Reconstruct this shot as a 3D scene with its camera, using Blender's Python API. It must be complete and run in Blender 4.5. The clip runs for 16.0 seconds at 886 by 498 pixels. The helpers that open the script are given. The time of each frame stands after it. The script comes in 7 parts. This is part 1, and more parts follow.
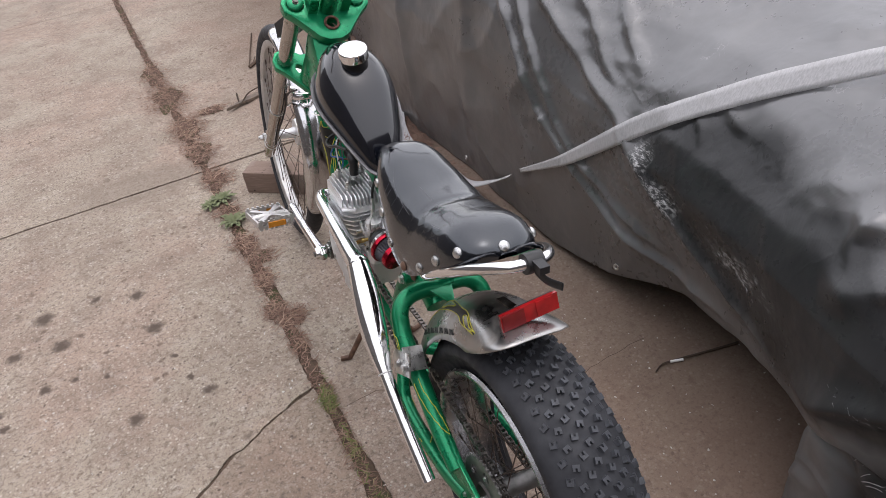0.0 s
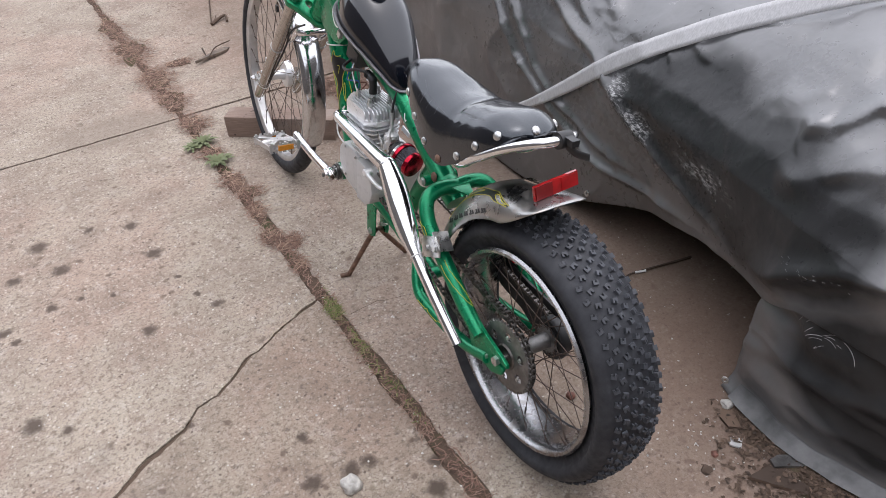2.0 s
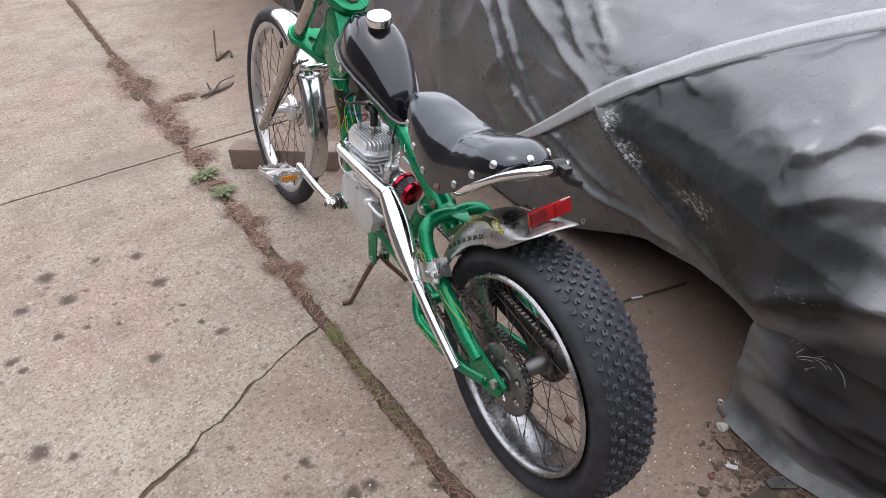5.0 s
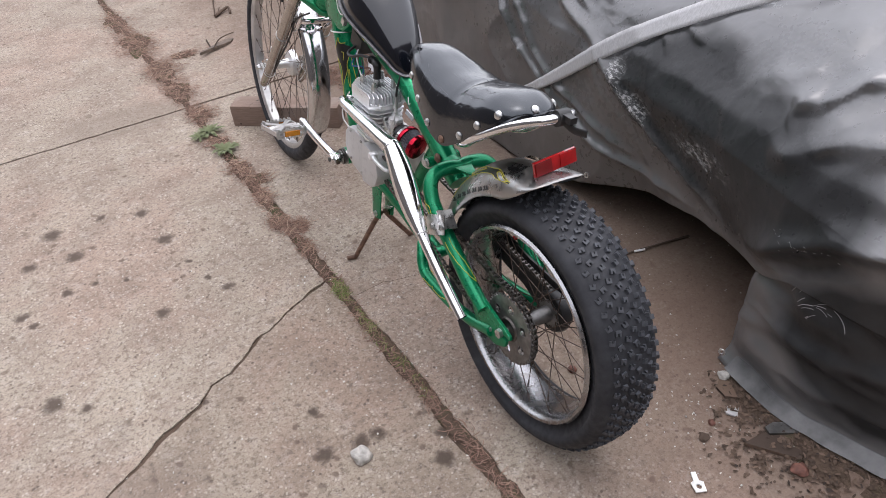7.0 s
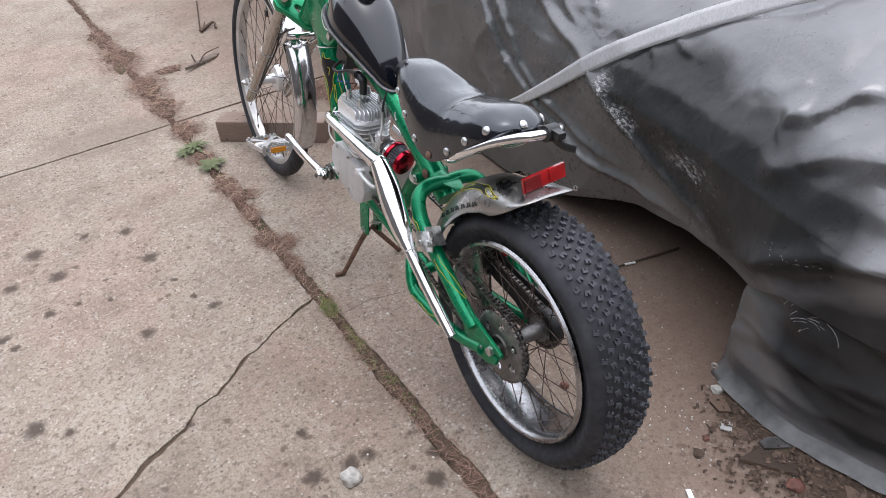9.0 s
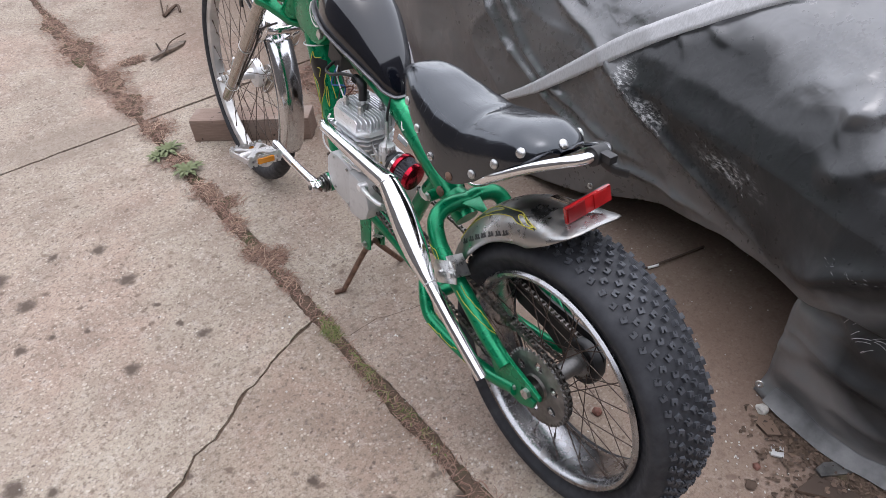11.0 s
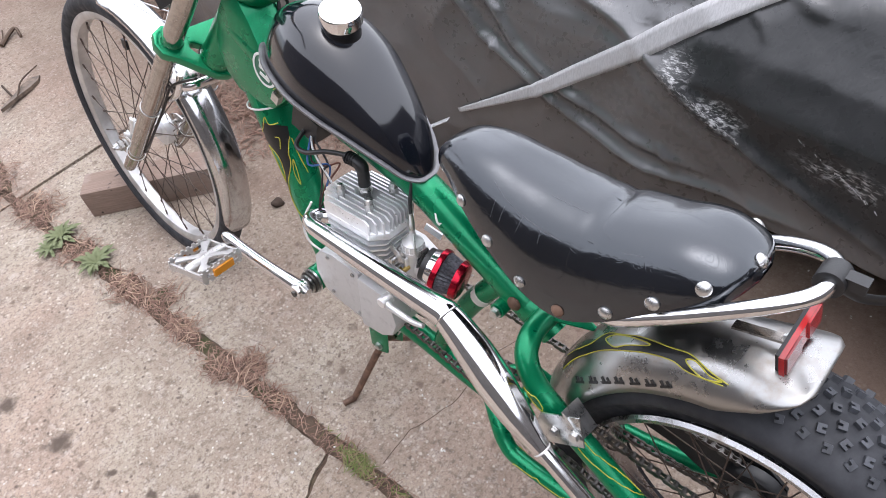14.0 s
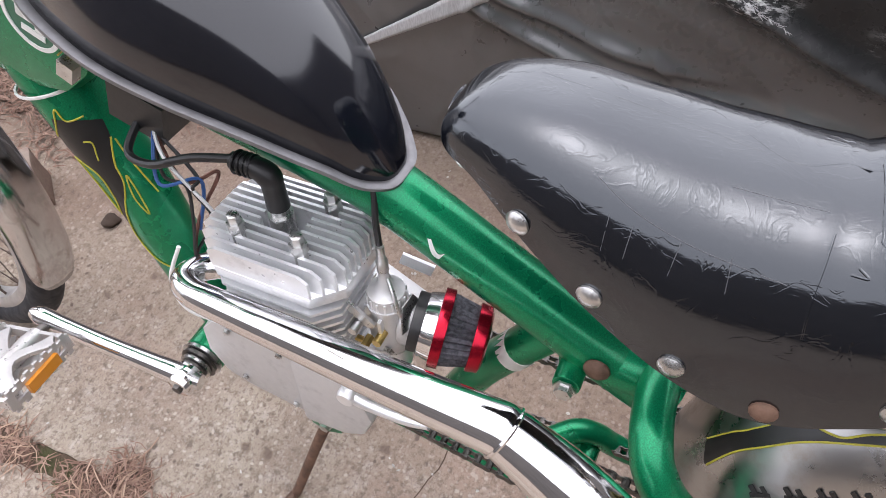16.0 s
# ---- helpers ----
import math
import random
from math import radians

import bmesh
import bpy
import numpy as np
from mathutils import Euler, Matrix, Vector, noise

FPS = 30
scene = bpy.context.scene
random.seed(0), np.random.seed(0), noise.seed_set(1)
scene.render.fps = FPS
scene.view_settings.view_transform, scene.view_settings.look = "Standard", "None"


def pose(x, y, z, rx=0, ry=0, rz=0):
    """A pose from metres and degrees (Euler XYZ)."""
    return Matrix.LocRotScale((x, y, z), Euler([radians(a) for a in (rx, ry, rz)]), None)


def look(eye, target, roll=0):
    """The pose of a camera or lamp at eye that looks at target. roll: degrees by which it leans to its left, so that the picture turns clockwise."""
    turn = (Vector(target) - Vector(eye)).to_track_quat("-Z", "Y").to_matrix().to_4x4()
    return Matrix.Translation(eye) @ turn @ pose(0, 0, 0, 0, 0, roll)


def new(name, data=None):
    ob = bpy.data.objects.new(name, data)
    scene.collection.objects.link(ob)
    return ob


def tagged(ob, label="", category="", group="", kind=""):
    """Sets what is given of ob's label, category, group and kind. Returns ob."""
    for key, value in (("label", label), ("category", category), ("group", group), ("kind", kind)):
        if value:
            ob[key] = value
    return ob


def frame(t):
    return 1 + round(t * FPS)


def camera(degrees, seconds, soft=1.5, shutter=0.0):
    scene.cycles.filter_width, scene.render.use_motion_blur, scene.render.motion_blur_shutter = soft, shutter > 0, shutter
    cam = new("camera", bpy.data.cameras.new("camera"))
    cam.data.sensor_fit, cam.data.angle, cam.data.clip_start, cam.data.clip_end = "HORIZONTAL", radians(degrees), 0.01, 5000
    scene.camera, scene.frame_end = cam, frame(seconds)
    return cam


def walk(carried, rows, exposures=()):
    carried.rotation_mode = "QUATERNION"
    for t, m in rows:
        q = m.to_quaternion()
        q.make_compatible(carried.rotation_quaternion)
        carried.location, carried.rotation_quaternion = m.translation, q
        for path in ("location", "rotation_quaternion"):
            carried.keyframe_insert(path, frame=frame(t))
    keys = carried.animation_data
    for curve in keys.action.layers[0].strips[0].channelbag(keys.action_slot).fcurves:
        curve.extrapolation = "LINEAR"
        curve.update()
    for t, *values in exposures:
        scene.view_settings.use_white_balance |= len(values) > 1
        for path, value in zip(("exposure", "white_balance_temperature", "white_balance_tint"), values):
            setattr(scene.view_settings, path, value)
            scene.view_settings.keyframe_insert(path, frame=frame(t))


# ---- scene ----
cam = camera(62.5, 16.0, soft=0.7)
PATH = [
    (0, (-0.285, -0.688, 1.381), (0.277, 0.803, 0.171), -9.0),
    (0.5, (-0.398, -0.771, 1.377), (0.251, 0.718, 0.21), -7.3),
    (1, (-0.586, -0.85, 1.361), (0.134, 0.436, 0.009), -2.8),
    (1.5, (-0.616, -0.845, 1.383), (0.167, 0.461, 0.086), -3.2),
    (2, (-0.606, -0.835, 1.378), (0.15, 0.534, 0.131), -3.7),
    (2.5, (-0.616, -0.842, 1.389), (0.199, 0.529, 0.182), -2.5),
    (3, (-0.603, -0.838, 1.39), (0.077, 0.615, 0.195), -4.9),
    (3.5, (-0.62, -0.857, 1.398), (0.152, 0.577, 0.238), -4.5),
    (4, (-0.614, -0.868, 1.394), (0.173, 0.557, 0.233), -4.1),
    (6.3, (-0.634, -0.875, 1.395), (0.144, 0.506, 0.175), -3.8),
    (6.5, (-0.628, -0.875, 1.393), (0.157, 0.494, 0.164), -3.8),
    (7, (-0.641, -0.887, 1.388), (0.101, 0.475, 0.126), -4.6),
    (7.5, (-0.626, -0.865, 1.365), (0.103, 0.467, 0.063), -3.8),
    (8, (-0.63, -0.87, 1.386), (0.152, 0.493, 0.149), -4.3),
    (8.5, (-0.631, -0.867, 1.383), (0.141, 0.505, 0.15), -4.3),
    (9, (-0.626, -0.867, 1.384), (0.151, 0.496, 0.143), -4.6),
    (9.2, (-0.625, -0.864, 1.383), (0.153, 0.499, 0.143), -4.6),
    (11.3, (-0.584, -0.606, 1.373), (0.216, 0.662, 0.049), -5.6),
    (11.5, (-0.596, -0.587, 1.371), (0.165, 0.707, 0.05), -7.9),
    (12, (-0.656, -0.432, 1.378), (0.313, 0.657, 0.009), -7.5),
    (12.5, (-0.742, -0.293, 1.37), (0.408, 0.635, 0.022), -3.2),
    (13, (-0.713, -0.204, 1.368), (0.442, 0.742, 0.037), -4.0),
    (13.5, (-0.551, -0.124, 1.345), (0.456, 0.893, -0.052), -8.4),
    (14, (-0.441, -0.059, 1.325), (0.461, 0.95, -0.148), -10.5),
    (14.5, (-0.445, 0.073, 1.315), (0.567, 0.908, -0.195), -9.0),
    (15, (-0.471, 0.233, 1.314), (0.646, 0.766, -0.257), -5.6),
    (15.5, (-0.367, 0.253, 1.243), (0.683, 0.825, -0.36), -7.9),
    (16, (-0.226, 0.309, 1.042), (0.765, 0.934, -0.579), -9.3),
]
EXPOSURE = [(0.0, 0.82, 6450, 15), (1.0, 0.98, 6400, 15), (2.0, 1.09, 6250, 14), (4.0, 1.10, 6200, 13), (7.0, 1.06, 6300, 15), (9.0, 1.13, 6150, 13), (11.5, 1.15, 6150, 14), (13.0, 1.33, 6150, 14), (15.0, 1.48, 6250, 15), (16.0, 1.48, 6350, 16)]
walk(cam, [(t, look(eye, target, roll)) for t, eye, target, roll in PATH], EXPOSURE)

# ---- world, sun ----
world = bpy.data.worlds.new("sky")
scene.world = world
world.use_nodes = True
wn, wl = world.node_tree.nodes, world.node_tree.links
sky = wn.new("ShaderNodeTexSky")
sky.sky_type, sky.sun_disc = "NISHITA", False
sky.sun_elevation, sky.sun_rotation = radians(80), radians(75)
sky.air_density, sky.dust_density, sky.ozone_density = 1.0, 2.5, 1.0
grey = wn.new("ShaderNodeHueSaturation")
grey.inputs["Saturation"].default_value = 0.32
wl.new(sky.outputs["Color"], grey.inputs["Color"])
wl.new(grey.outputs["Color"], wn["Background"].inputs["Color"])
wn["Background"].inputs["Strength"].default_value = 0.12
sun = new("sun", bpy.data.lights.new("sun", "SUN"))
sun.data.energy, sun.data.angle, sun.data.color = 1.5, radians(160), (1.0, 0.985, 0.96)
sun.matrix_world = look((1.5 * math.sin(radians(75)), 1.5 * math.cos(radians(75)), 1.5 * math.tan(radians(80))), (0, 0, 0))


# ---- materials ----
class Mat:
    """A node material with short helpers."""

    def __init__(self, name, colour=(0.5, 0.5, 0.5), rough=0.5, metal=0.0, coat=0.0, spec=0.5):
        self.m = bpy.data.materials.new(name)
        self.m.use_nodes = True
        self.t = self.m.node_tree
        self.b = self.t.nodes["Principled BSDF"]
        self.b.inputs["Base Color"].default_value = (*colour, 1)
        self.b.inputs["Roughness"].default_value = rough
        self.b.inputs["Metallic"].default_value = metal
        self.b.inputs["Coat Weight"].default_value = coat
        self.b.inputs["Coat Roughness"].default_value = 0.08
        self.b.inputs["Specular IOR Level"].default_value = spec
        self.co = self.add("ShaderNodeTexCoord").outputs["Object"]
        self.height = None

    def add(self, kind, **values):
        n = self.t.nodes.new(kind)
        for k, v in values.items():
            n.inputs[k].default_value = v
        return n

    def link(self, a, b):
        self.t.links.new(a, b)

    def noise(self, scale, detail=4.0, rough=0.55, co=None, dist=0.0):
        n = self.add("ShaderNodeTexNoise", Scale=scale, Detail=detail, Roughness=rough, Distortion=dist)
        self.link(co or self.co, n.inputs["Vector"])
        return n.outputs["Fac"]

    def cells(self, scale, co=None, feature="F1", out="Distance"):
        n = self.add("ShaderNodeTexVoronoi", Scale=scale)
        n.feature = feature
        self.link(co or self.co, n.inputs["Vector"])
        return n.outputs[out]

    def ramp(self, fac, *stops):
        n = self.add("ShaderNodeValToRGB")
        e = n.color_ramp.elements
        while len(e) < len(stops):
            e.new(0.5)
        for el, (p, c) in zip(e, stops):
            el.position = p
            el.color = (c, c, c, 1) if isinstance(c, (int, float)) else (*c, 1)
        self.link(fac, n.inputs["Fac"])
        return n.outputs["Color"]

    def mix(self, fac, a, b, mode="MIX"):
        n = self.add("ShaderNodeMix")
        n.data_type, n.blend_type = "RGBA", mode
        for sock, v in ((n.inputs["Factor"], fac), (n.inputs["A"], a), (n.inputs["B"], b)):
            if isinstance(v, (int, float)):
                sock.default_value = v
            elif isinstance(v, tuple):
                sock.default_value = (*v, 1)
            else:
                self.link(v, sock)
        return n.outputs["Result"]

    def mth(self, op, a, b=0.0, c=0.0):
        n = self.add("ShaderNodeMath")
        n.operation = op
        for sock, v in zip(n.inputs, (a, b, c)):
            if isinstance(v, (int, float)):
                sock.default_value = v
            else:
                self.link(v, sock)
        return n.outputs[0]

    def scaled(self, x, y, z):
        n = self.add("ShaderNodeMapping")
        n.inputs["Scale"].default_value = (x, y, z)
        self.link(self.co, n.inputs["Vector"])
        return n.outputs["Vector"]

    def warped(self, scale, amount):
        n = self.add("ShaderNodeTexNoise", Scale=scale, Detail=3.0)
        self.link(self.co, n.inputs["Vector"])
        s = self.add("ShaderNodeVectorMath")
        s.operation = "MULTIPLY_ADD"
        self.link(n.outputs["Color"], s.inputs[0])
        s.inputs[1].default_value = (amount, amount, amount)
        self.link(self.co, s.inputs[2])
        return s.outputs[0]

    def colour(self, c):
        self.link(c, self.b.inputs["Base Color"])
        return self

    def rough(self, r):
        self.link(r, self.b.inputs["Roughness"])
        return self

    def metal(self, r):
        self.link(r, self.b.inputs["Metallic"])
        return self

    def bump(self, h, strength=0.3, distance=0.002):
        n = self.add("ShaderNodeBump", Strength=strength, Distance=distance)
        self.link(h, n.inputs["Height"])
        if self.height:
            self.link(self.height, n.inputs["Normal"])
        self.height = n.outputs["Normal"]
        self.link(self.height, self.b.inputs["Normal"])
        return self


def worn(name, colour, rough, metal=0.0, coat=0.0, scale=30.0, vary=0.25, grain=0.1, spec=0.5):
    """A plain surface with stains and uneven gloss at two scales."""
    k = Mat(name, colour, rough, metal, coat, spec)
    big, fine = k.noise(scale, 5), k.noise(scale * 12, 3)
    dark = tuple(c * (1 - vary) for c in colour)
    light = tuple(min(1, c * (1 + vary * 0.6)) for c in colour)
    k.colour(k.mix(k.ramp(big, (0.35, 0.0), (0.68, 1.0)), dark, light))
    k.rough(k.ramp(k.mix(0.35, big, fine), (0.3, max(0.02, rough * 0.7)), (0.75, min(1, rough * 1.35))))
    if grain:
        k.bump(fine, grain, 0.001)
    return k


def concrete(name, tone=1.0):
    k = Mat(name, (0.36, 0.3, 0.25), 0.92, spec=0.25)
    big, mid, fine, grit = k.noise(0.9, 5), k.noise(5.5, 6, 0.65), k.noise(60, 5, 0.7), k.noise(320, 3)
    c = k.mix(k.ramp(big, (0.35, 0.0), (0.66, 1.0)), (0.300, 0.250, 0.198), (0.372, 0.322, 0.258))
    c = k.mix(k.ramp(k.noise(2.1, 4, 0.6, k.warped(3, 0.3)), (0.45, 0.0), (0.62, 0.7)), c, (0.335, 0.240, 0.190))
    c = k.mix(k.ramp(mid, (0.32, 0.75), (0.56, 0.0)), c, (0.20, 0.15, 0.118))
    c = k.mix(k.ramp(k.noise(24, 5, 0.75), (0.52, 0.0), (0.7, 0.55)), c, (0.46, 0.41, 0.365))
    c = k.mix(k.ramp(fine, (0.34, 0.8), (0.5, 0.0)), c, (0.13, 0.10, 0.08))
    c = k.mix(k.ramp(grit, (0.52, 0.0), (0.66, 0.22)), c, (0.46, 0.41, 0.36))
    c = k.mix(k.ramp(k.noise(120, 5, 0.8), (0.38, 0.7), (0.48, 0.0)), c, (0.17, 0.135, 0.11))
    c = k.mix(k.ramp(k.noise(210, 4, 0.7), (0.36, 0.5), (0.45, 0.0)), c, (0.17, 0.135, 0.11))
    pale = k.mth("MULTIPLY", k.ramp(k.cells(75, k.warped(40, 0.012)), (0.20, 1.0), (0.30, 0.0)), k.ramp(k.noise(23, 2), (0.46, 0.0), (0.56, 0.5)))
    c = k.mix(pale, c, (0.56, 0.50, 0.43))
    kind, core = k.cells(165, None, "F1", "Color"), k.ramp(k.cells(165), (0.30, 1.0), (0.48, 0.0))
    c = k.mix(k.mth("MULTIPLY", core, k.ramp(kind, (0.66, 0.0), (0.72, 0.3))), c, (0.50, 0.45, 0.40))
    c = k.mix(k.mth("MULTIPLY", core, k.ramp(kind, (0.26, 0.5), (0.32, 0.0))), c, (0.22, 0.165, 0.13))
    pits = k.mth("MULTIPLY", k.ramp(k.cells(48, k.warped(30, 0.02)), (0.12, 1.0), (0.22, 0.0)), k.ramp(k.noise(15, 2), (0.46, 0.0), (0.56, 0.85)))
    c = k.mix(pits, c, (0.11, 0.085, 0.07))
    # scattered oil drips and damp blots
    drip = k.ramp(k.cells(8.5, k.warped(60, 0.035)), (0.05, 1.0), (0.13, 0.0))
    drip = k.mth("MULTIPLY", drip, k.ramp(k.noise(1.7, 2), (0.42, 0.0), (0.52, 0.75)))
    c = k.mix(drip, c, (0.13, 0.10, 0.08))
    small = k.mth("MULTIPLY", k.ramp(k.cells(17, k.warped(40, 0.02)), (0.10, 1.0), (0.19, 0.0)), k.ramp(k.noise(2.3, 3), (0.45, 0.0), (0.55, 0.7)))
    c = k.mix(small, c, (0.12, 0.085, 0.065))
    damp = k.ramp(k.noise(1.3, 5, 0.6, k.warped(6, 0.2)), (0.60, 0.0), (0.66, 0.4))
    c = k.mix(damp, c, (0.19, 0.16, 0.135))
    # the blots that stand out, each where it lies
    w = k.warped(48, 0.035)
    flat = k.add("ShaderNodeVectorMath")
    flat.operation = "MULTIPLY"
    flat.inputs[1].default_value = (1, 1, 0)
    k.link(w, flat.inputs[0])
    total = None
    for x, y, r in BLOTS:
        d = k.add("ShaderNodeVectorMath")
        d.operation = "DISTANCE"
        k.link(flat.outputs[0], d.inputs[0])
        d.inputs[1].default_value = (x + 0.017, y + 0.017, 0)
        one = k.ramp(k.mth("DIVIDE", d.outputs["Value"], r), (0.24, 0.95), (0.42, 0.65), (0.68, 0.0))
        total = one if total is None else k.mth("MAXIMUM", total, one)
    c = k.mix(total, c, (0.085, 0.065, 0.052))
    # a damp patch beside the cross joint
    wet = k.add("ShaderNodeMapping")
    wet.inputs["Location"].default_value = (1.109, -12.562, 0)
    wet.inputs["Scale"].default_value = (2.941, 5.882, 0)
    k.link(k.warped(7, 0.12), wet.inputs["Vector"])
    reach = k.add("ShaderNodeVectorMath")
    reach.operation = "LENGTH"
    k.link(wet.outputs["Vector"], reach.inputs[0])
    c = k.mix(k.ramp(reach.outputs["Value"], (0.6, 0.5), (1.1, 0.0)), c, (0.19, 0.15, 0.12))
    # ground turning darker and browner towards the cover
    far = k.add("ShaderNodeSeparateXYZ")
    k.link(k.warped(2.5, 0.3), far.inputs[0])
    browner = k.ramp(far.outputs["X"], (0.10, 0.0), (0.38, 0.5), (0.72, 0.8))
    c = k.mix(k.mth("MULTIPLY", browner, k.ramp(far.outputs["Y"], (0.0, 1.0), (1.0, 0.75))), c, (0.15, 0.10, 0.075))
    k.colour(k.mix(1.0, c, (tone, tone * 0.985, tone * 0.97), "MULTIPLY") if tone < 1 else c)
    k.bump(k.mix(0.5, fine, grit), 0.5, 0.0025)
    k.bump(k.ramp(k.cells(140), (0.0, 0.0), (0.35, 1.0)), 0.12, 0.001)
    return k.m


def tarp_cloth():
    k = Mat("tarp cloth", (0.3, 0.3, 0.3), 0.4, 0.7, spec=0.6)
    big, fine = k.noise(2.2, 5), k.noise(55, 4)
    c = k.mix(k.ramp(big, (0.35, 0.0), (0.7, 1.0)), (0.16, 0.161, 0.164), (0.24, 0.24, 0.243))
    c = k.mix(k.ramp(k.noise(7, 6, 0.7), (0.55, 0.0), (0.8, 0.35)), c, (0.12, 0.116, 0.108))

    def blot(y, z, ry, rz, inner=0.55, warp=0.12, scale=7.0):
        """1 inside an uneven patch about (y, z) of the side, 0 outside."""
        m = k.add("ShaderNodeMapping")
        m.inputs["Location"].default_value = (0, -y / ry - warp / ry * 0.5, -z / rz - warp / rz * 0.5)
        m.inputs["Scale"].default_value = (0, 1 / ry, 1 / rz)
        k.link(k.warped(scale, warp), m.inputs["Vector"])
        d = k.add("ShaderNodeVectorMath")
        d.operation = "LENGTH"
        k.link(m.outputs["Vector"], d.inputs[0])
        return k.ramp(d.outputs["Value"], (inner, 1.0), (1.0, 0.0))

    # where the silver coating has rubbed away to black
    bare = k.mth("MAXIMUM", blot(0.17, 0.525, 0.33, 0.165, 0.70), blot(-0.08, 0.475, 0.35, 0.19, 0.75))
    bare = k.mth("MAXIMUM", bare, blot(-0.64, 0.25, 0.44, 0.22, 0.8, 0.06))
    c = k.mix(k.mth("MULTIPLY", bare, k.ramp(k.noise(5, 5, 0.65), (0.3, 0.9), (0.6, 1.0))), c, (0.022, 0.023, 0.024))
    # pale scuffs and cracked coating
    scuff = k.mth("MULTIPLY", k.mth("MAXIMUM", blot(0.345, 0.452, 0.075, 0.035, 0.3, 0.05, 20), k.mth("MAXIMUM", blot(0.43, 0.505, 0.04, 0.05, 0.2, 0.05, 22), k.mth("MULTIPLY", blot(0.09, 0.435, 0.12, 0.035, 0.2, 0.06, 18), 0.9))),
                  k.ramp(k.noise(150, 6, 0.75, k.scaled(1, 0.35, 1)), (0.50, 0.0), (0.60, 0.85)))
    web = k.mth("MULTIPLY", k.ramp(k.cells(60, k.warped(25, 0.05), "DISTANCE_TO_EDGE"), (0.0, 1.0), (0.04, 0.0)), k.ramp(k.noise(4.5, 4, 0.65), (0.67, 0.0), (0.73, 0.8)))
    c = k.mix(k.mth("MAXIMUM", scuff, web), c, (0.62, 0.62, 0.62))
    k.colour(c)
    k.metal(k.mth("MULTIPLY", k.ramp(k.noise(6, 4), (0.35, 0.62), (0.75, 0.45)), k.mth("SUBTRACT", 1.0, bare)))
    k.link(k.mth("SUBTRACT", 0.6, k.mth("MULTIPLY", bare, 0.25)), k.b.inputs["Specular IOR Level"])
    k.rough(k.ramp(k.mix(0.4, big, fine), (0.3, 0.24), (0.7, 0.38)))
    # sharp creases: facets that meet along lines
    for scale, warp, strength, depth, lo, hi in ((3.2, 0.25, 0.5, 0.03, 0.42, 0.62), (7.5, 0.12, 0.4, 0.012, 0.45, 0.65), (19.0, 0.05, 0.3, 0.004, 0.47, 0.66)):
        facet = k.cells(scale, k.warped(scale * 0.7, warp), "F1")
        where = k.ramp(k.noise(scale * 0.55, 3), (lo, 0.0), (hi, 1.0))
        k.bump(k.mth("MULTIPLY", facet, where), strength, depth)
    weave = k.add("ShaderNodeTexWave", Scale=260.0, Distortion=0.4)
    k.link(k.co, weave.inputs["Vector"])
    k.bump(weave.outputs["Fac"], 0.04, 0.0006)
    k.bump(k.noise(6, 4, 0.5, k.scaled(1, 1, 0.6), 0.6), 0.22, 0.02)
    crease = k.mth("MULTIPLY", k.ramp(k.cells(7, k.warped(5, 0.25), "DISTANCE_TO_EDGE"), (0.0, 1.0), (0.05, 0.0)), k.ramp(k.noise(5, 3), (0.5, 0.0), (0.62, 1.0)))
    k.bump(crease, 0.07, 0.004)
    k.bump(k.noise(28, 4, 0.6, k.scaled(1, 1, 0.5)), 0.10, 0.004)
    return k.m


def green_paint():
    k = Mat("green metallic paint", (0.0, 0.26, 0.115), 0.32, 0.55, 0.28, spec=0.4)
    flake = k.noise(900, 2)
    c = k.mix(k.ramp(flake, (0.4, 0.0), (0.7, 1.0)), (0.0, 0.18, 0.074), (0.002, 0.30, 0.122))
    c = k.mix(k.ramp(k.noise(18, 5, 0.7), (0.60, 0.0), (0.72, 0.5)), c, (0.004, 0.09, 0.045))
    chips = k.ramp(k.noise(75, 4, 0.6), (0.76, 0.0), (0.79, 1.0))
    k.colour(k.mix(chips, c, (0.3, 0.32, 0.3)))
    k.rough(k.ramp(k.noise(25, 5), (0.3, 0.22), (0.75, 0.42)))
    k.bump(k.noise(40, 3), 0.03, 0.001)
    return k.m


def chrome(name, tarnish, colour=(0.78, 0.78, 0.79), haze=0.0):
    k = Mat(name, colour, 0.08, 1.0)
    spots = k.ramp(k.noise(34, 6, 0.7), (0.62 - 0.25 * tarnish, 0.0), (0.80 - 0.2 * tarnish, 1.0))
    k.colour(k.mix(k.mth("MULTIPLY", spots, 0.35 + tarnish * 0.5), colour, (0.30, 0.25, 0.2)))
    k.rough(k.ramp(k.mix(0.5, k.noise(20, 5), spots), (0.2, haze + 0.05 + 0.1 * tarnish), (0.85, haze + 0.22 + 0.3 * tarnish)))
    k.metal(k.ramp(spots, (0.0, 1.0), (1.0, 1.0 - 0.45 * tarnish)))
    k.bump(k.noise(160, 3), 0.03 + 0.05 * tarnish, 0.0006)
    return k.m


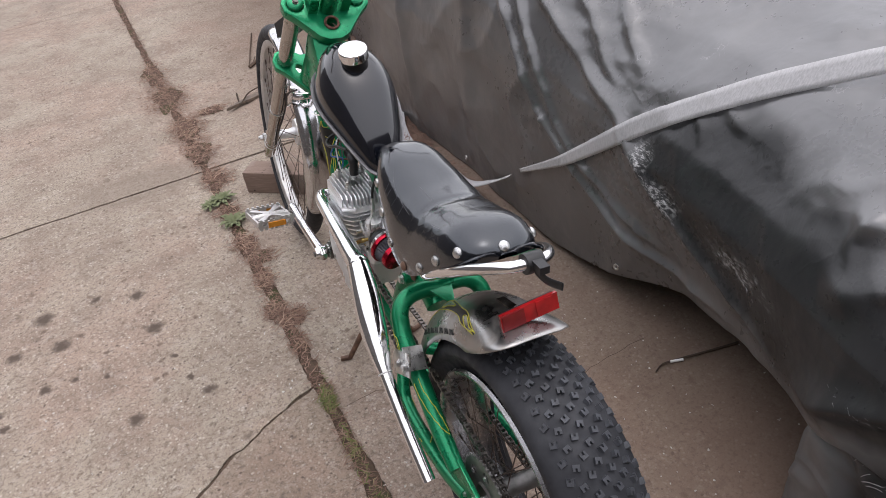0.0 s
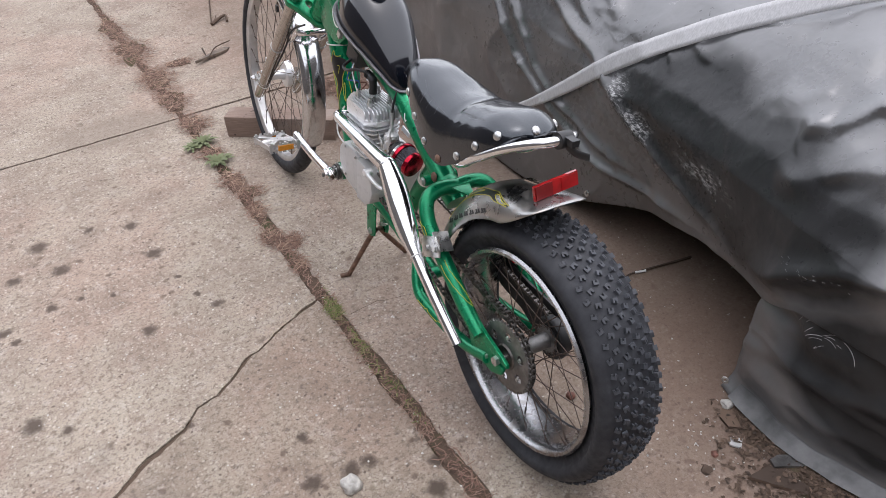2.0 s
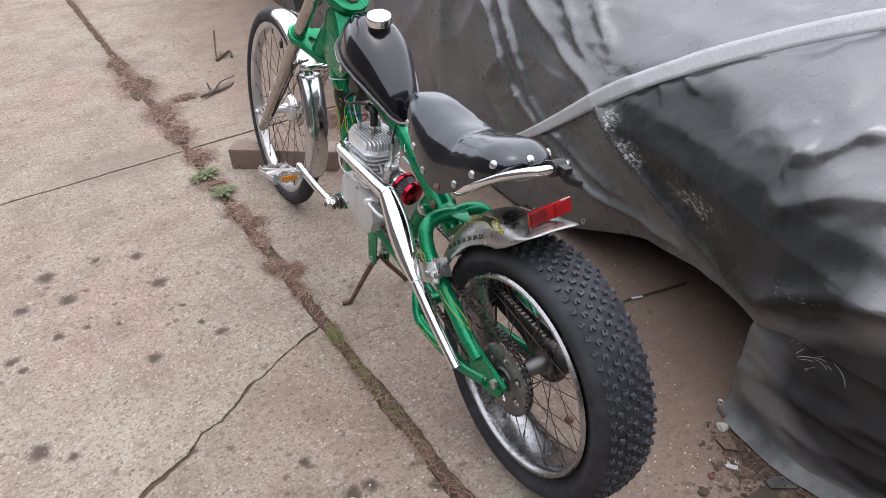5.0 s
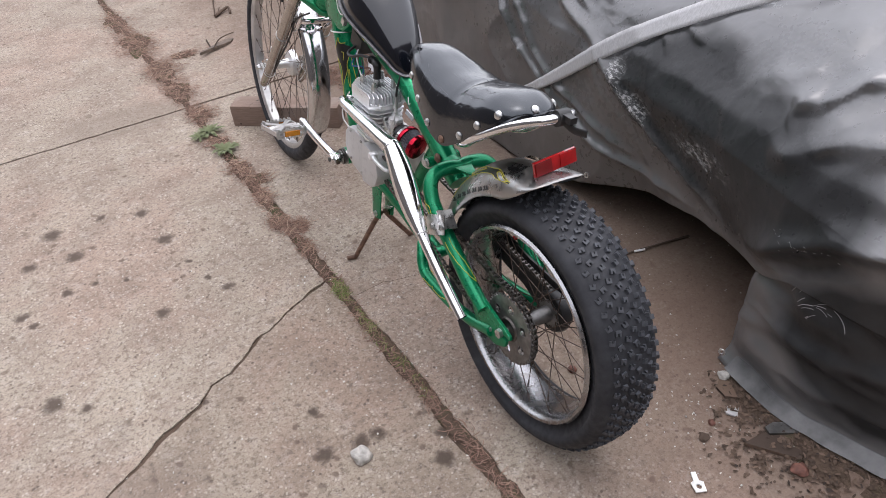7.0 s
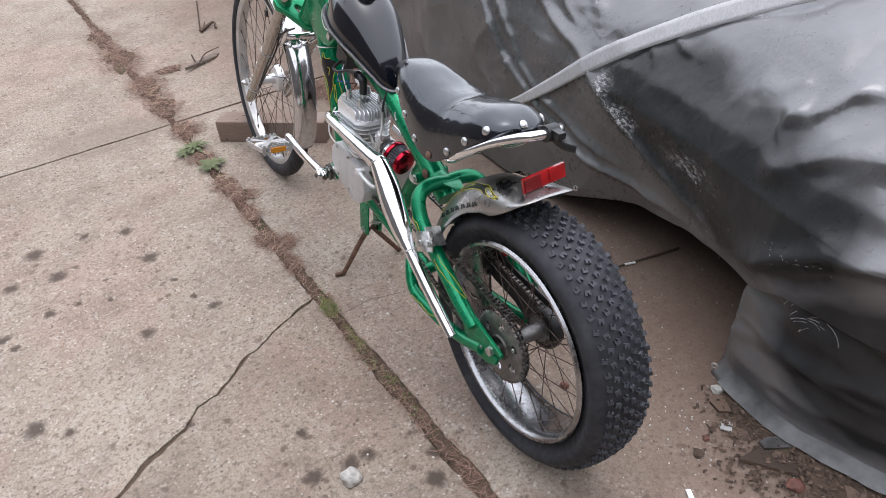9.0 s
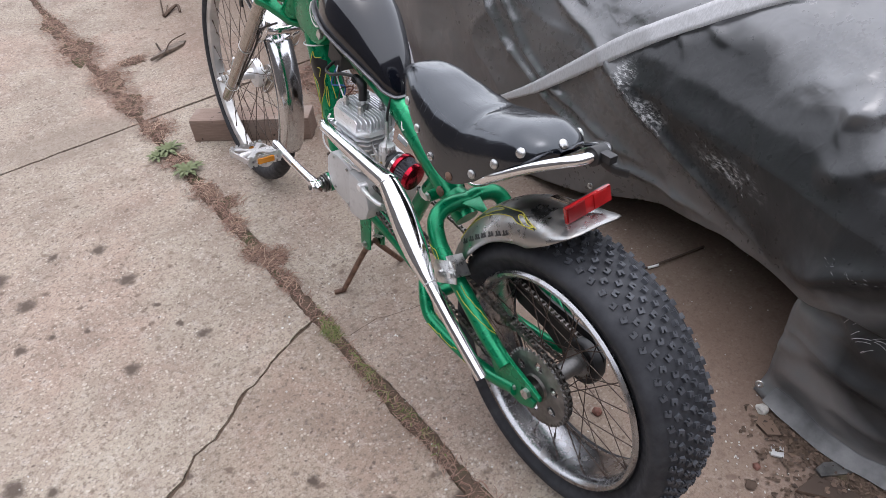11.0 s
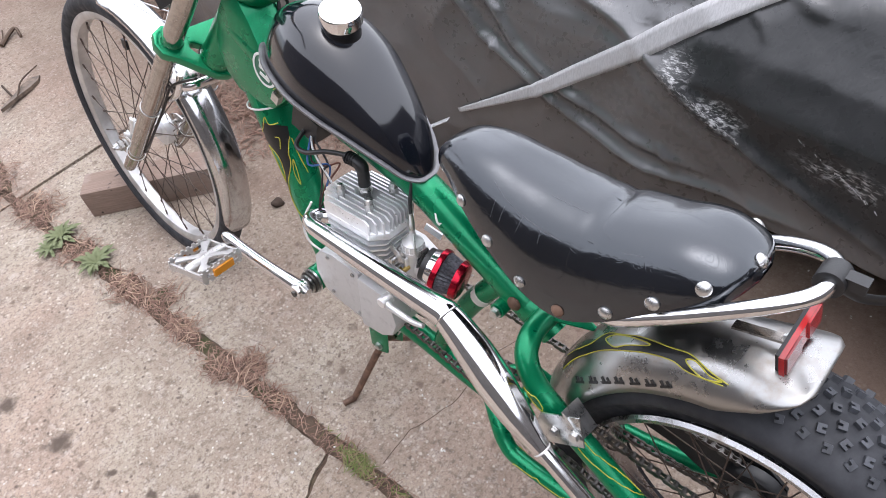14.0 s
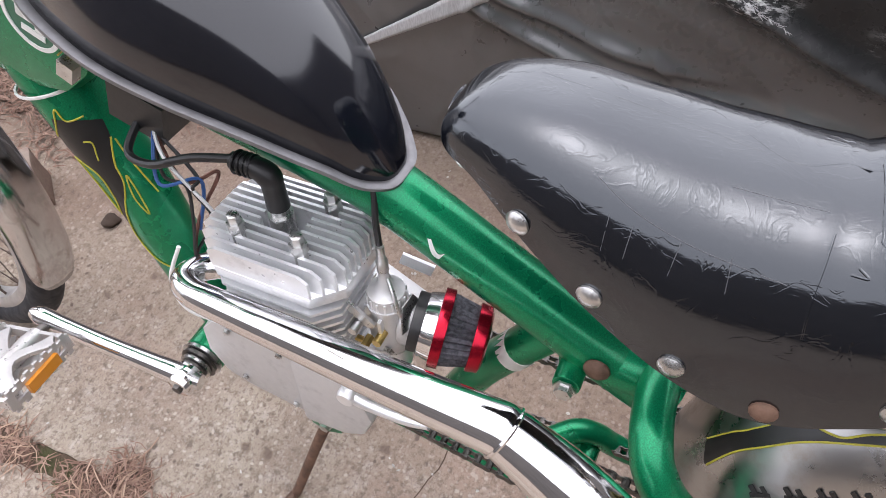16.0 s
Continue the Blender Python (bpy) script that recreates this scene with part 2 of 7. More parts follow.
def vinyl():
    k = Mat("black vinyl", (0.005, 0.006, 0.009), 0.2, coat=0.35, spec=0.8)
    k.b.inputs["Specular Tint"].default_value = (0.86, 0.93, 1.0, 1)
    creep = k.scaled(1.0, 0.35, 1.0)
    c = k.mix(k.ramp(k.noise(16, 6, 0.65, creep), (0.4, 0.0), (0.75, 1.0)), (0.002, 0.0025, 0.0042), (0.005, 0.006, 0.009))
    k.colour(c)
    k.rough(k.ramp(k.noise(30, 6, 0.7, creep), (0.3, 0.07), (0.75, 0.17)))
    k.bump(k.noise(420, 3), 0.04, 0.0006)
    k.bump(k.noise(24, 5, 0.6, creep), 0.12, 0.004)
    k.bump(k.noise(75, 4, 0.6, k.scaled(1.0, 0.12, 1.0)), 0.08, 0.002)
    k.bump(k.ramp(k.noise(40, 3, 0.5, k.warped(9, 0.3)), (0.47, 0.0), (0.5, 1.0), (0.53, 0.0)), 0.10, 0.0015)
    return k.m


def wood():
    k = Mat("weathered timber", (0.17, 0.11, 0.085), 0.85)
    g = k.noise(18, 6, 0.6, k.scaled(1.2, 14, 14), 0.6)
    c = k.mix(g, (0.12, 0.082, 0.064), (0.34, 0.245, 0.195))
    c = k.mix(k.ramp(k.cells(22, k.warped(20, 0.05)), (0.07, 0.9), (0.14, 0.0)), c, (0.035, 0.025, 0.02))
    c = k.mix(k.ramp(k.noise(9, 4), (0.5, 0.0), (0.7, 0.6)), c, (0.32, 0.27, 0.235))
    k.colour(c)
    k.bump(g, 0.5, 0.003)
    return k.m


def rubber():
    k = Mat("tyre rubber", (0.022, 0.023, 0.026), 0.7, spec=0.35)
    dust = k.ramp(k.noise(14, 6, 0.65), (0.42, 0.0), (0.75, 0.7))
    k.colour(k.mix(dust, (0.020, 0.021, 0.025), (0.055, 0.057, 0.064)))
    k.rough(k.ramp(k.noise(60, 4), (0.3, 0.5), (0.7, 0.85)))
    k.bump(k.noise(300, 3), 0.15, 0.0006)
    return k.m


def aluminium(name, colour, rough, metal=0.9):
    k = Mat(name, colour, rough, metal)
    g = k.noise(45, 6, 0.65)
    k.colour(k.mix(k.ramp(g, (0.56, 0.0), (0.8, 0.5)), colour, tuple(c * 0.45 for c in colour)))
    k.rough(k.ramp(k.noise(140, 4), (0.3, rough * 0.75), (0.7, rough * 1.3)))
    k.bump(k.noise(380, 3), 0.16, 0.0008)
    return k.m


def soil():
    k = Mat("joint dirt", (0.09, 0.065, 0.05), 1.0, spec=0.1)
    n = k.noise(45, 6, 0.75)
    c = k.mix(n, (0.045, 0.032, 0.025), (0.16, 0.115, 0.085))
    k.colour(k.mix(k.ramp(k.noise(9, 4), (0.55, 0.0), (0.66, 0.7)), c, (0.07, 0.085, 0.035)))
    k.bump(k.noise(150, 4), 0.8, 0.006)
    return k.m


def by_island(name, rough, *colours):
    """Bits of one kind that differ in colour from one to the next."""
    k = Mat(name, colours[0], rough, spec=0.3)
    g = k.add("ShaderNodeNewGeometry")
    stops = [(i / max(1, len(colours) - 1), c) for i, c in enumerate(colours)]
    k.colour(k.ramp(g.outputs["Random Per Island"], *stops))
    return k.m


BLOTS = [(-0.783, 1.255, 0.05), (-0.91, 1.281, 0.045), (-0.834, 1.084, 0.03), (-0.752, 1.084, 0.025), (-0.669, 1.047, 0.02), (-0.615, 0.834, 0.04), (-0.46, 0.907, 0.02), (-0.488, 1.019, 0.02),
         (-0.521, 1.175, 0.05), (-0.671, 1.424, 0.035), (-0.548, 1.369, 0.045), (-0.826, 1.419, 0.06), (-0.936, 0.657, 0.05), (-0.866, 0.594, 0.03), (-0.938, 0.995, 0.025), (-0.962, 1.049, 0.04),
         (-0.402, 0.265, 0.028), (-0.344, 0.125, 0.04), (-0.3, 0.124, 0.035), (-0.428, 0.141, 0.042), (-0.166, 0.042, 0.045), (-0.205, -0.02, 0.045), (-0.615, 0.453, 0.025), (-0.425, 0.833, 0.035)]
# the second is the same concrete a tone darker, for the near left slab
CONCRETE, CONCRETE_DARKER = concrete("concrete"), concrete("darker concrete", 0.86)
TARP, GREEN, VINYL, WOOD, RUBBER, SOIL = tarp_cloth(), green_paint(), vinyl(), wood(), rubber(), soil()
CHROME, CHROME_OLD = chrome("bright chrome", 0.15), chrome("tarnished chrome", 0.5, (0.46, 0.43, 0.40))
ALU, CAST = aluminium("bare aluminium", (0.84, 0.85, 0.86), 0.36, 0.65), aluminium("grey cast metal", (0.60, 0.60, 0.60), 0.45, 0.4)
FENDER = chrome("dulled chrome", 0.5, (0.37, 0.367, 0.36), 0.16)
STREAKY = chrome("streaked chrome", 0.35, (0.60, 0.60, 0.61), 0.03)
MARK = worn("dull scratch", (0.07, 0.072, 0.08), 0.5, scale=60).m
KNOB = worn("worn tread rubber", (0.062, 0.066, 0.076), 0.6, scale=40, vary=0.4, grain=0.2, spec=0.4).m
RIM = chrome("polished rim", 0.45, (0.38, 0.38, 0.39), 0.13)
RIM_MATT = worn("matt silver rim", (0.62, 0.61, 0.6), 0.42, 0.75, scale=20).m
TANK = worn("black tank paint", (0.005, 0.006, 0.010), 0.12, 0.0, 0.6, 12, 0.2, 0.02, spec=0.5).m
SEAM = worn("bare tank seam", (0.19, 0.19, 0.2), 0.5, 0.3, scale=60).m
BLACK = worn("black plastic", (0.015, 0.015, 0.016), 0.45, scale=40).m
STEEL = worn("dark steel", (0.16, 0.15, 0.14), 0.42, 0.9, scale=60, vary=0.5).m
ZINC = worn("zinc plated steel", (0.62, 0.62, 0.61), 0.3, 0.95, scale=50, vary=0.3).m
SPOKE = worn("rusty spoke steel", (0.12, 0.09, 0.075), 0.5, 0.7, scale=80, vary=0.4).m
SPROCKET = worn("grey sprocket steel", (0.24, 0.235, 0.23), 0.45, 0.8, scale=40, vary=0.4).m
BRASS = worn("brass", (0.55, 0.40, 0.14), 0.35, 0.9, scale=60).m
RED = worn("red anodised metal", (0.42, 0.01, 0.03), 0.22, 0.85, scale=40, vary=0.2).m
LENS = worn("red lens plastic", (0.42, 0.012, 0.014), 0.14, 0.0, 0.5, 25, 0.35, 0.05).m
LENS_DARK = worn("deep red lens plastic", (0.2, 0.01, 0.012), 0.14, 0.0, 0.5, 25, 0.3, 0.05).m
RUST = worn("rusty steel", (0.20, 0.12, 0.085), 0.65, 0.4, scale=50, vary=0.45, grain=0.4).m
PEDAL = aluminium("scuffed pedal alloy", (0.56, 0.545, 0.535), 0.34, 0.7)
AMBER = Mat("amber reflector", (0.55, 0.21, 0.015), 0.2, 0.0, 0.5).m
WHITE = worn("white plastic", (0.8, 0.8, 0.78), 0.4, scale=50, vary=0.1).m
BADGE = worn("white badge print", (0.8, 0.82, 0.8), 0.4, scale=50, vary=0.08).m
BADGE_GREEN = worn("dark green badge", (0.02, 0.13, 0.075), 0.35, scale=50, vary=0.08).m
FLAME = worn("yellow pinstripe", (0.50, 0.46, 0.05), 0.4, scale=50, vary=0.1).m
FLAME_BLACK = worn("black flame print", (0.012, 0.012, 0.012), 0.35, scale=50, vary=0.1).m
GAUZE = worn("filter gauze", (0.13, 0.13, 0.15), 0.5, 0.6, scale=300, vary=0.6, grain=0.6).m


def webbing_cloth():
    k = Mat("grey webbing", (0.5, 0.5, 0.51), 0.75, spec=0.3)
    rib = k.noise(170, 4, 0.6, k.scaled(1.0, 2.2, 0.5))
    c = k.mix(k.ramp(rib, (0.36, 0.0), (0.62, 1.0)), (0.42, 0.42, 0.43), (0.54, 0.54, 0.55))
    k.colour(k.mix(k.ramp(k.noise(14, 5, 0.7), (0.55, 0.0), (0.75, 0.5)), c, (0.30, 0.295, 0.29)))
    k.bump(rib, 0.3, 0.0015)
    return k.m


STRAP = webbing_cloth()
STRAW = by_island("straw needles", 0.8, (0.34, 0.235, 0.165), (0.42, 0.30, 0.22), (0.26, 0.16, 0.11))
NEEDLE = by_island("dry needles", 0.9, (0.26, 0.16, 0.12), (0.17, 0.10, 0.075), (0.33, 0.22, 0.17), (0.10, 0.06, 0.045))
GRASS = by_island("dry and green blades", 0.8, (0.09, 0.14, 0.03), (0.2, 0.18, 0.08), (0.13, 0.16, 0.05), (0.3, 0.24, 0.14))
LEAF = by_island("weed leaves", 0.7, (0.13, 0.155, 0.07), (0.19, 0.215, 0.11), (0.10, 0.12, 0.058), (0.25, 0.26, 0.14), (0.16, 0.155, 0.095))
LITTER = by_island("dead leaf litter", 0.9, (0.10, 0.068, 0.048), (0.06, 0.042, 0.032), (0.16, 0.11, 0.08), (0.04, 0.03, 0.025))
RUST_BARK = worn("dry bark", (0.15, 0.115, 0.09), 0.9, scale=40, vary=0.5, grain=0.6).m
STONE = worn("pale stone", (0.5, 0.48, 0.44), 0.9, scale=60, vary=0.4, grain=0.5).m
BRICK = worn("brick crumbs", (0.17, 0.075, 0.055), 0.9, scale=60, vary=0.4, grain=0.5).m


# ---- mesh helpers ----
def part(name, bm, material, parent=None, label="", smooth=40, bevel=0.0):
    """Links a bmesh as one object, under parent if given."""
    if bevel:
        sharp = [e for e in bm.edges if len(e.link_faces) == 2 and e.calc_face_angle(0) > radians(35)]
        bmesh.ops.bevel(bm, geom=sharp, offset=bevel, segments=2, profile=0.6, affect="EDGES", clamp_overlap=True)
    bmesh.ops.recalc_face_normals(bm, faces=bm.faces[:])
    for f in bm.faces:
        f.smooth = True
    for e in bm.edges:
        e.smooth = len(e.link_faces) != 2 or e.calc_face_angle(0) < radians(smooth)
    me = bpy.data.meshes.new(name)
    bm.to_mesh(me)
    bm.free()
    me.materials.append(material)
    ob = new(name, me)
    ob.parent = parent
    if label:
        tagged(ob, label)
    return ob


def again(ob, m, parent=None):
    """The same mesh once more, at another pose."""
    o = new(ob.name.split(".")[0], ob.data)
    o.parent = parent or ob.parent
    o.matrix_local = m
    return o


def thing(name, m, label, category, group="", kind=""):
    ob = new(name)
    ob.empty_display_size = 0.1
    ob.matrix_world = m
    return tagged(ob, label, category, group, kind)


def curve(points, steps=8, closed=False):
    """Points on a smooth curve through the given ones; a fourth number, a radius, is carried along."""
    p = [np.array(q, float) for q in points]
    n = len(p)
    out = []
    for i in range(n if closed else n - 1):
        a, b, c, d = (p[(i - 1) % n], p[i], p[(i + 1) % n], p[(i + 2) % n]) if closed else (p[max(i - 1, 0)], p[i], p[i + 1], p[min(i + 2, n - 1)])
        for k in range(steps):
            t = k / steps
            out.append(0.5 * (2 * b + (c - a) * t + (2 * a - 5 * b + 4 * c - d) * t * t + (3 * b - a - 3 * c + d) * t ** 3))
    if not closed:
        out.append(p[-1])
    return [tuple(float(c) for c in q) for q in out]


def tube(points, radius=0.01, sides=14, steps=8, closed=False, bm=None, straight=False, flat=1.0, hollow=False):
    """A round bar along a curve; points may carry their own radius. flat: how much thinner it is across."""
    bm = bm or bmesh.new()
    pts = [tuple(map(float, q)) for q in points] if straight else curve(points, steps, closed)
    rad = [q[3] if len(q) > 3 else radius for q in pts]
    pts = [Vector(q[:3]) for q in pts]
    n = len(pts)
    rings, side = [], None
    for i, q in enumerate(pts):
        d = (pts[(i + 1) % n] - pts[i - 1]) if closed else (pts[min(i + 1, n - 1)] - pts[max(i - 1, 0)])
        d.normalize()
        if side is None:
            side = d.orthogonal().normalized() if abs(d.x) > 0.95 else d.cross(Vector((1, 0, 0))).normalized()
        side = (side - d * side.dot(d)).normalized()
        up = d.cross(side)
        rings.append([bm.verts.new(q + rad[i] * (side * math.cos(a) + up * flat * math.sin(a))) for a in (2 * math.pi * k / sides for k in range(sides))])
    for i in range(n if closed else n - 1):
        r, s = rings[i], rings[(i + 1) % n]
        for k in range(sides):
            bm.faces.new((r[k], r[(k + 1) % sides], s[(k + 1) % sides], s[k]))
    if not closed and not hollow:
        bm.faces.new(rings[0][::-1])
        bm.faces.new(rings[-1])
    return bm


def turned(profile, segments=48, at=(0, 0, 0), axis="X", bm=None, closed=False):
    """A lathe: (along, radius) pairs turned about an axis through at."""
    bm = bm or bmesh.new()
    at = Vector(at)
    rings = []
    for k in range(segments):
        a = 2 * math.pi * k / segments
        c, s = math.cos(a), math.sin(a)
        ring = []
        for u, r in profile:
            v = {"X": (u, r * c, r * s), "Y": (r * c, u, r * s), "Z": (r * c, r * s, u)}[axis]
            ring.append(bm.verts.new(at + Vector(v)))
        rings.append(ring)
    m = len(profile)
    for k in range(segments):
        a, b = rings[k], rings[(k + 1) % segments]
        for i in range(m if closed else m - 1):
            j = (i + 1) % m
            bm.faces.new((a[i], a[j], b[j], b[i]))
    if not closed:
        for i in (0, m - 1):
            if profile[i][1] > 1e-5:
                bm.faces.new([rings[k][i] for k in range(segments)])
    bmesh.ops.remove_doubles(bm, verts=bm.verts[:], dist=1e-6)
    return bm


def block(size, m=None, bm=None, taper=1.0):
    bm = bm or bmesh.new()
    x, y, z = (s / 2 for s in size)
    vs = [bm.verts.new((m or Matrix()) @ Vector((i * x * (taper if k > 0 else 1), j * y * (taper if k > 0 else 1), k * z))) for k in (-1, 1) for j in (-1, 1) for i in (-1, 1)]
    for f in ((0, 1, 3, 2), (4, 6, 7, 5), (0, 4, 5, 1), (2, 3, 7, 6), (0, 2, 6, 4), (1, 5, 7, 3)):
        bm.faces.new([vs[i] for i in f])
    return bm


def plate(outline, thickness, m=None, holes=(), bm=None):
    """A flat plate cut from an outline in its own x, y plane; holes are further outlines."""
    bm = bm or bmesh.new()
    m = m or Matrix()
    loops = [outline, *holes]
    edges = []
    for lp in loops:
        vs = [bm.verts.new((x, y, -thickness / 2)) for x, y in lp]
        edges += [bm.edges.new((vs[i], vs[(i + 1) % len(vs)])) for i in range(len(vs))]
    made = bmesh.ops.triangle_fill(bm, use_beauty=True, use_dissolve=False, edges=edges)
    faces = [g for g in made["geom"] if isinstance(g, bmesh.types.BMFace)]
    ext = bmesh.ops.extrude_face_region(bm, geom=faces)
    vs = [g for g in ext["geom"] if isinstance(g, bmesh.types.BMVert)]
    bmesh.ops.translate(bm, verts=vs, vec=(0, 0, thickness))
    bmesh.ops.transform(bm, matrix=m, verts=bm.verts[:])
    return bm


def ring_of(r, n, cx=0.0, cy=0.0, phase=0.0):
    return [(cx + r * math.cos(2 * math.pi * k / n + phase), cy + r * math.sin(2 * math.pi * k / n + phase)) for k in range(n)]


def loft(sections, close_ends=True, bm=None):
    """A skin over rings of equal count."""
    bm = bm or bmesh.new()
    rings = [[bm.verts.new(p) for p in s] for s in sections]
    for a, b in zip(rings, rings[1:]):
        for i in range(len(a)):
            bm.faces.new((a[i], a[(i + 1) % len(a)], b[(i + 1) % len(a)], b[i]))
    if close_ends:
        bm.faces.new(rings[0][::-1])
        bm.faces.new(rings[-1])
    return bm


def aimed(p, q):
    """A pose at p whose z axis points to q."""
    d = Vector(q) - Vector(p)
    return Matrix.Translation(p) @ d.to_track_quat("Z", "Y").to_matrix().to_4x4()


def bolt(p, q, r, parent, material=None, name="bolt", dome=False):
    """A fastener standing at p, its head turned to q."""
    h = r * 0.8
    if dome:
        prof = [(0, r), (h * 0.25, r), (h * 0.55, r * 0.75), (h * 0.75, r * 0.35), (h * 0.8, 0.0)]
        bm = turned([(-h * 0.3, r * 0.6)] + prof, 14, axis="Z")
    else:
        bm = turned([(0, r * 1.35), (r * 0.25, r * 1.35), (r * 0.25, r), (h * 1.2, r), (h * 1.2, 0)], 6, axis="Z")
    bmesh.ops.transform(bm, matrix=aimed(p, q), verts=bm.verts[:])
    return part(name, bm, material or ZINC, parent, smooth=35)


# ---- ground: slabs, joints ----
def lerp(rows, y):
    """Straight interpolation in rows of (y, value), rising in y."""
    return float(np.interp(y, [r[0] for r in rows], [r[1] for r in rows]))


def ragged(points, step=0.03, size=0.006, seed=0):
    """A broken edge between the points."""
    out = []
    for (x0, y0), (x1, y1) in zip(points, points[1:]):
        d = math.hypot(x1 - x0, y1 - y0)
        n = max(1, min(300, int(d / step)))
        for k in range(n):
            t = k / n
            x, y = x0 + (x1 - x0) * t, y0 + (y1 - y0) * t
            j = noise.noise(Vector((x * 9, y * 9, seed))) + 0.6 * noise.noise(Vector((x * 37, y * 37, seed + 5)))
            jj = noise.noise(Vector((x * 9, y * 9, seed + 11))) + 0.6 * noise.noise(Vector((x * 37, y * 37, seed + 17)))
            out.append((x + j * size, y + jj * size))
    out.append(points[-1])
    return out


def joint_x(y):
    return -0.143 - 0.0275 * y


def ground_sheet():
    bm = bmesh.new()
    bmesh.ops.create_grid(bm, x_segments=2, y_segments=2, size=400)
    bmesh.ops.translate(bm, verts=bm.verts[:], vec=(0, 0, -0.024))
    return tagged(part("ground", bm, SOIL), "dark dirt under and between the slabs", "ground", kind="structure")


def slab(outline, label, material):
    bm = plate(outline, 0.05, Matrix.Translation((0, 0, -0.025)))
    top = [e for e in bm.edges if all(v.co.z > -0.001 for v in e.verts) and any(abs(f.normal.z) < 0.5 for f in e.link_faces)]
    bmesh.ops.bevel(bm, geom=top, offset=0.004, segments=1, affect="EDGES", clamp_overlap=True)
    return part("slab", bm, material, pavement, label)


ground_sheet()
pavement = tagged(new("pavement"), "worn pinkish-grey concrete slabs with cracked joints", "pavement", kind="structure")
CRACK = [(-0.180, 0.684), (-0.222, 0.669), (-0.265, 0.651), (-0.333, 0.626), (-0.391, 0.588), (-0.415, 0.582), (-0.487, 0.532), (-0.529, 0.498), (-0.582, 0.490), (-0.63, 0.449), (-0.672, 0.423), (-0.733, 0.395), (-0.808, 0.344), (-1.05, 0.21), (-1.5, -0.02), (-4.0, -1.2)]
YC, YF = 2.02, 4.72
W = 0.016


def side(y0, y1, dx):
    return [(joint_x(y0) + dx, y0), (joint_x(y1) + dx, y1)]


right_near = ragged(side(-6, -1.2, W + 0.004), 0.05, 0.008, 1)[:-1] + ragged(side(-1.2, YC - 0.006, W + 0.002), 0.012, 0.011, 1) + ragged([(joint_x(YC) + W + 0.006, YC - 0.005), (7, YC - 0.005)], 0.04, 0.004, 2) + [(7, -6)]
right_far = ragged(side(YC + 0.006, YF, W), 0.02, 0.010, 3) + [(7, YF), (7, YC + 0.006)]
far_right = ragged(side(YF + 0.01, 12, W), 0.1, 0.005, 4) + [(7, 12), (7, YF + 0.01)]
split = ragged(CRACK, 0.008, 0.007, 6)


def parted(points, sign, seed):
    """The crack's edge on one side, its gap now wide, now narrow."""
    out = []
    for x, y in points:
        g = 0.0024 + 0.015 * max(0.0, noise.noise(Vector((x * 11, y * 11, seed)))) + 0.003 * abs(noise.noise(Vector((x * 60, y * 60, seed))))
        out.append((x - 0.5 * g * sign, y + 0.85 * g * sign))
    return out


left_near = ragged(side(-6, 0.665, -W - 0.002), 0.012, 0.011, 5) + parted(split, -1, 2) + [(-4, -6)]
left_mid = parted(split, 1, 9)[::-1] + ragged(side(0.70, YC - 0.006, -W), 0.012, 0.011, 7) + ragged([(joint_x(YC) - W, YC - 0.006), (-4, YC - 0.006)], 0.03, 0.006, 8)
left_far = ragged(side(YC + 0.006, YF, -W), 0.02, 0.010, 9) + [(-4, YF)] + ragged([(-4, YC + 0.005), (joint_x(YC) - W, YC + 0.005)], 0.03, 0.006, 8)[:-1]
far_left = ragged(side(YF + 0.01, 12, -W), 0.1, 0.005, 10) + [(-4, 12), (-4, YF + 0.01)]
for o, text in ((right_near, "slab under the bicycle, browner and darker beside the cover"), (right_far, ""), (far_right, ""), (left_near, "slab with oil blots and a cracked edge"), (left_mid, "slab with oil blots"), (left_far, ""), (far_left, "")):
    slab(o, text, CONCRETE_DARKER if o is left_near else CONCRETE)


def dirt_in(name, path, width, label):
    """Dirt that fills a joint, a little below the slabs."""
    bm = bmesh.new()
    rows = []
    for i, (x, y) in enumerate(path):
        x2, y2 = path[min(i + 1, len(path) - 1)]
        x1, y1 = path[max(i - 1, 0)]
        d = Vector((x2 - x1, y2 - y1, 0)).normalized()
        n = Vector((-d.y, d.x, 0))
        row = []
        for k in (-1, -0.4, 0.4, 1):
            z = -0.004 - 0.003 * abs(k) + 0.003 * noise.noise(Vector((x * 20 + k, y * 20, 3)))
            row.append(bm.verts.new(Vector((x, y, z)) + n * k * width))
        rows.append(row)
    for a, b in zip(rows, rows[1:]):
        for k in range(3):
            bm.faces.new((a[k], a[k + 1], b[k + 1], b[k]))
    return tagged(part(name, bm, SOIL), label, "dirt", kind="stuff")


dirt_in("joint_dirt", [(joint_x(y), y) for y in np.arange(-3, 6, 0.06).tolist()], 0.034, "brown dirt packed into the slab joint")
dirt_in("joint_dirt", split[::3], 0.018, "dark dirt in the slab crack")
dirt_in("joint_dirt", [(x, YC) for x in np.arange(-4, 5, 0.08).tolist()], 0.008, "dark dirt in the cross joint")


def hairline(path, label):
    """A fine crack: a groove's dark line let into the slab."""
    bm = bmesh.new()
    pts = ragged(path, 0.02, 0.009, 31)
    rows = []
    for i, (x, y) in enumerate(pts):
        w = 0.0007 + 0.0008 * abs(noise.noise(Vector((x * 30, y * 30, 1))))
        rows.append([bm.verts.new((x, y - w, 0.0006)), bm.verts.new((x, y + w, 0.0006))])
    for a, b in zip(rows, rows[1:]):
        bm.faces.new((a[0], b[0], b[1], a[1]))
    return part("crack", bm, SOIL, pavement, label)


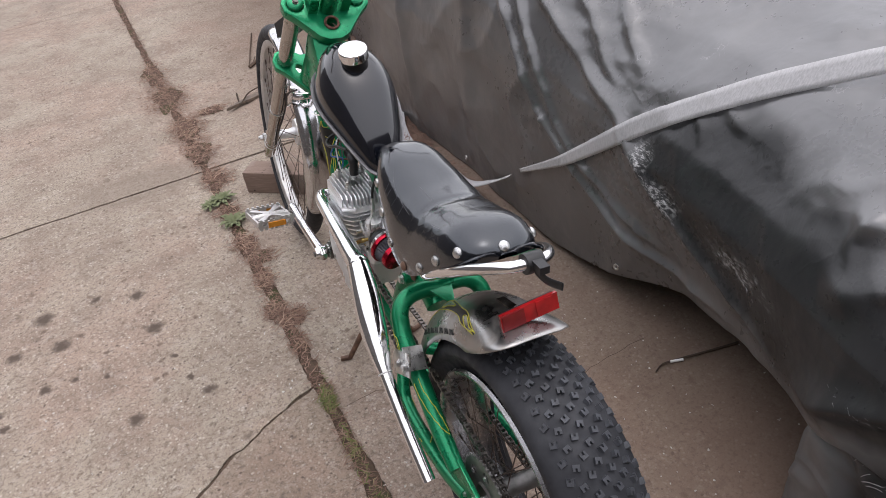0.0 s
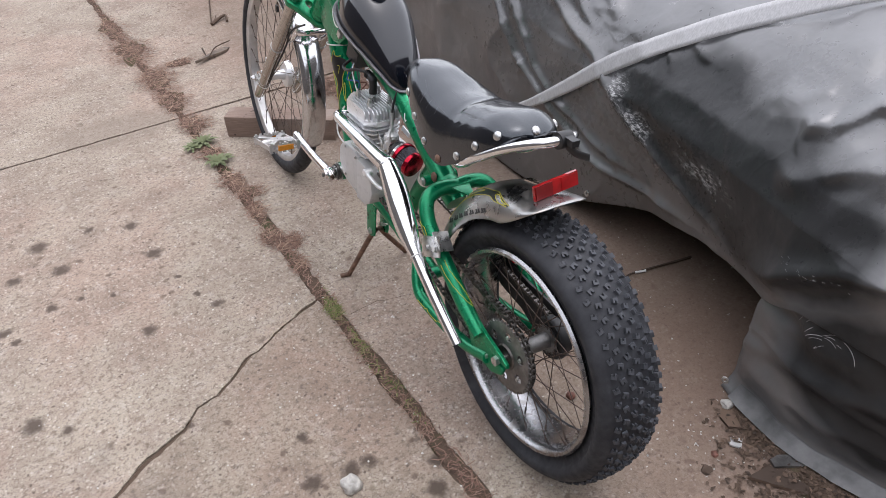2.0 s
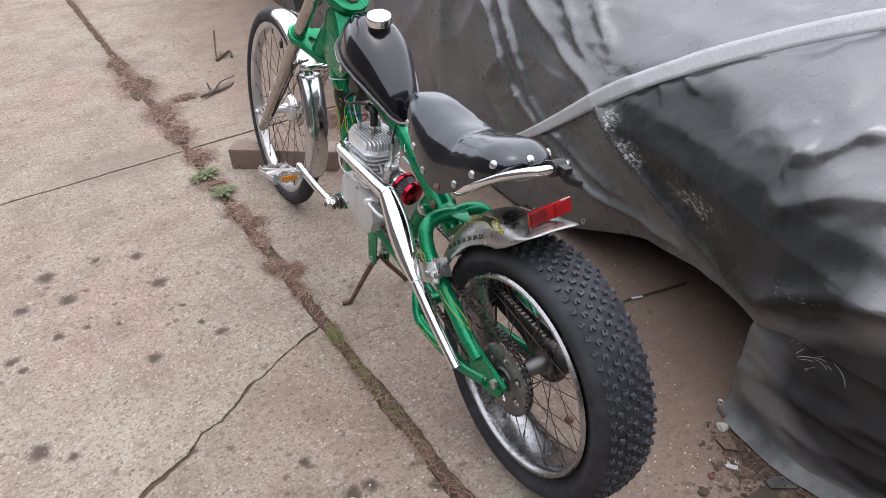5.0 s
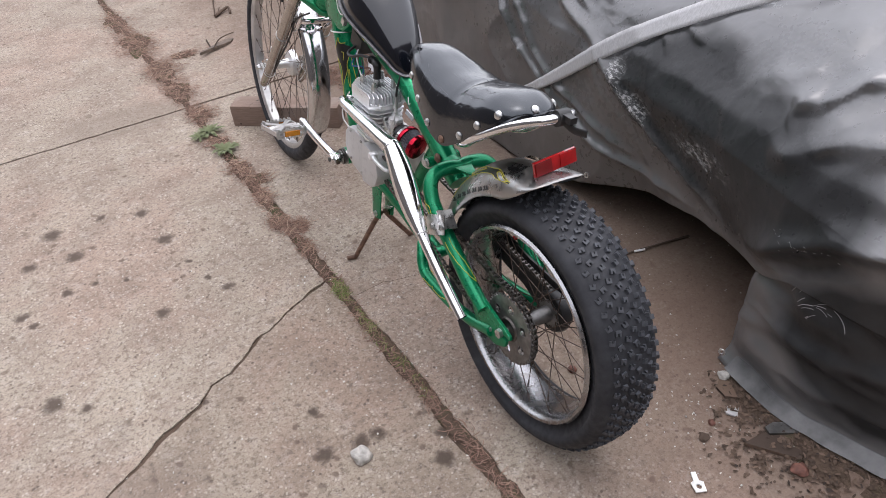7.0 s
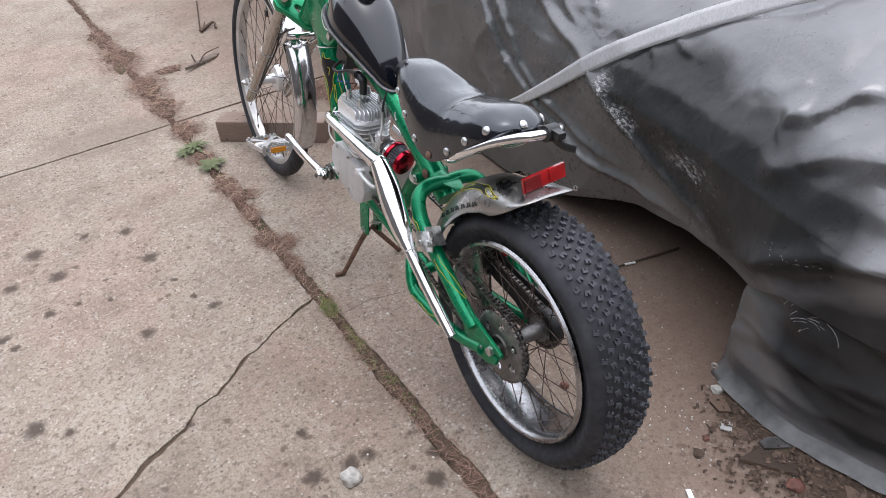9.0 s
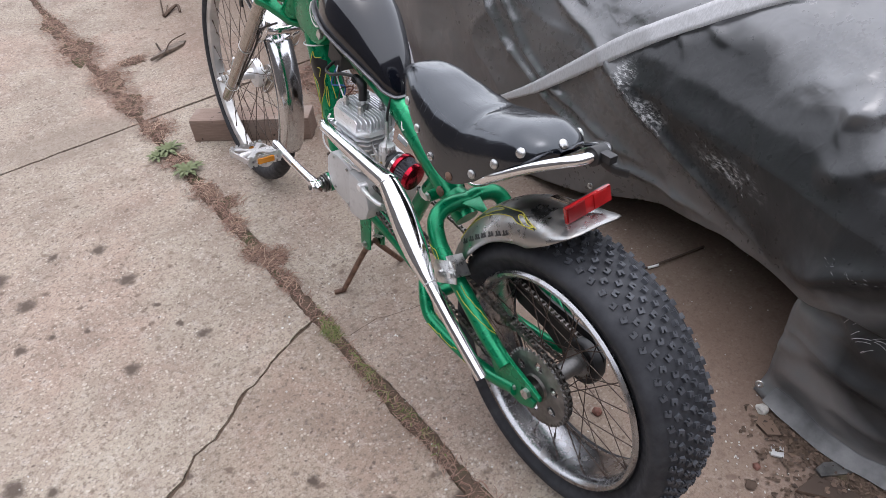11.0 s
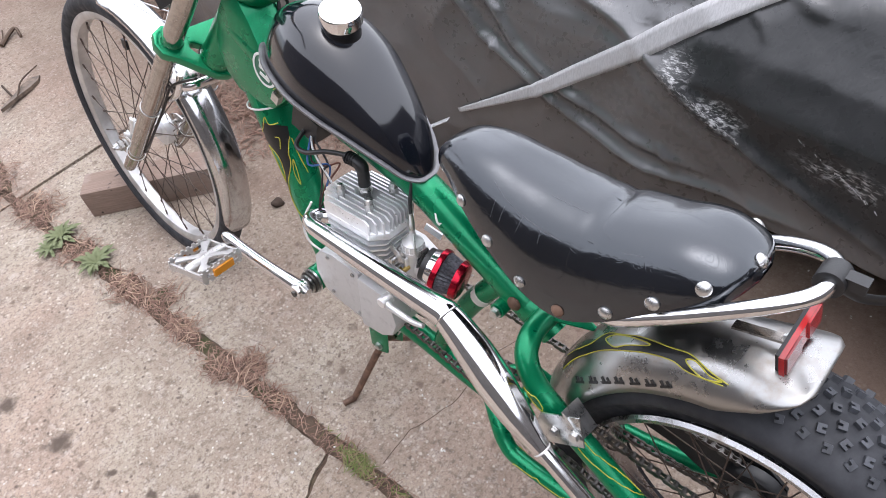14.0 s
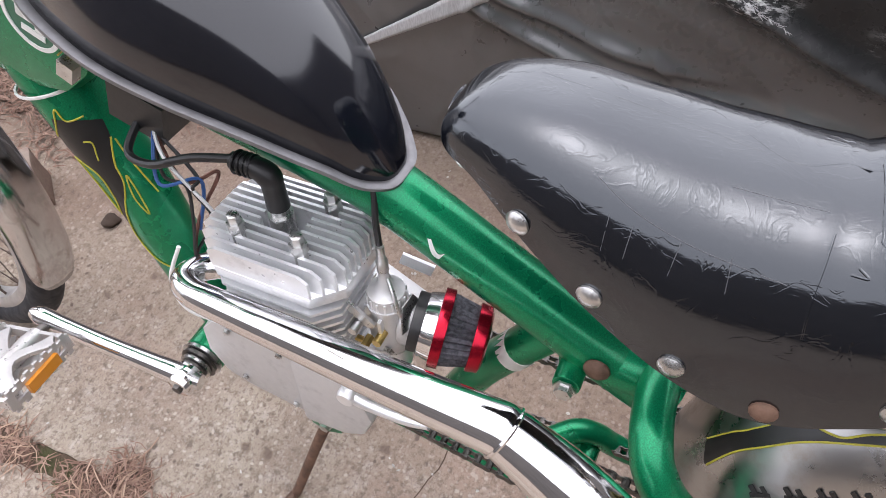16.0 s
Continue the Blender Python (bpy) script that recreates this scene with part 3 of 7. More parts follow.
hairline([(-0.13, 0.575), (-0.05, 0.58), (0.07, 0.554), (0.2, 0.56), (0.3, 0.52)], "hairline crack in the slab")
hairline([(0.28, 0.31), (0.45, 0.36), (0.62, 0.37)], "hairline crack in the slab")


def scatter(name, material, spots, length, width, label, category, lift=0.004, curl=0.3, seed=0):
    """Loose slivers heaped at spots of (x, y, radius x, radius y, number, height)."""
    r = random.Random(seed)
    verts, faces = [], []
    for sx, sy, rx, ry, count, high in spots:
        for _ in range(count):
            a, d = r.uniform(0, 2 * math.pi), math.sqrt(r.random()) * r.uniform(0.5, 1.15)
            x, y = sx + rx * d * math.cos(a), sy + ry * d * math.sin(a)
            z = 0.0015 + max(0.0, 1 - d) * high * r.random() + lift * r.random()
            h, tip = r.uniform(0, 2 * math.pi), r.uniform(-curl, curl)
            ln, wd = length * r.uniform(0.5, 1.4), width * r.uniform(0.6, 1.5)
            u = Vector((math.cos(h), math.sin(h), tip * 0.35))
            v = Vector((-math.sin(h), math.cos(h), r.uniform(-0.6, 0.6))) * wd
            c = Vector((x, y, z))
            bend = Vector((-math.sin(h), math.cos(h), 0)) * ln * r.uniform(-0.2, 0.2) + Vector((0, 0, abs(tip) * ln * 0.2))
            k = len(verts)
            for p in (c - u * ln / 2 - v * 0.5, c - u * ln / 2 + v * 0.5, c + bend + v, c + bend - v, c + u * ln / 2 + v * 0.3, c + u * ln / 2 - v * 0.3):
                verts.append((p.x, p.y, max(p.z, 0.0008)))
            faces += [(k, k + 1, k + 2, k + 3), (k + 3, k + 2, k + 4, k + 5)]
    me = bpy.data.meshes.new(name)
    me.from_pydata(verts, [], faces)
    me.materials.append(material)
    return tagged(new(name, me), label, category, kind="stuff")


def along(y0, y1, step, width, count, high=0.006):
    return [(joint_x(y) + random.Random(int(y * 999)).uniform(-0.01, 0.01), y, width, step, count, high) for y in np.arange(y0, y1, step).tolist()]


HEAPS = [(1.42, 0.0, 0.055, 0.09, 520, 0.02), (1.93, 0.02, 0.08, 0.1, 700, 0.02), (2.2, 0.01, 0.08, 0.14, 760, 0.018), (2.45, 0.01, 0.105, 0.16, 1300, 0.022), (2.56, 0.15, 0.11, 0.055, 420, 0.014), (2.85, 0.0, 0.12, 0.24, 1500, 0.022),
         (3.2, -0.01, 0.085, 0.22, 820, 0.014), (0.98, 0.02, 0.06, 0.06, 420, 0.022), (1.04, -0.02, 0.045, 0.05, 220, 0.012), (0.86, 0.0, 0.035, 0.06, 180, 0.01), (1.2, 0.0, 0.045, 0.07, 320, 0.012), (1.66, 0.0, 0.07, 0.08, 380, 0.012), (1.32, 0.03, 0.06, 0.05, 240, 0.012)]


def dirt_pad(x, y, rx, ry, seed):
    """A thin uneven smear of dirt on the slabs."""
    bm = bmesh.new()
    mid = bm.verts.new((x, y, 0.0045))
    ring = []
    for k in range(40):
        a = 2 * math.pi * k / 40
        r = 0.85 + 0.45 * noise.noise(Vector((math.cos(a) * 2, math.sin(a) * 2, seed))) + 0.25 * noise.noise(Vector((math.cos(a) * 7, math.sin(a) * 7, seed)))
        ring.append([bm.verts.new((x + rx * r * f * math.cos(a), y + ry * r * f * math.sin(a), z)) for f, z in ((0.55, 0.0035), (1.0, 0.0006))])
    for k in range(40):
        p, q = ring[k], ring[(k + 1) % 40]
        bm.faces.new((mid, p[0], q[0]))
        bm.faces.new((p[0], p[1], q[1], q[0]))
    return tagged(part("dirt_patch", bm, SOIL, smooth=80), "thin brown dirt under the dry needles", "dirt", kind="stuff")


for i, (y, dx, rx, ry, n, h) in enumerate(HEAPS):
    dirt_pad(joint_x(y) + dx, y, rx * 0.62, ry * 0.85, i + 0.5)
for i, y in enumerate((0.05, 0.3, 0.75, -0.2)):
    dirt_pad(joint_x(y), y, 0.022, 0.10, i + 20.5)
for i, (x, y, rx, ry) in enumerate(((0.475, -0.30, 0.055, 0.11), (0.50, -0.46, 0.085, 0.13), (0.58, -0.64, 0.14, 0.15))):
    dirt_pad(x, y, rx, ry, i + 40.5)
scatter("needle_litter", NEEDLE, [(joint_x(y) + dx, y, rx, ry, n * 3 // 5, h * 0.3) for y, dx, rx, ry, n, h in HEAPS] + along(-0.5, 0.8, 0.1, 0.024, 70, 0.004) + along(0.8, 3.4, 0.1, 0.030, 45, 0.005) + along(3.3, 4.7, 0.2, 0.03, 90), 0.028, 0.0009, "flat heaps of brown dry needles along the slab joint", "leaf litter", lift=0.004, curl=0.3, seed=3)
scatter("straw_needles", STRAW, [(joint_x(y) + dx, y, rx * 0.85, ry * 0.9, n // 20, h * 0.3 + 0.002) for y, dx, rx, ry, n, h in HEAPS] + along(0.9, 3.4, 0.15, 0.04, 9, 0.004), 0.045, 0.0010, "pale straw-coloured needles on the heaps", "leaf litter", lift=0.006, curl=0.45, seed=13)
scatter("needle_litter", NEEDLE, [(0.52, 1.72, 0.14, 0.18, 1300, 0.02), (0.42, 1.9, 0.12, 0.12, 500, 0.01), (0.62, 1.95, 0.1, 0.15, 500, 0.02), (0.68, 2.4, 0.12, 0.3, 700, 0.02), (0.74, 3.0, 0.08, 0.3, 400, 0.02), (0.4, 1.6, 0.14, 0.12, 260, 0.006), (0.55, 1.4, 0.08, 0.14, 200, 0.006)], 0.03, 0.0016, "dry brown litter blown against the cover", "leaf litter", lift=0.006, curl=0.8, seed=4)
scatter("grass_blades", GRASS, along(0.2, 0.7, 0.08, 0.018, 16, 0.010) + [(joint_x(0.62), 0.62, 0.022, 0.05, 110, 0.016), (joint_x(0.45), 0.45, 0.02, 0.06, 25, 0.012)], 0.022, 0.001, "thin grass and moss in the slab joint", "grass", curl=1.2, seed=5)
scatter("leaf_litter", LITTER, [(0.45, -0.3, 0.09, 0.12, 260, 0.012), (0.42, -0.42, 0.14, 0.12, 300, 0.012), (0.48, -0.55, 0.14, 0.14, 260, 0.01), (0.36, -0.36, 0.1, 0.1, 60, 0.004)], 0.011, 0.003, "crumbled dead leaves at the cover's hem", "leaf litter", seed=6)
scatter("concrete_crumbs", STONE, [(0.2, 0.2, 0.7, 0.7, 260, 0.001), (-0.6, 0.8, 0.8, 0.9, 200, 0.001), (0.35, -0.3, 0.2, 0.25, 80, 0.002)], 0.005, 0.0018, "tiny pale grit on the concrete", "grit", lift=0.001, seed=8)


def weed(x, y, size, seed, label):
    """A rosette of long toothed leaves."""
    r = random.Random(seed)
    root = thing("weed", pose(x, y, 0.004), label, "weed", "weeds in the joint")
    for i in range(34):
        h = i * 2.4 + r.uniform(-0.3, 0.3)
        ln, lift = size * (0.45 + 0.65 * (1 - i / 34) * r.uniform(0.7, 1.1)), r.uniform(0.1, 0.35) + 0.6 * i / 34
        bm = bmesh.new()
        rows = []
        for k in range(8):
            t = k / 7
            w = ln * 0.105 * math.sin(math.pi * min(1, t * 0.92 + 0.08)) ** 0.7 * (1 if k % 2 else 0.62) + 0.0006
            rad, z = ln * t * (1 - 0.15 * t), ln * lift * math.sin(t * 2.2) * 0.55
            c, n = Vector((math.cos(h), math.sin(h), 0)), Vector((-math.sin(h), math.cos(h), 0))
            rows.append([bm.verts.new(c * rad + n * s * w + Vector((0, 0, z + abs(s) * w * 0.35))) for s in (-1, 0, 1)])
        for a, b in zip(rows, rows[1:]):
            for s in (0, 1):
                bm.faces.new((a[s], a[s + 1], b[s + 1], b[s]))
        part("leaf", bm, LEAF, root, smooth=60)
    return root


weed(-0.19, 1.75, 0.066, 1, "green weed rosette rooted in the slab joint")
weed(-0.185, 1.575, 0.07, 2, "low green weed rosette among dry needles")
weed(-0.235, 1.735, 0.05, 3, "small pale green weed in the slab joint")


def timber():
    a, b = Vector((-0.095, 1.745)), Vector((0.235, 1.47))
    m = Matrix.Translation(((a.x + b.x) / 2 + 0.03, (a.y + b.y) / 2 + 0.035, 0.0425)) @ Matrix.Rotation(math.atan2(b.y - a.y, b.x - a.x), 4, "Z")
    bm = block(((b - a).length, 0.088, 0.085))
    bmesh.ops.subdivide_edges(bm, edges=bm.edges[:], cuts=5, use_grid_fill=True)
    for v in bm.verts:
        v.co += Vector([noise.noise(v.co * 30 + Vector((i * 7, 0, 0))) * 0.0015 for i in range(3)])
    ob = part("timber_block", bm, WOOD, bevel=0.003)
    ob.matrix_world = m
    return tagged(ob, "weathered brown timber block lying behind the front wheel", "wood block")


timber()


def lump(name, x, y, size, material, label, category, seed, flat=0.7):
    bm = bmesh.new()
    bmesh.ops.create_icosphere(bm, subdivisions=3, radius=size)
    for v in bm.verts:
        v.co *= 1 + 0.35 * noise.noise(v.co / size * 1.3 + Vector((seed * 3.1, 0, 0))) + 0.1 * noise.noise(v.co / size * 4)
        v.co.z = max(v.co.z * flat, -size * 0.45)
    low = min(v.co.z for v in bm.verts)
    ob = part(name, bm, material, smooth=50)
    ob.location = (x, y, -low)
    return tagged(ob, label, category)


lump("stone", -0.36, 0.085, 0.022, STONE, "small pale grey stone on the concrete", "stone", 1, 0.85)
lump("stone", 0.188, 0.02, 0.011, BRICK, "small brown stone behind the wheel", "stone", 2)
lump("stone", 0.47, -0.2, 0.014, STONE, "white pebble against the cover's hem", "stone", 3, 0.6)
lump("stone", 0.30, -0.30, 0.011, LITTER, "dark crumb on the concrete", "stone", 5, 0.5)
lump("brick_chip", 0.40, -0.47, 0.018, BRICK, "broken red brick chip in the litter", "brick chip", 4, 0.5)
lump("brick_chip", 0.345, -0.28, 0.008, BRICK, "broken red brick chip on the concrete", "brick chip", 6, 0.5)
lump("stone", 0.24, 1.33, 0.016, LITTER, "dark clod beside the timber block", "clod", 7, 0.7)


def flat_bit(name, outline, x, y, turn, thick, material, label, category, holes=()):
    bm = plate(outline, thick, Matrix.Translation((0, 0, thick / 2 + 0.003)), holes)
    ob = part(name, bm, material, bevel=0.0)
    ob.matrix_world = pose(x, y, 0.0, random.Random(x).uniform(-6, 6), 5, turn)
    return tagged(ob, label, category)


flat_bit("metal_clip", [(-0.012, -0.02), (0.012, -0.02), (0.014, 0.004), (0.006, 0.008), (0.007, 0.03), (-0.004, 0.03), (-0.006, 0.008), (-0.014, 0.004)], 0.2, -0.375, -25, 0.003, WHITE, "small white plastic clip with a round hole", "clip", [ring_of(0.006, 12, 0, -0.007)])
flat_bit("metal_clip", [(-0.014, -0.012), (0.014, -0.012), (0.014, -0.004), (-0.002, -0.002), (-0.002, 0.005), (0.014, 0.006), (0.014, 0.013), (-0.014, 0.013)], 0.405, -0.285, 35, 0.004, CAST, "flat grey metal bracket in the litter", "bracket")
flat_bit("wood_chip", [(-0.03, -0.012), (0.02, -0.02), (0.034, 0.0), (0.012, 0.018), (-0.02, 0.014)], 0.44, -0.235, 70, 0.006, LITTER, "flat brown bark chip by the cover", "bark")
flat_bit("broken_plastic", [(-0.04, -0.012), (0.03, -0.016), (0.044, -0.002), (0.03, 0.012), (-0.02, 0.016), (-0.042, 0.006)], 0.46, -0.38, -25, 0.006, SPROCKET, "crumpled grey plastic wrapper in the litter", "wrapper")
flat_bit("wood_chip", [(-0.06, -0.02), (0.05, -0.012), (0.07, 0.01), (-0.022, 0.03)], 0.40, -0.40, -55, 0.008, LITTER, "long rotten wood sliver in the litter", "wood")


def twig(points, radius, label, material=None, white=False):
    ob = part("twig", tube([(*p, radius * (1 - 0.6 * i / len(points))) for i, p in enumerate(points)], sides=7, steps=5), material or LITTER)
    return tagged(ob, label, "twig")


twig([(0.80, 0.23, 0.004), (0.72, 0.245, 0.006), (0.65, 0.262, 0.005), (0.6, 0.272, 0.004), (0.57, 0.26, 0.004)], 0.004, "thin dark twig reaching under the cover")
flat_bit("bark_strip", [(-0.112, -0.008), (-0.037, -0.016), (0.028, -0.028), (0.075, -0.030), (0.112, -0.012), (0.103, 0.014), (0.045, 0.022), (-0.028, 0.006), (-0.075, 0.004)], 0.084, 2.535, 31, 0.012, RUST_BARK, "curled dry bark strip on the far slab", "bark")
twig([(0.074, 2.650, 0.006), (0.063, 2.509, 0.014), (0.121, 2.581, 0.022), (0.210, 2.643, 0.012)], 0.004, "thin dry twig over the bark strip")
twig([(0.332, 3.395, 0.005), (0.206, 2.921, 0.010), (0.263, 3.032, 0.008)], 0.004, "long thin dry twig on the far slab")
twig([(0.206, 2.921, 0.008), (0.293, 2.982, 0.016), (0.283, 2.912, 0.008)], 0.009, "short thick dry twig on the far slab")
butt = part("cigarette_butt", turned([(-0.016, 0.0035), (0.016, 0.0035)], 10, axis="X"), WHITE, bevel=0.0006)
butt.matrix_world = pose(0.635, 0.262, 0.006, 0, 0, -20)
tagged(butt, "white paper butt beside the dark twig", "cigarette butt")


# ---- the covered vehicle ----
BASE = [(-2.2, 1.6), (-1.5, 1.0), (-1.0, 0.72), (-0.6, 0.57), (-0.4, 0.525), (-0.2, 0.53), (0.05, 0.60), (0.3, 0.645), (0.6, 0.66), (1.1, 0.655), (1.5, 0.64), (2.0, 0.61), (2.3, 0.66), (2.6, 0.75), (3.0, 0.78), (3.5, 0.82), (5.5, 0.9)]
HEM = [(-2.2, 0.30), (-0.6, 0.325), (-0.4, 0.33), (-0.26, 0.325), (-0.165, 0.28), (-0.02, 0.265), (0.09, 0.245), (0.28, 0.185), (0.46, 0.12), (0.62, 0.06), (0.8, 0.02), (1.1, 0.006), (5.5, 0.006)]
SHAPE = [(0.0, 0.0), (0.10, 0.12), (0.22, 0.26), (0.36, 0.42), (0.52, 0.58)]
# folds: (y, z) lines, half width, depth
FOLDS = [([(1.24, 0.95), (1.15, 0.76), (0.99, 0.545), (0.91, 0.43), (0.78, 0.366), (0.667, 0.305), (0.54, 0.262), (0.42, 0.250), (0.24, 0.258), (0.08, 0.27)], 0.017, 0.020),
         ([(1.14, 0.95), (1.06, 0.76), (0.915, 0.565), (0.815, 0.43), (0.695, 0.365), (0.527, 0.320), (0.40, 0.295), (0.30, 0.285)], 0.015, 0.016),
         ([(1.2, 1.05), (0.98, 0.80), (0.835, 0.69), (0.707, 0.61), (0.555, 0.555), (0.477, 0.512), (0.37, 0.455), (0.245, 0.395), (0.10, 0.34), (-0.05, 0.31)], 0.020, 0.020),
         ([(1.05, 1.1), (0.86, 0.83), (0.728, 0.72), (0.66, 0.645), (0.577, 0.60)], 0.017, 0.016),
         ([(0.95, 1.1), (0.76, 0.86), (0.633, 0.73), (0.52, 0.65)], 0.018, 0.015),
         ([(1.76, 0.9), (1.75, 0.5), (1.72, 0.2), (1.66, 0.0)], 0.03, 0.026),
         ([(1.35, 0.9), (1.3, 0.5), (1.33, 0.1)], 0.05, 0.012),
         ([(-0.10, 0.54), (-0.15, 0.575), (-0.21, 0.63), (-0.31, 0.68), (-0.45, 0.72)], 0.035, 0.026),
         ([(-0.08, 0.66), (-0.16, 0.70), (-0.19, 0.76), (-0.30, 0.82)], 0.03, 0.022),
         ([(-0.10, 0.335), (-0.17, 0.36), (-0.24, 0.415), (-0.32, 0.47), (-0.44, 0.51), (-0.6, 0.53)], 0.030, 0.028),
         ([(2.3, 0.9), (2.35, 0.5), (2.3, 0.1)], 0.06, 0.04),
         ([(-0.13, 0.71), (-0.115, 0.675), (-0.104, 0.63), (-0.14, 0.61)], 0.013, 0.012),
         ([(-0.22, 0.79), (-0.19, 0.74), (-0.155, 0.69)], 0.014, 0.013),
         ([(0.30, 0.70), (0.245, 0.675), (0.21, 0.668)], 0.010, 0.010),
         ([(0.36, 0.665), (0.31, 0.635), (0.29, 0.60)], 0.010, 0.008),
         ([(0.40, 0.262), (0.45, 0.33)], 0.006, 0.008),
         ([(0.86, 0.43), (0.90, 0.36)], 0.006, 0.007),
         ([(0.98, 0.66), (0.93, 0.60), (0.95, 0.54)], 0.008, 0.008),
         ([(0.02, 0.69), (-0.05, 0.70), (-0.10, 0.74)], 0.012, 0.010),
         ([(-0.30, 0.70), (-0.24, 0.66), (-0.20, 0.60)], 0.012, 0.010)]
OVER = [(0.0, 0.50), (0.03, 0.57), (0.09, 0.645), (0.18, 0.715), (0.32, 0.78), (0.55, 0.84), (0.9, 0.885), (1.3, 0.91), (1.65, 0.87), (1.82, 0.70), (1.9, 0.40), (1.92, 0.02)]


def fold_depth(y, z):
    d = 0.0
    for line, w, a in FOLDS:
        best, part_way, run, total = 9.0, 0.0, 0.0, sum(math.hypot(q[0] - p[0], q[1] - p[1]) for p, q in zip(line, line[1:]))
        for (y0, z0), (y1, z1) in zip(line, line[1:]):
            vy, vz = y1 - y0, z1 - z0
            t = max(0.0, min(1.0, ((y - y0) * vy + (z - z0) * vz) / (vy * vy + vz * vz)))
            away, length = math.hypot(y - y0 - t * vy, z - z0 - t * vz), math.hypot(vy, vz)
            if away < best:
                best, part_way = away, (run + t * length) / total
            run += length
        if best < 4 * w:
            fade = math.sin(math.pi * min(0.5, 2.2 * part_way, 2.2 * (1 - part_way)))
            d += a * fade * math.exp(-(1.1 * best / w) ** 1.6)
    return d


def cover_point(y, s):
    """A place on the cover: y along it, s from 0 at the hem to 1 far over the top."""
    hem = lerp(HEM, y)
    if s < 0.45:
        z = hem + (0.5 - hem) * s / 0.45
        out = 0.0
    else:
        k = (s - 0.45) / 0.55 * (len(OVER) - 1)
        i = min(int(k), len(OVER) - 2)
        t = k - i
        out = OVER[i][0] * (1 - t) + OVER[i + 1][0] * t
        z = OVER[i][1] * (1 - t) + OVER[i + 1][1] * t
    steep = min(1.0, max(0.0, (y - 0.5) / 0.45))
    x = lerp(BASE, y) + out - 0.62 * steep * min(out, 0.35)
    x -= 0.03 * math.sin(math.pi * min(1, z / 0.6)) * math.exp(-((y - 0.1) / 0.45) ** 2)
    x += 0.16 * max(0.0, 0.56 - z) * math.exp(-((y - 0.12) / 0.30) ** 4)
    p = Vector((y * 1.7, z * 1.9 + out, 4.0))
    wob = 0.018 * noise.noise(p) + 0.008 * noise.noise(p * 2.7) + 0.0015 * noise.noise(p * 6.1)
    for f, a in ((2.2, 0.008), (4.7, 0.0025)):
        wob += a * (1 - abs(noise.noise(p * f + Vector((f, 0, 0))))) ** 4
    d = fold_depth(y, z + out * 0.35)
    z += wob * 0.8 * min(1, out * 2) + d * 0.5 * min(1, out * 3) + 0.02 * min(1, out) * noise.noise(Vector((x * 2.5, y * 2.5, 9)))
    return Vector((x - wob - d * (1 - 0.4 * min(1, out * 2)), y, max(z, 0.004)))


def cover_skin():
    bm = bmesh.new()
    ys = list(np.arange(-2.2, -0.8, 0.05)) + list(np.arange(-0.8, -0.4, 0.0125)) + list(np.arange(-0.4, 1.15, 0.0065)) + list(np.arange(1.15, 1.9, 0.0125)) + list(np.arange(1.9, 5.51, 0.04))
    ss = list(np.linspace(0, 0.45, 84)) + list(np.linspace(0.4555, 0.78, 64)) + list(np.linspace(0.8, 1, 14))
    grid = [[bm.verts.new(cover_point(float(y), float(s))) for s in ss] for y in ys]
    for a, b in zip(grid, grid[1:]):
        for i in range(len(ss) - 1):
            bm.faces.new((a[i], a[i + 1], b[i + 1], b[i]))
    for row in (grid[0], grid[-1]):
        foot = [bm.verts.new((v.co.x, v.co.y, 0.004)) for v in row]
        for i in range(len(row) - 1):
            if row[i].co.z > 0.006 or row[i + 1].co.z > 0.006:
                bm.faces.new((row[i], row[i + 1], foot[i + 1], foot[i]))
    return part("cover_skin", bm, TARP, tarp, smooth=70)


tarp = thing("tarp_cover", pose(0, 0, 0), "dark grey scuffed tarpaulin draped over a parked vehicle", "tarp")
skin = cover_skin()
FLAP_BASE = [(-1.9, 1.25), (-1.2, 0.78), (-0.8, 0.60), (-0.6, 0.545), (-0.5, 0.51), (-0.4, 0.485), (-0.3, 0.482), (-0.22, 0.49), (-0.16, 0.505)]


def flap_point(y, h):
    """A place on the hanging flap: y along it, h from 0 at the ground to 1 under the cover."""
    z = 0.004 + 0.43 * h
    p = Vector((y * 5, z * 6, 20))
    w = 0.02 * noise.noise(p) * (0.4 + h) + 0.01 * noise.noise(p * 2.6) - 0.010 * (1 - abs(noise.noise(Vector((y * 3.0 + z * 2, z * 13 - y * 4, 31))))) ** 4 * min(1, h * 5)
    crease = 0.010 * math.exp(-((z - 0.16 - 0.2 * (-0.2 - y)) / 0.02) ** 2) * (1 if y > -0.7 else 0)
    foot = 0.034 * max(0.0, 1 - h / 0.09) ** 1.5
    return Vector((lerp(FLAP_BASE, y) + 0.03 * h ** 1.4 + w - crease + 0.03 - foot, y + 0.02 * noise.noise(Vector((z * 8, y, 2))), z))


def grid_part(rows, name, material, label):
    bm = bmesh.new()
    grid = [[bm.verts.new(p) for p in row] for row in rows]
    for a, b in zip(grid, grid[1:]):
        for k in range(len(a) - 1):
            bm.faces.new((a[k], a[k + 1], b[k + 1], b[k]))
    return part(name, bm, material, tarp, label, smooth=70)


def flap():
    rows = [[flap_point(y, h) for h in np.linspace(0, 1, 56).tolist()] for y in np.linspace(-1.9, -0.155, 150).tolist()]
    return grid_part(rows, "lower_flap", TARP, "sagging lower flap of the tarpaulin")


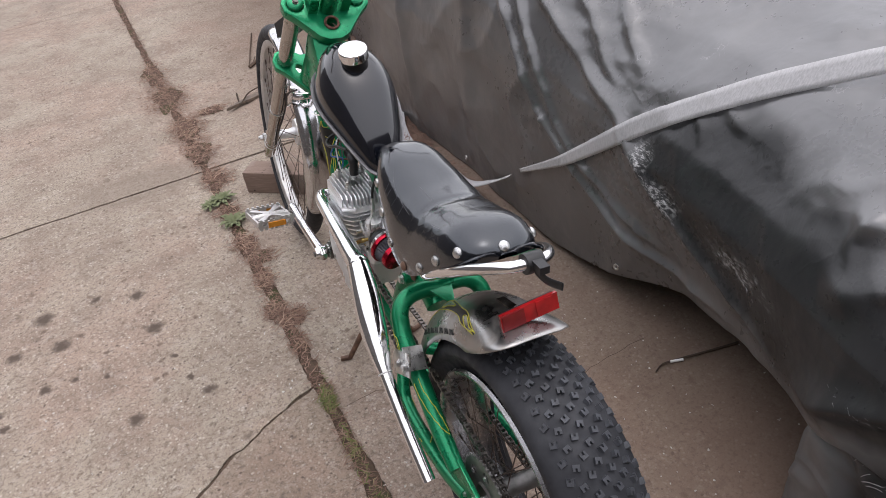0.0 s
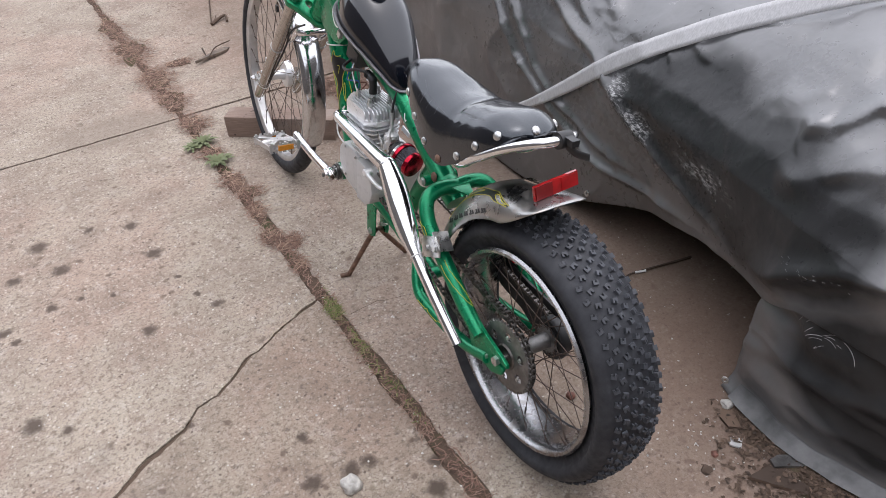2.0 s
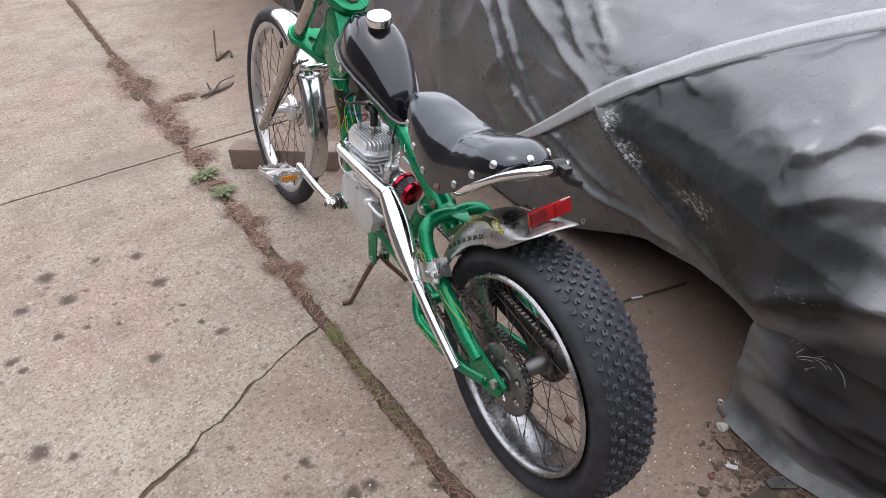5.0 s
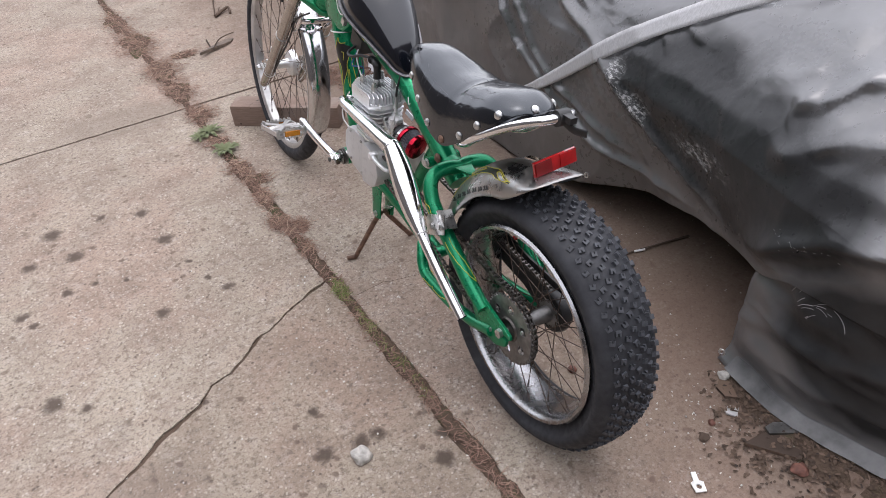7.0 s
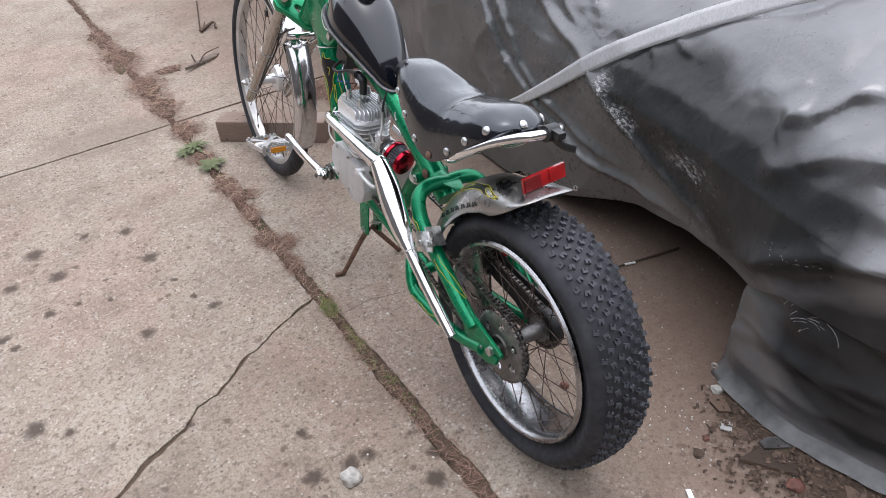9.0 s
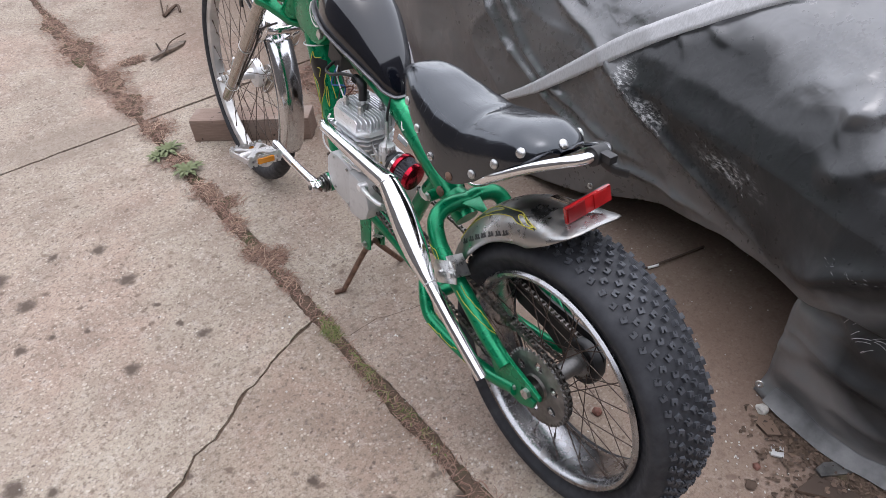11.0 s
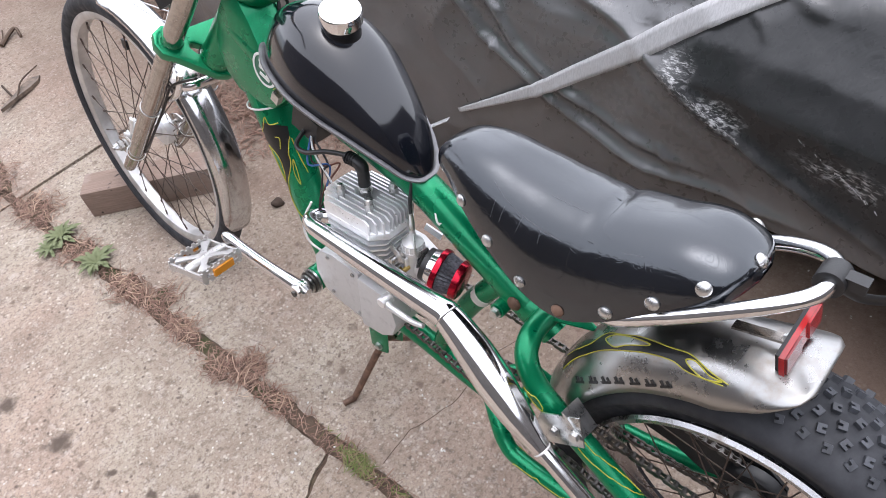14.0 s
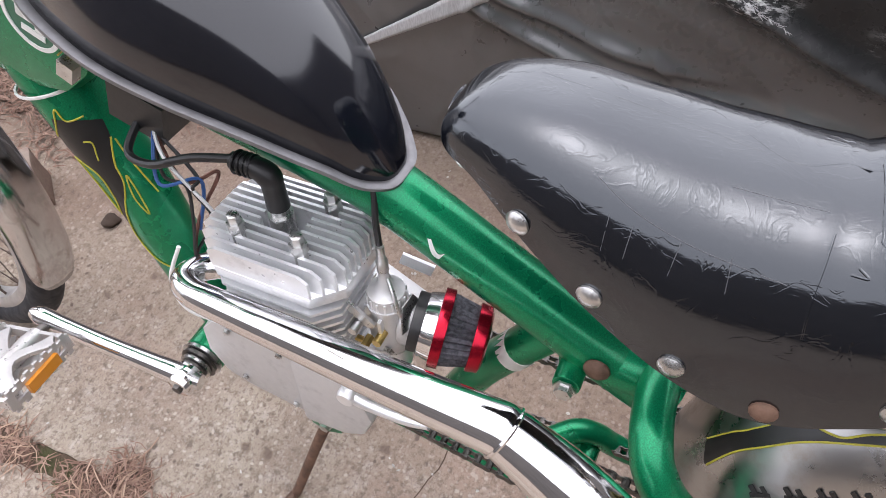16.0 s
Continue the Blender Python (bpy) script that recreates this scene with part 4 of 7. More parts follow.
def hem_band():
    """The doubled edge along the flap's foot, turned outward."""
    rows = []
    for y in np.linspace(-1.85, -0.19, 120).tolist():
        wide = 0.060 + 0.02 * noise.noise(Vector((y * 6, 3, 1)))
        rows.append([flap_point(y, 0.012 + wide * t) + Vector((-0.005 - 0.012 * (1 - t), 0, 0.003 * (1 - t))) for t in np.linspace(0, 1, 6).tolist()])
    return grid_part(rows, "hem_band", HEM_CLOTH, "paler doubled hem of the flap")


def scratches():
    """Fine pale arcs rubbed into the flap."""
    r = random.Random(11)
    bm = bmesh.new()
    for _ in range(26):
        y0, z0, rad, a0, span = -0.34 + r.gauss(0, 0.012), 0.27 + r.gauss(0, 0.012), r.uniform(0.03, 0.085), radians(r.uniform(10, 110)), radians(r.uniform(15, 60))
        half, last = r.uniform(0.0003, 0.0007), None
        for k in range(9):
            a = a0 + span * k / 8
            q = [flap_point(y0 + (rad + e) * math.cos(a), (z0 + (rad + e) * math.sin(a) - 0.004) / 0.43) + Vector((-0.0025, 0, 0)) for e in (-half, half)]
            pair = [bm.verts.new(v) for v in q]
            if last:
                bm.faces.new((last[0], last[1], pair[1], pair[0]))
            last = pair
    return tagged(part("scratch_marks", bm, STRAP, tarp, "fine pale scratches on the flap"), kind="stuff")


HEM_CLOTH = worn("folded tarpaulin hem", (0.115, 0.115, 0.115), 0.42, 0.35, scale=18, vary=0.5, grain=0.2).m
hem_band()
scratches()
lower = flap()
for ob in (skin, lower):
    thick = ob.modifiers.new("thickness", "SOLIDIFY")
    thick.thickness, thick.offset = 0.0015, -1


def surface_x(y, z):
    """The cover's outward face at a height."""
    best = min(np.linspace(0, 0.74, 31).tolist(), key=lambda s: abs(cover_point(y, s).z - z))
    step = 0.03
    for _ in range(5):
        step /= 2.2
        best = min((best - step, best, best + step), key=lambda s: abs(cover_point(y, max(0.0, s)).z - z))
    return cover_point(y, max(0.0, best))


def webbing():
    """The flat strap sewn across the cover, its loose tail on the ground."""
    line = [(-0.35, 0.86, 0.020), (-0.1, 0.83, 0.020), (0.037, 0.795, 0.020), (0.214, 0.715, 0.02), (0.32, 0.655, 0.019), (0.43, 0.585, 0.019), (0.51, 0.525, 0.018), (0.62, 0.44, 0.016), (0.746, 0.345, 0.013), (0.86, 0.27, 0.009), (0.99, 0.19, 0.005)]
    bm = bmesh.new()
    rows = []
    path = [(y, z, w * 1.2, surface_x(y, z)) for y, z, w in curve(line, 10)]
    taut = [min(q[3].x for q in path[max(0, i - 7):i + 8]) * 0.5 + q0[3].x * 0.5 for i, q0 in enumerate(path)]
    taut = [sum(taut[max(0, i - 5):i + 6]) / len(taut[max(0, i - 5):i + 6]) for i in range(len(taut))]
    for (y, z, w, p), x in zip(path, taut):
        p = Vector((min(x, p.x), p.y, p.z))
        up = Vector((0.35 if z > 0.6 else 0.05, 0.55, 0.8)).normalized()
        ridge = 0.0006 * math.sin(y * 420)
        rows.append([bm.verts.new(p + Vector((-0.006 + ridge, 0, 0.003)) + up * k * w) for k in (-1, -0.5, 0, 0.5, 1)])
    for a, b in zip(rows, rows[1:]):
        for k in range(4):
            bm.faces.new((a[k], a[k + 1], b[k + 1], b[k]))
    ob = part("strap", bm, STRAP, tarp, "flat frayed grey webbing strap", smooth=60)
    m = ob.modifiers.new("thickness", "SOLIDIFY")
    m.thickness = 0.002
    bm = bmesh.new()
    rows = []
    for x, y, z, w in curve([(0.605, 1.0, 0.18, 0.006), (0.59, 1.12, 0.10, 0.010), (0.575, 1.26, 0.03, 0.016), (0.57, 1.42, 0.012, 0.018), (0.53, 1.6, 0.012, 0.02), (0.56, 1.8, 0.014, 0.02), (0.64, 2.0, 0.02, 0.02)], 10):
        rows.append([bm.verts.new((x + k * w, y, z + 0.004 * noise.noise(Vector((y * 9, k, 1))) + 0.4 * k * w)) for k in (-1, 0, 1)])
    for a, b in zip(rows, rows[1:]):
        for k in range(2):
            bm.faces.new((a[k], a[k + 1], b[k + 1], b[k]))
    ob = part("strap_tail", bm, STRAP, tarp, "loose pale end of the strap on the ground", smooth=60)
    m = ob.modifiers.new("thickness", "SOLIDIFY")
    m.thickness = 0.002


webbing()


def grommet(p, q):
    bm = turned([(0.002 * math.sin(a), 0.0065 + 0.0028 * math.cos(a)) for a in (2 * math.pi * k / 8 for k in range(8))], 18, axis="Z", closed=True)
    bmesh.ops.transform(bm, matrix=aimed(p, q), verts=bm.verts[:])
    part("grommet", bm, ZINC, tarp, "small brass-grey eyelet")


g = surface_x(0.516, 0.13)
grommet(g + Vector((-0.003, 0, 0)), g + Vector((-1, -0.2, 0.2)))
g = surface_x(1.4, 0.04)
grommet(g + Vector((-0.003, 0, 0)), g + Vector((-1, 0, 0.2)))
grommet((0.486, -0.17, 0.05), (-0.6, -0.5, 0.3))


def frayed(y0, z0, y1, z1, count, length, seed):
    """Pale threads where the cover's coating has torn."""
    r = random.Random(seed)
    bm = bmesh.new()
    for _ in range(count):
        t, o = r.random(), r.gauss(0, 1)
        y, z = y0 + (y1 - y0) * t + o * 0.012, z0 + (z1 - z0) * t + o * 0.007
        p = surface_x(y, z) + Vector((-0.003, 0, 0.001))
        h, ln = math.atan2(z1 - z0, y1 - y0) + r.gauss(0, 0.22), length * r.uniform(0.3, 1.2)
        q = surface_x(y + ln * math.cos(h), z + ln * math.sin(h)) + Vector((-0.003 - 0.003 * r.random(), 0, 0.001))
        w = Vector((0, -math.sin(h), math.cos(h))) * r.uniform(0.0003, 0.0008)
        bm.faces.new([bm.verts.new(v) for v in (p - w, p + w, q + w * 0.5, q - w * 0.5)])
    return tagged(part("frayed_threads", bm, STRAP, tarp, "pale frayed threads of torn coating"), kind="stuff")


frayed(0.44, 0.50, 0.37, 0.465, 26, 0.007, 1)
frayed(0.38, 0.470, 0.28, 0.42, 60, 0.007, 2)
frayed(0.17, 0.47, 0.03, 0.40, 24, 0.008, 3)
frayed(-0.2, 0.42, -0.33, 0.44, 24, 0.006, 5)


# ---- plain unseen walls, added to darken side light and reflections ----
def shade_wall(name, x, y, lx, ly, label):
    ob = part(name, block((lx, ly, 4.6), Matrix.Translation((x, y, 2.28))), UNSEEN_WALL, bevel=0.01)
    return tagged(ob, label, "wall", kind="structure")


UNSEEN_WALL = worn("dark unseen wall", (0.11, 0.10, 0.095), 0.85, scale=3, vary=0.3, grain=0.3).m
shade_wall("shade_wall_west", -5.2, 3.0, 0.2, 18.0, "plain unseen wall added to the west to darken reflections")
shade_wall("shade_wall_south", 1.0, -6.1, 12.2, 0.2, "plain unseen wall added to the south to darken reflections")


# ---- the motorised chopper bicycle ----
LEAN = 7.5
bike = thing("motorized_bicycle", pose(0, 0, 0, 0, LEAN, 0), "green chopper bicycle with a bolted-in petrol engine, on its stand", "bicycle")


def group(name, parent, label=""):
    ob = new(name)
    ob.parent = parent
    ob.empty_display_size = 0.05
    return tagged(ob, label) if label else ob


# rear wheel
RW = Vector((0, 0, 0.287))
WIDE = Vector((0.023, 0, 0))
rear_wheel = group("rear_wheel", bike, "wide spoked wheel with a knobbly fat tyre")


def tyre_profile(half, r_rim, r_top, wide):
    out = []
    for a in np.linspace(-125, 125, 21).tolist():
        s, c = math.sin(radians(a)), math.cos(radians(a))
        mid = (r_rim + r_top) / 2 + 0.004
        out.append((wide * math.copysign(abs(s) ** 0.85, s), mid + (r_top - mid) * (c if c > 0 else c * 0.95)))
    return [(-half, r_rim - 0.004)] + out + [(half, r_rim - 0.004)]


part("tyre", turned(tyre_profile(0.048, 0.214, 0.281, 0.070), 96, RW + WIDE, "X", closed=True), RUBBER, rear_wheel, "black fat tyre", smooth=60)


def knob_shape(bm=None, m=None):
    """A horseshoe-shaped rubber knob."""
    out = [(-0.0050, -0.0046), (0.0050, -0.0046), (0.0053, 0.0048), (0.0017, 0.0048), (0.0014, 0.0004), (-0.0014, 0.0004), (-0.0017, 0.0048), (-0.0053, 0.0048)]
    one = plate(out, 0.0105, m)
    if bm is None:
        return one
    me = bpy.data.meshes.new("knob")
    one.to_mesh(me)
    one.free()
    bm.from_mesh(me)
    bpy.data.meshes.remove(me)
    return bm


KNOB_ROWS = ((-0.047, 0.0), (-0.032, 0.45), (-0.015, 0.05), (0.002, 0.55), (0.018, 0.1), (0.034, 0.6), (0.048, 0.1), (0.062, 0.5))
knob, rest = None, bmesh.new()
for k in range(66):
    for row, (x, off) in enumerate(KNOB_ROWS):
        a = 2 * math.pi * (k + off) / 66
        tilt = math.asin(max(-1, min(1, x / 0.070))) * 0.92
        m = Matrix.Translation(RW + WIDE) @ Matrix.Rotation(a, 4, "X") @ Matrix.Translation((0.0705 * math.sin(tilt), 0, 0.251 + 0.0305 * math.cos(tilt))) @ Matrix.Rotation(tilt, 4, "Y") @ Matrix.Rotation(radians((-1) ** (row + k) * 16 + 180 * (row % 2)), 4, "Z")
        if not 0.14 * math.pi < a % (2 * math.pi) < math.pi:
            knob_shape(rest, m)
        elif knob is None:
            knob = part("tread_knob", knob_shape(), KNOB, rear_wheel, smooth=20)
            knob.matrix_local = m
        else:
            again(knob, m)
tagged(part("tyre_tread", rest, KNOB, rear_wheel, "rows of horseshoe-shaped rubber knobs", smooth=20), kind="stuff")
rim_prof = [(-0.036, 0.219), (-0.041, 0.215), (-0.0405, 0.209), (-0.036, 0.205), (-0.022, 0.2005), (0.046, 0.2005), (0.060, 0.205), (0.0645, 0.209), (0.065, 0.215), (0.060, 0.219), (0.056, 0.210), (-0.032, 0.210)]
part("rim", turned(rim_prof, 96, RW, "X", closed=True), RIM, rear_wheel, "wide polished alloy rim", smooth=40)
part("hub", turned([(-0.05, 0.012), (-0.046, 0.03), (-0.042, 0.032), (-0.040, 0.018), (0, 0.0165), (0.040, 0.018), (0.042, 0.032), (0.046, 0.03), (0.05, 0.012)], 32, RW, "X"), SPROCKET, rear_wheel, smooth=30)
part("axle", turned([(-0.088, 0.005), (0.088, 0.005)], 12, RW, "X"), ZINC, rear_wheel)
for s in (-1, 1):
    part("axle_nut", turned([(0, 0.0105), (0.009, 0.0105), (0.010, 0.009)], 6, RW + Vector((s * 0.081 - (0.009 if s < 0 else 0), 0, 0)), "X"), ZINC, rear_wheel)


def spokes(centre, parent, hub_x, hub_r, rim_x, rim_r, count, turn, thick=0.0011):
    """Crossed spokes, each an object on one shared mesh."""
    first = None
    for k in range(count):
        s = 1 if k % 2 else -1
        a = 2 * math.pi * k / count
        b = a + radians(turn) * (1 if (k // 2) % 2 else -1)
        p = Vector((s * hub_x, hub_r * math.cos(b), hub_r * math.sin(b)))
        q = Vector((s * rim_x, rim_r * math.cos(a), rim_r * math.sin(a)))
        d = q - p
        m = Matrix.Translation(Vector(centre) + p) @ d.to_track_quat("Z", "Y").to_matrix().to_4x4()
        if first is None:
            bm = turned([(0, thick), (d.length * 0.93, thick), (d.length * 0.93, thick * 2), (d.length, thick * 2)], 6, axis="Z")
            first = part("spoke", bm, SPOKE, parent)
            first.matrix_local = m
            size = d.length
        else:
            o = again(first, m)
            o.scale.z = d.length / size


spokes(RW, rear_wheel, 0.041, 0.028, 0.012, 0.203, 36, 62)


def gear(r, teeth, x, centre, parent, material, name, holes=6, hole_r=0.012, ring=0.62, thick=0.003, bore=0.02, label=""):
    out = []
    for k in range(teeth):
        for f, rr in ((0.0, r - 0.003), (0.28, r - 0.002), (0.42, r + 0.003), (0.58, r + 0.003), (0.72, r - 0.002)):
            a = 2 * math.pi * (k + f) / teeth
            out.append((rr * math.cos(a), rr * math.sin(a)))
    cut = [ring_of(bore, 20)]
    for k in range(holes):
        a = 2 * math.pi * k / holes
        cut.append(ring_of(hole_r, 12, r * ring * math.cos(a), r * ring * math.sin(a)))
    m = Matrix.Translation(Vector(centre) + Vector((x, 0, 0))) @ Matrix.Rotation(radians(90), 4, "Y")
    return part(name, plate(out, thick, m, cut), material, parent, label, smooth=30)


gear(0.076, 44, -0.0585, RW, rear_wheel, SPROCKET, "drive_sprocket", 6, 0.0105, 0.66, 0.0035, 0.024, "dark toothed engine sprocket")
part("sprocket_carrier", turned([(-0.064, 0.014), (-0.064, 0.025), (-0.0605, 0.028), (-0.052, 0.028), (-0.05, 0.018)], 32, RW, "X"), STEEL, rear_wheel)
for k in range(6):
    a = 2 * math.pi * (k + 0.5) / 6
    p = RW + Vector((-0.0605, 0.05 * math.cos(a), 0.05 * math.sin(a)))
    bolt(p, p + Vector((-1, 0, 0)), 0.0035, rear_wheel)
gear(0.042, 18, 0.055, RW, rear_wheel, STEEL, "freewheel", 0, 0.01, 0.6, 0.004, 0.014)
part("brake_drum", turned([(0.046, 0.012), (0.046, 0.044), (0.052, 0.047), (0.066, 0.047), (0.069, 0.04), (0.070, 0.012)], 36, RW, "X"), BLACK, rear_wheel, "black drum on the hub", smooth=30)

rear_wheel.matrix_local = Matrix.Translation(RW + Vector((-0.002, -0.012, 0.004))) @ Matrix.Rotation(radians(-2.0), 4, "Y") @ Matrix.Diagonal((1, 1.01, 1.01, 1)) @ Matrix.Translation(-RW)

# front wheel and fork turn together about the head
STEER = Matrix.Translation((0.014, 0, 0))
D = Vector((0, 0.667, -0.745))
N = Vector((0, 0.745, 0.667))
FORK_TOP = Vector((0, 0.93, 0.847))
HEAD = FORK_TOP - N * 0.055
front = group("fork_assembly", bike, "raked double-crown fork, turned slightly")
front.matrix_local = STEER @ Matrix.Translation(HEAD) @ Matrix.Rotation(radians(2.4), 4, D) @ Matrix.Translation(-HEAD)
FW = FORK_TOP + D * 0.728 + N * 0.040


def along_fork(s, n=0.0, x=0.0):
    return FORK_TOP + D * s + N * n + Vector((x, 0, 0))


part("front_tyre", turned([(0.0255 * math.sin(radians(a)), 0.308 + 0.0265 * math.cos(radians(a))) for a in np.linspace(-165, 165, 23).tolist()], 110, FW, "X", closed=True), RUBBER, front, "thin black tyre", smooth=60)
part("front_rim", turned([(-0.016, 0.2935), (-0.0185, 0.290), (-0.018, 0.279), (-0.013, 0.2715), (0, 0.269), (0.013, 0.2715), (0.018, 0.279), (0.0185, 0.290), (0.016, 0.2935), (0.012, 0.285), (-0.012, 0.285)], 110, FW, "X", closed=True), RIM_MATT, front, "matt silver rim", smooth=40)
part("front_hub", turned([(-0.052, 0.006), (-0.048, 0.024), (-0.044, 0.026), (-0.040, 0.016), (0.0, 0.014), (0.020, 0.018), (0.022, 0.042), (0.042, 0.045), (0.046, 0.038), (0.05, 0.006)], 32, FW, "X"), ALU, front, smooth=30)
part("front_axle", turned([(-0.095, 0.0048), (0.095, 0.0048)], 10, FW, "X"), ZINC, front)
spokes(FW, front, 0.040, 0.023, 0.006, 0.2725, 36, 66)
part("wheel_reflector", block((0.006, 0.018, 0.02), Matrix.Translation(FW + Vector((-0.004, -0.03, 0.232)))), BLACK, front, bevel=0.003)
for s in (-1, 1):
    leg = part("fork_leg", tube([(*along_fork(-0.05, 0, s * 0.068), 0.0185), (*along_fork(0.45, 0, s * 0.068), 0.0185), (*along_fork(0.6, 0, s * 0.067), 0.018), (*along_fork(0.74, 0.002, s * 0.066), 0.0165), (*along_fork(0.785, 0.006, s * 0.066), 0.014)], steps=6, sides=22), CHROME_OLD, front, "tarnished brownish chrome tube", smooth=60)
    m = Matrix.Translation(FW + Vector((s * 0.066, -0.012, 0.0))) @ Matrix.Rotation(radians(90), 4, "Y")
    part("dropout", plate([(-0.022, -0.05), (0.02, -0.05), (0.03, -0.01), (0.022, 0.026), (-0.016, 0.026), (-0.03, -0.01)], 0.006, m, [ring_of(0.006, 10)]), CHROME_OLD, front, bevel=0.0015)
    part("axle_nut", turned([(0, 0.013), (0.009, 0.013), (0.011, 0.009), (0.02, 0.006)] if s > 0 else [(-0.02, 0.006), (-0.011, 0.009), (-0.009, 0.013), (0, 0.013)], 6, FW + Vector((s * 0.071, 0, 0)), "X"), ZINC, front)
    for at in (0.46, 0.69):
        m = aimed(along_fork(at, 0, s * 0.067), along_fork(at + 1, 0, s * 0.067))
        bm = turned([(0.0016 * math.sin(a), 0.0200 + 0.0013 * math.cos(a)) for a in (2 * math.pi * k / 6 for k in range(6))], 22, axis="Z", closed=True)
        bmesh.ops.transform(bm, matrix=m @ pose(0, 0, 0, 6 * s, 5, 0), verts=bm.verts[:])
        part("cable_tie", bm, CAST, front, "thin grey tie round the fork leg")


def crown(s, thick, windows):
    """A fork crown: a three-cornered plate with two clamps and the steerer at its back."""
    half = [(0.006, 0.012), (0.028, 0.012), (0.046, 0.024), (0.070, 0.031), (0.090, 0.024), (0.099, 0.004), (0.096, -0.016), (0.074, -0.036), (0.052, -0.062), (0.034, -0.084), (0.014, -0.094)]
    outline = half[::-1] + [(-x, y) for x, y in half]
    cut = [ring_of(0.018, 20, -0.068, 0), ring_of(0.018, 20, 0.068, 0), ring_of(0.0155, 20, 0, -0.055)]
    if windows:
        for k in (-1, 1):
            cut.append([(k * 0.0345 + 0.0105 * math.cos(a) + 0.007 * math.sin(a) * k, -0.031 + 0.0155 * math.sin(a)) for a in (2 * math.pi * i / 16 for i in range(16))])
    m = Matrix.Translation(along_fork(s)) @ Matrix(((1, 0, 0, 0), (0, N.y, -D.y, 0), (0, N.z, -D.z, 0), (0, 0, 0, 1)))
    return part("crown", plate(outline, thick, m, cut), GREEN, front, "thick green crown plate", smooth=35, bevel=0.005), m


_, top_m = crown(-0.032, 0.026, False)
crown(0.204, 0.021, True)
for s in (-1, 1):
    p = along_fork(-0.047, 0, s * 0.068)
    part("fork_cap", turned([(-0.004, 0.0185), (0.003, 0.0185), (0.005, 0.016), (0.005, 0.007), (0.001, 0.006), (0.001, 0.0)], 24, axis="Z"), GREEN, front).matrix_local = Matrix.Translation(p) @ (top_m.to_3x3().to_4x4())
    bolt(p - D * 0.006, p - D, 0.0048, front, STEEL)
    riser = block((0.02, 0.034, 0.05), top_m @ Matrix.Translation((s * 0.036, -0.012, 0.036)))
    part("bar_riser", riser, GREEN, front, "green handlebar clamp", bevel=0.004)
part("stem", turned([(-0.03, 0.019), (0.05, 0.019), (0.05, 0.0135), (0.0, 0.0135)], 28, axis="Z"), GREEN, front, bevel=0.001).matrix_local = top_m @ Matrix.Translation((0, -0.018, 0.02))
part("steerer_ring", turned([(0.004 * math.sin(a), 0.0145 + 0.003 * math.cos(a)) for a in (2 * math.pi * k / 8 for k in range(8))], 24, axis="Z", closed=True), BRICK, front, "rusty ring in the crown").matrix_local = top_m @ Matrix.Translation((0, -0.055, 0.013))
part("handlebar", tube([(-0.3, 0.04, 0.15), (-0.16, 0.03, 0.13), (-0.08, -0.01, 0.075), (0, -0.012, 0.066), (0.08, -0.01, 0.075), (0.16, 0.03, 0.13), (0.3, 0.04, 0.15)], 0.011, 16), CHROME, front, "chrome bar in the risers").matrix_local = top_m

# front mudguard
def guard(centre, radii, half, drop, parent, material, name, label, ends=(0.6, 0.6), steps=44, across=15, lift=1.0):
    """A curved mudguard: radii is rows of (angle, radius) about the axle; ends: width left at its tips."""
    bm = bmesh.new()
    a0, a1 = radii[0][0], radii[-1][0]
    rows = []
    for i in range(steps + 1):
        t = i / steps
        a = a0 + (a1 - a0) * t
        r = float(np.interp(a, [q[0] for q in radii], [q[1] for q in radii]))
        e0, e1 = min(1, t / 0.10), min(1, (1 - t) / 0.10)
        w = half * (ends[0] + (1 - ends[0]) * math.sqrt(max(0, 1 - (1 - e0) ** 2))) * (ends[1] + (1 - ends[1]) * math.sqrt(max(0, 1 - (1 - e1) ** 2)))
        tail = 1 - (1 - lift) * max(0.0, (t - 0.78) / 0.22) ** 1.4
        row = []
        for k in range(across):
            f = -1 + 2 * k / (across - 1)
            p = f * radians(86)
            x, rr = w * math.sin(p), r - drop * tail * (w / half) ** 1.5 * (1 - math.cos(p)) ** 1.15
            row.append(bm.verts.new(Vector(centre) + Vector((x, rr * math.cos(radians(a)), rr * math.sin(radians(a))))))
        rows.append(row)
    for a, b in zip(rows, rows[1:]):
        for k in range(across - 1):
            bm.faces.new((a[k], a[k + 1], b[k + 1], b[k]))
    ob = part(name, bm, material, parent, label, smooth=60)
    m = ob.modifiers.new("thickness", "SOLIDIFY")
    m.thickness, m.offset = 0.0018, -1
    return ob


guard(FW, [(92, 0.345), (105, 0.356), (130, 0.366), (160, 0.362), (185, 0.352), (199, 0.35)], 0.037, 0.022, front, STREAKY, "front_mudguard", "dull chrome mudguard", (0.75, 0.7))
part("mudguard_clamp", tube([(-0.046, *(along_fork(0.33, -0.03))[1:]), (-0.03, *(along_fork(0.31, -0.045))[1:]), (0.03, *(along_fork(0.31, -0.045))[1:]), (0.046, *(along_fork(0.33, -0.03))[1:])], 0.009, 10, flat=0.6), CHROME, front, "crumpled chrome mudguard clamp")
part("brake_arm", tube([(*along_fork(0.30, -0.02, -0.045), 0.006), (*along_fork(0.34, -0.035, -0.05), 0.008), (*along_fork(0.40, -0.02, -0.048), 0.005)], sides=10), CHROME, front)
part("brake_arm", tube([(*along_fork(0.30, -0.02, 0.045), 0.006), (*along_fork(0.34, -0.035, 0.05), 0.008), (*along_fork(0.40, -0.02, 0.048), 0.005)], sides=10), CHROME, front)
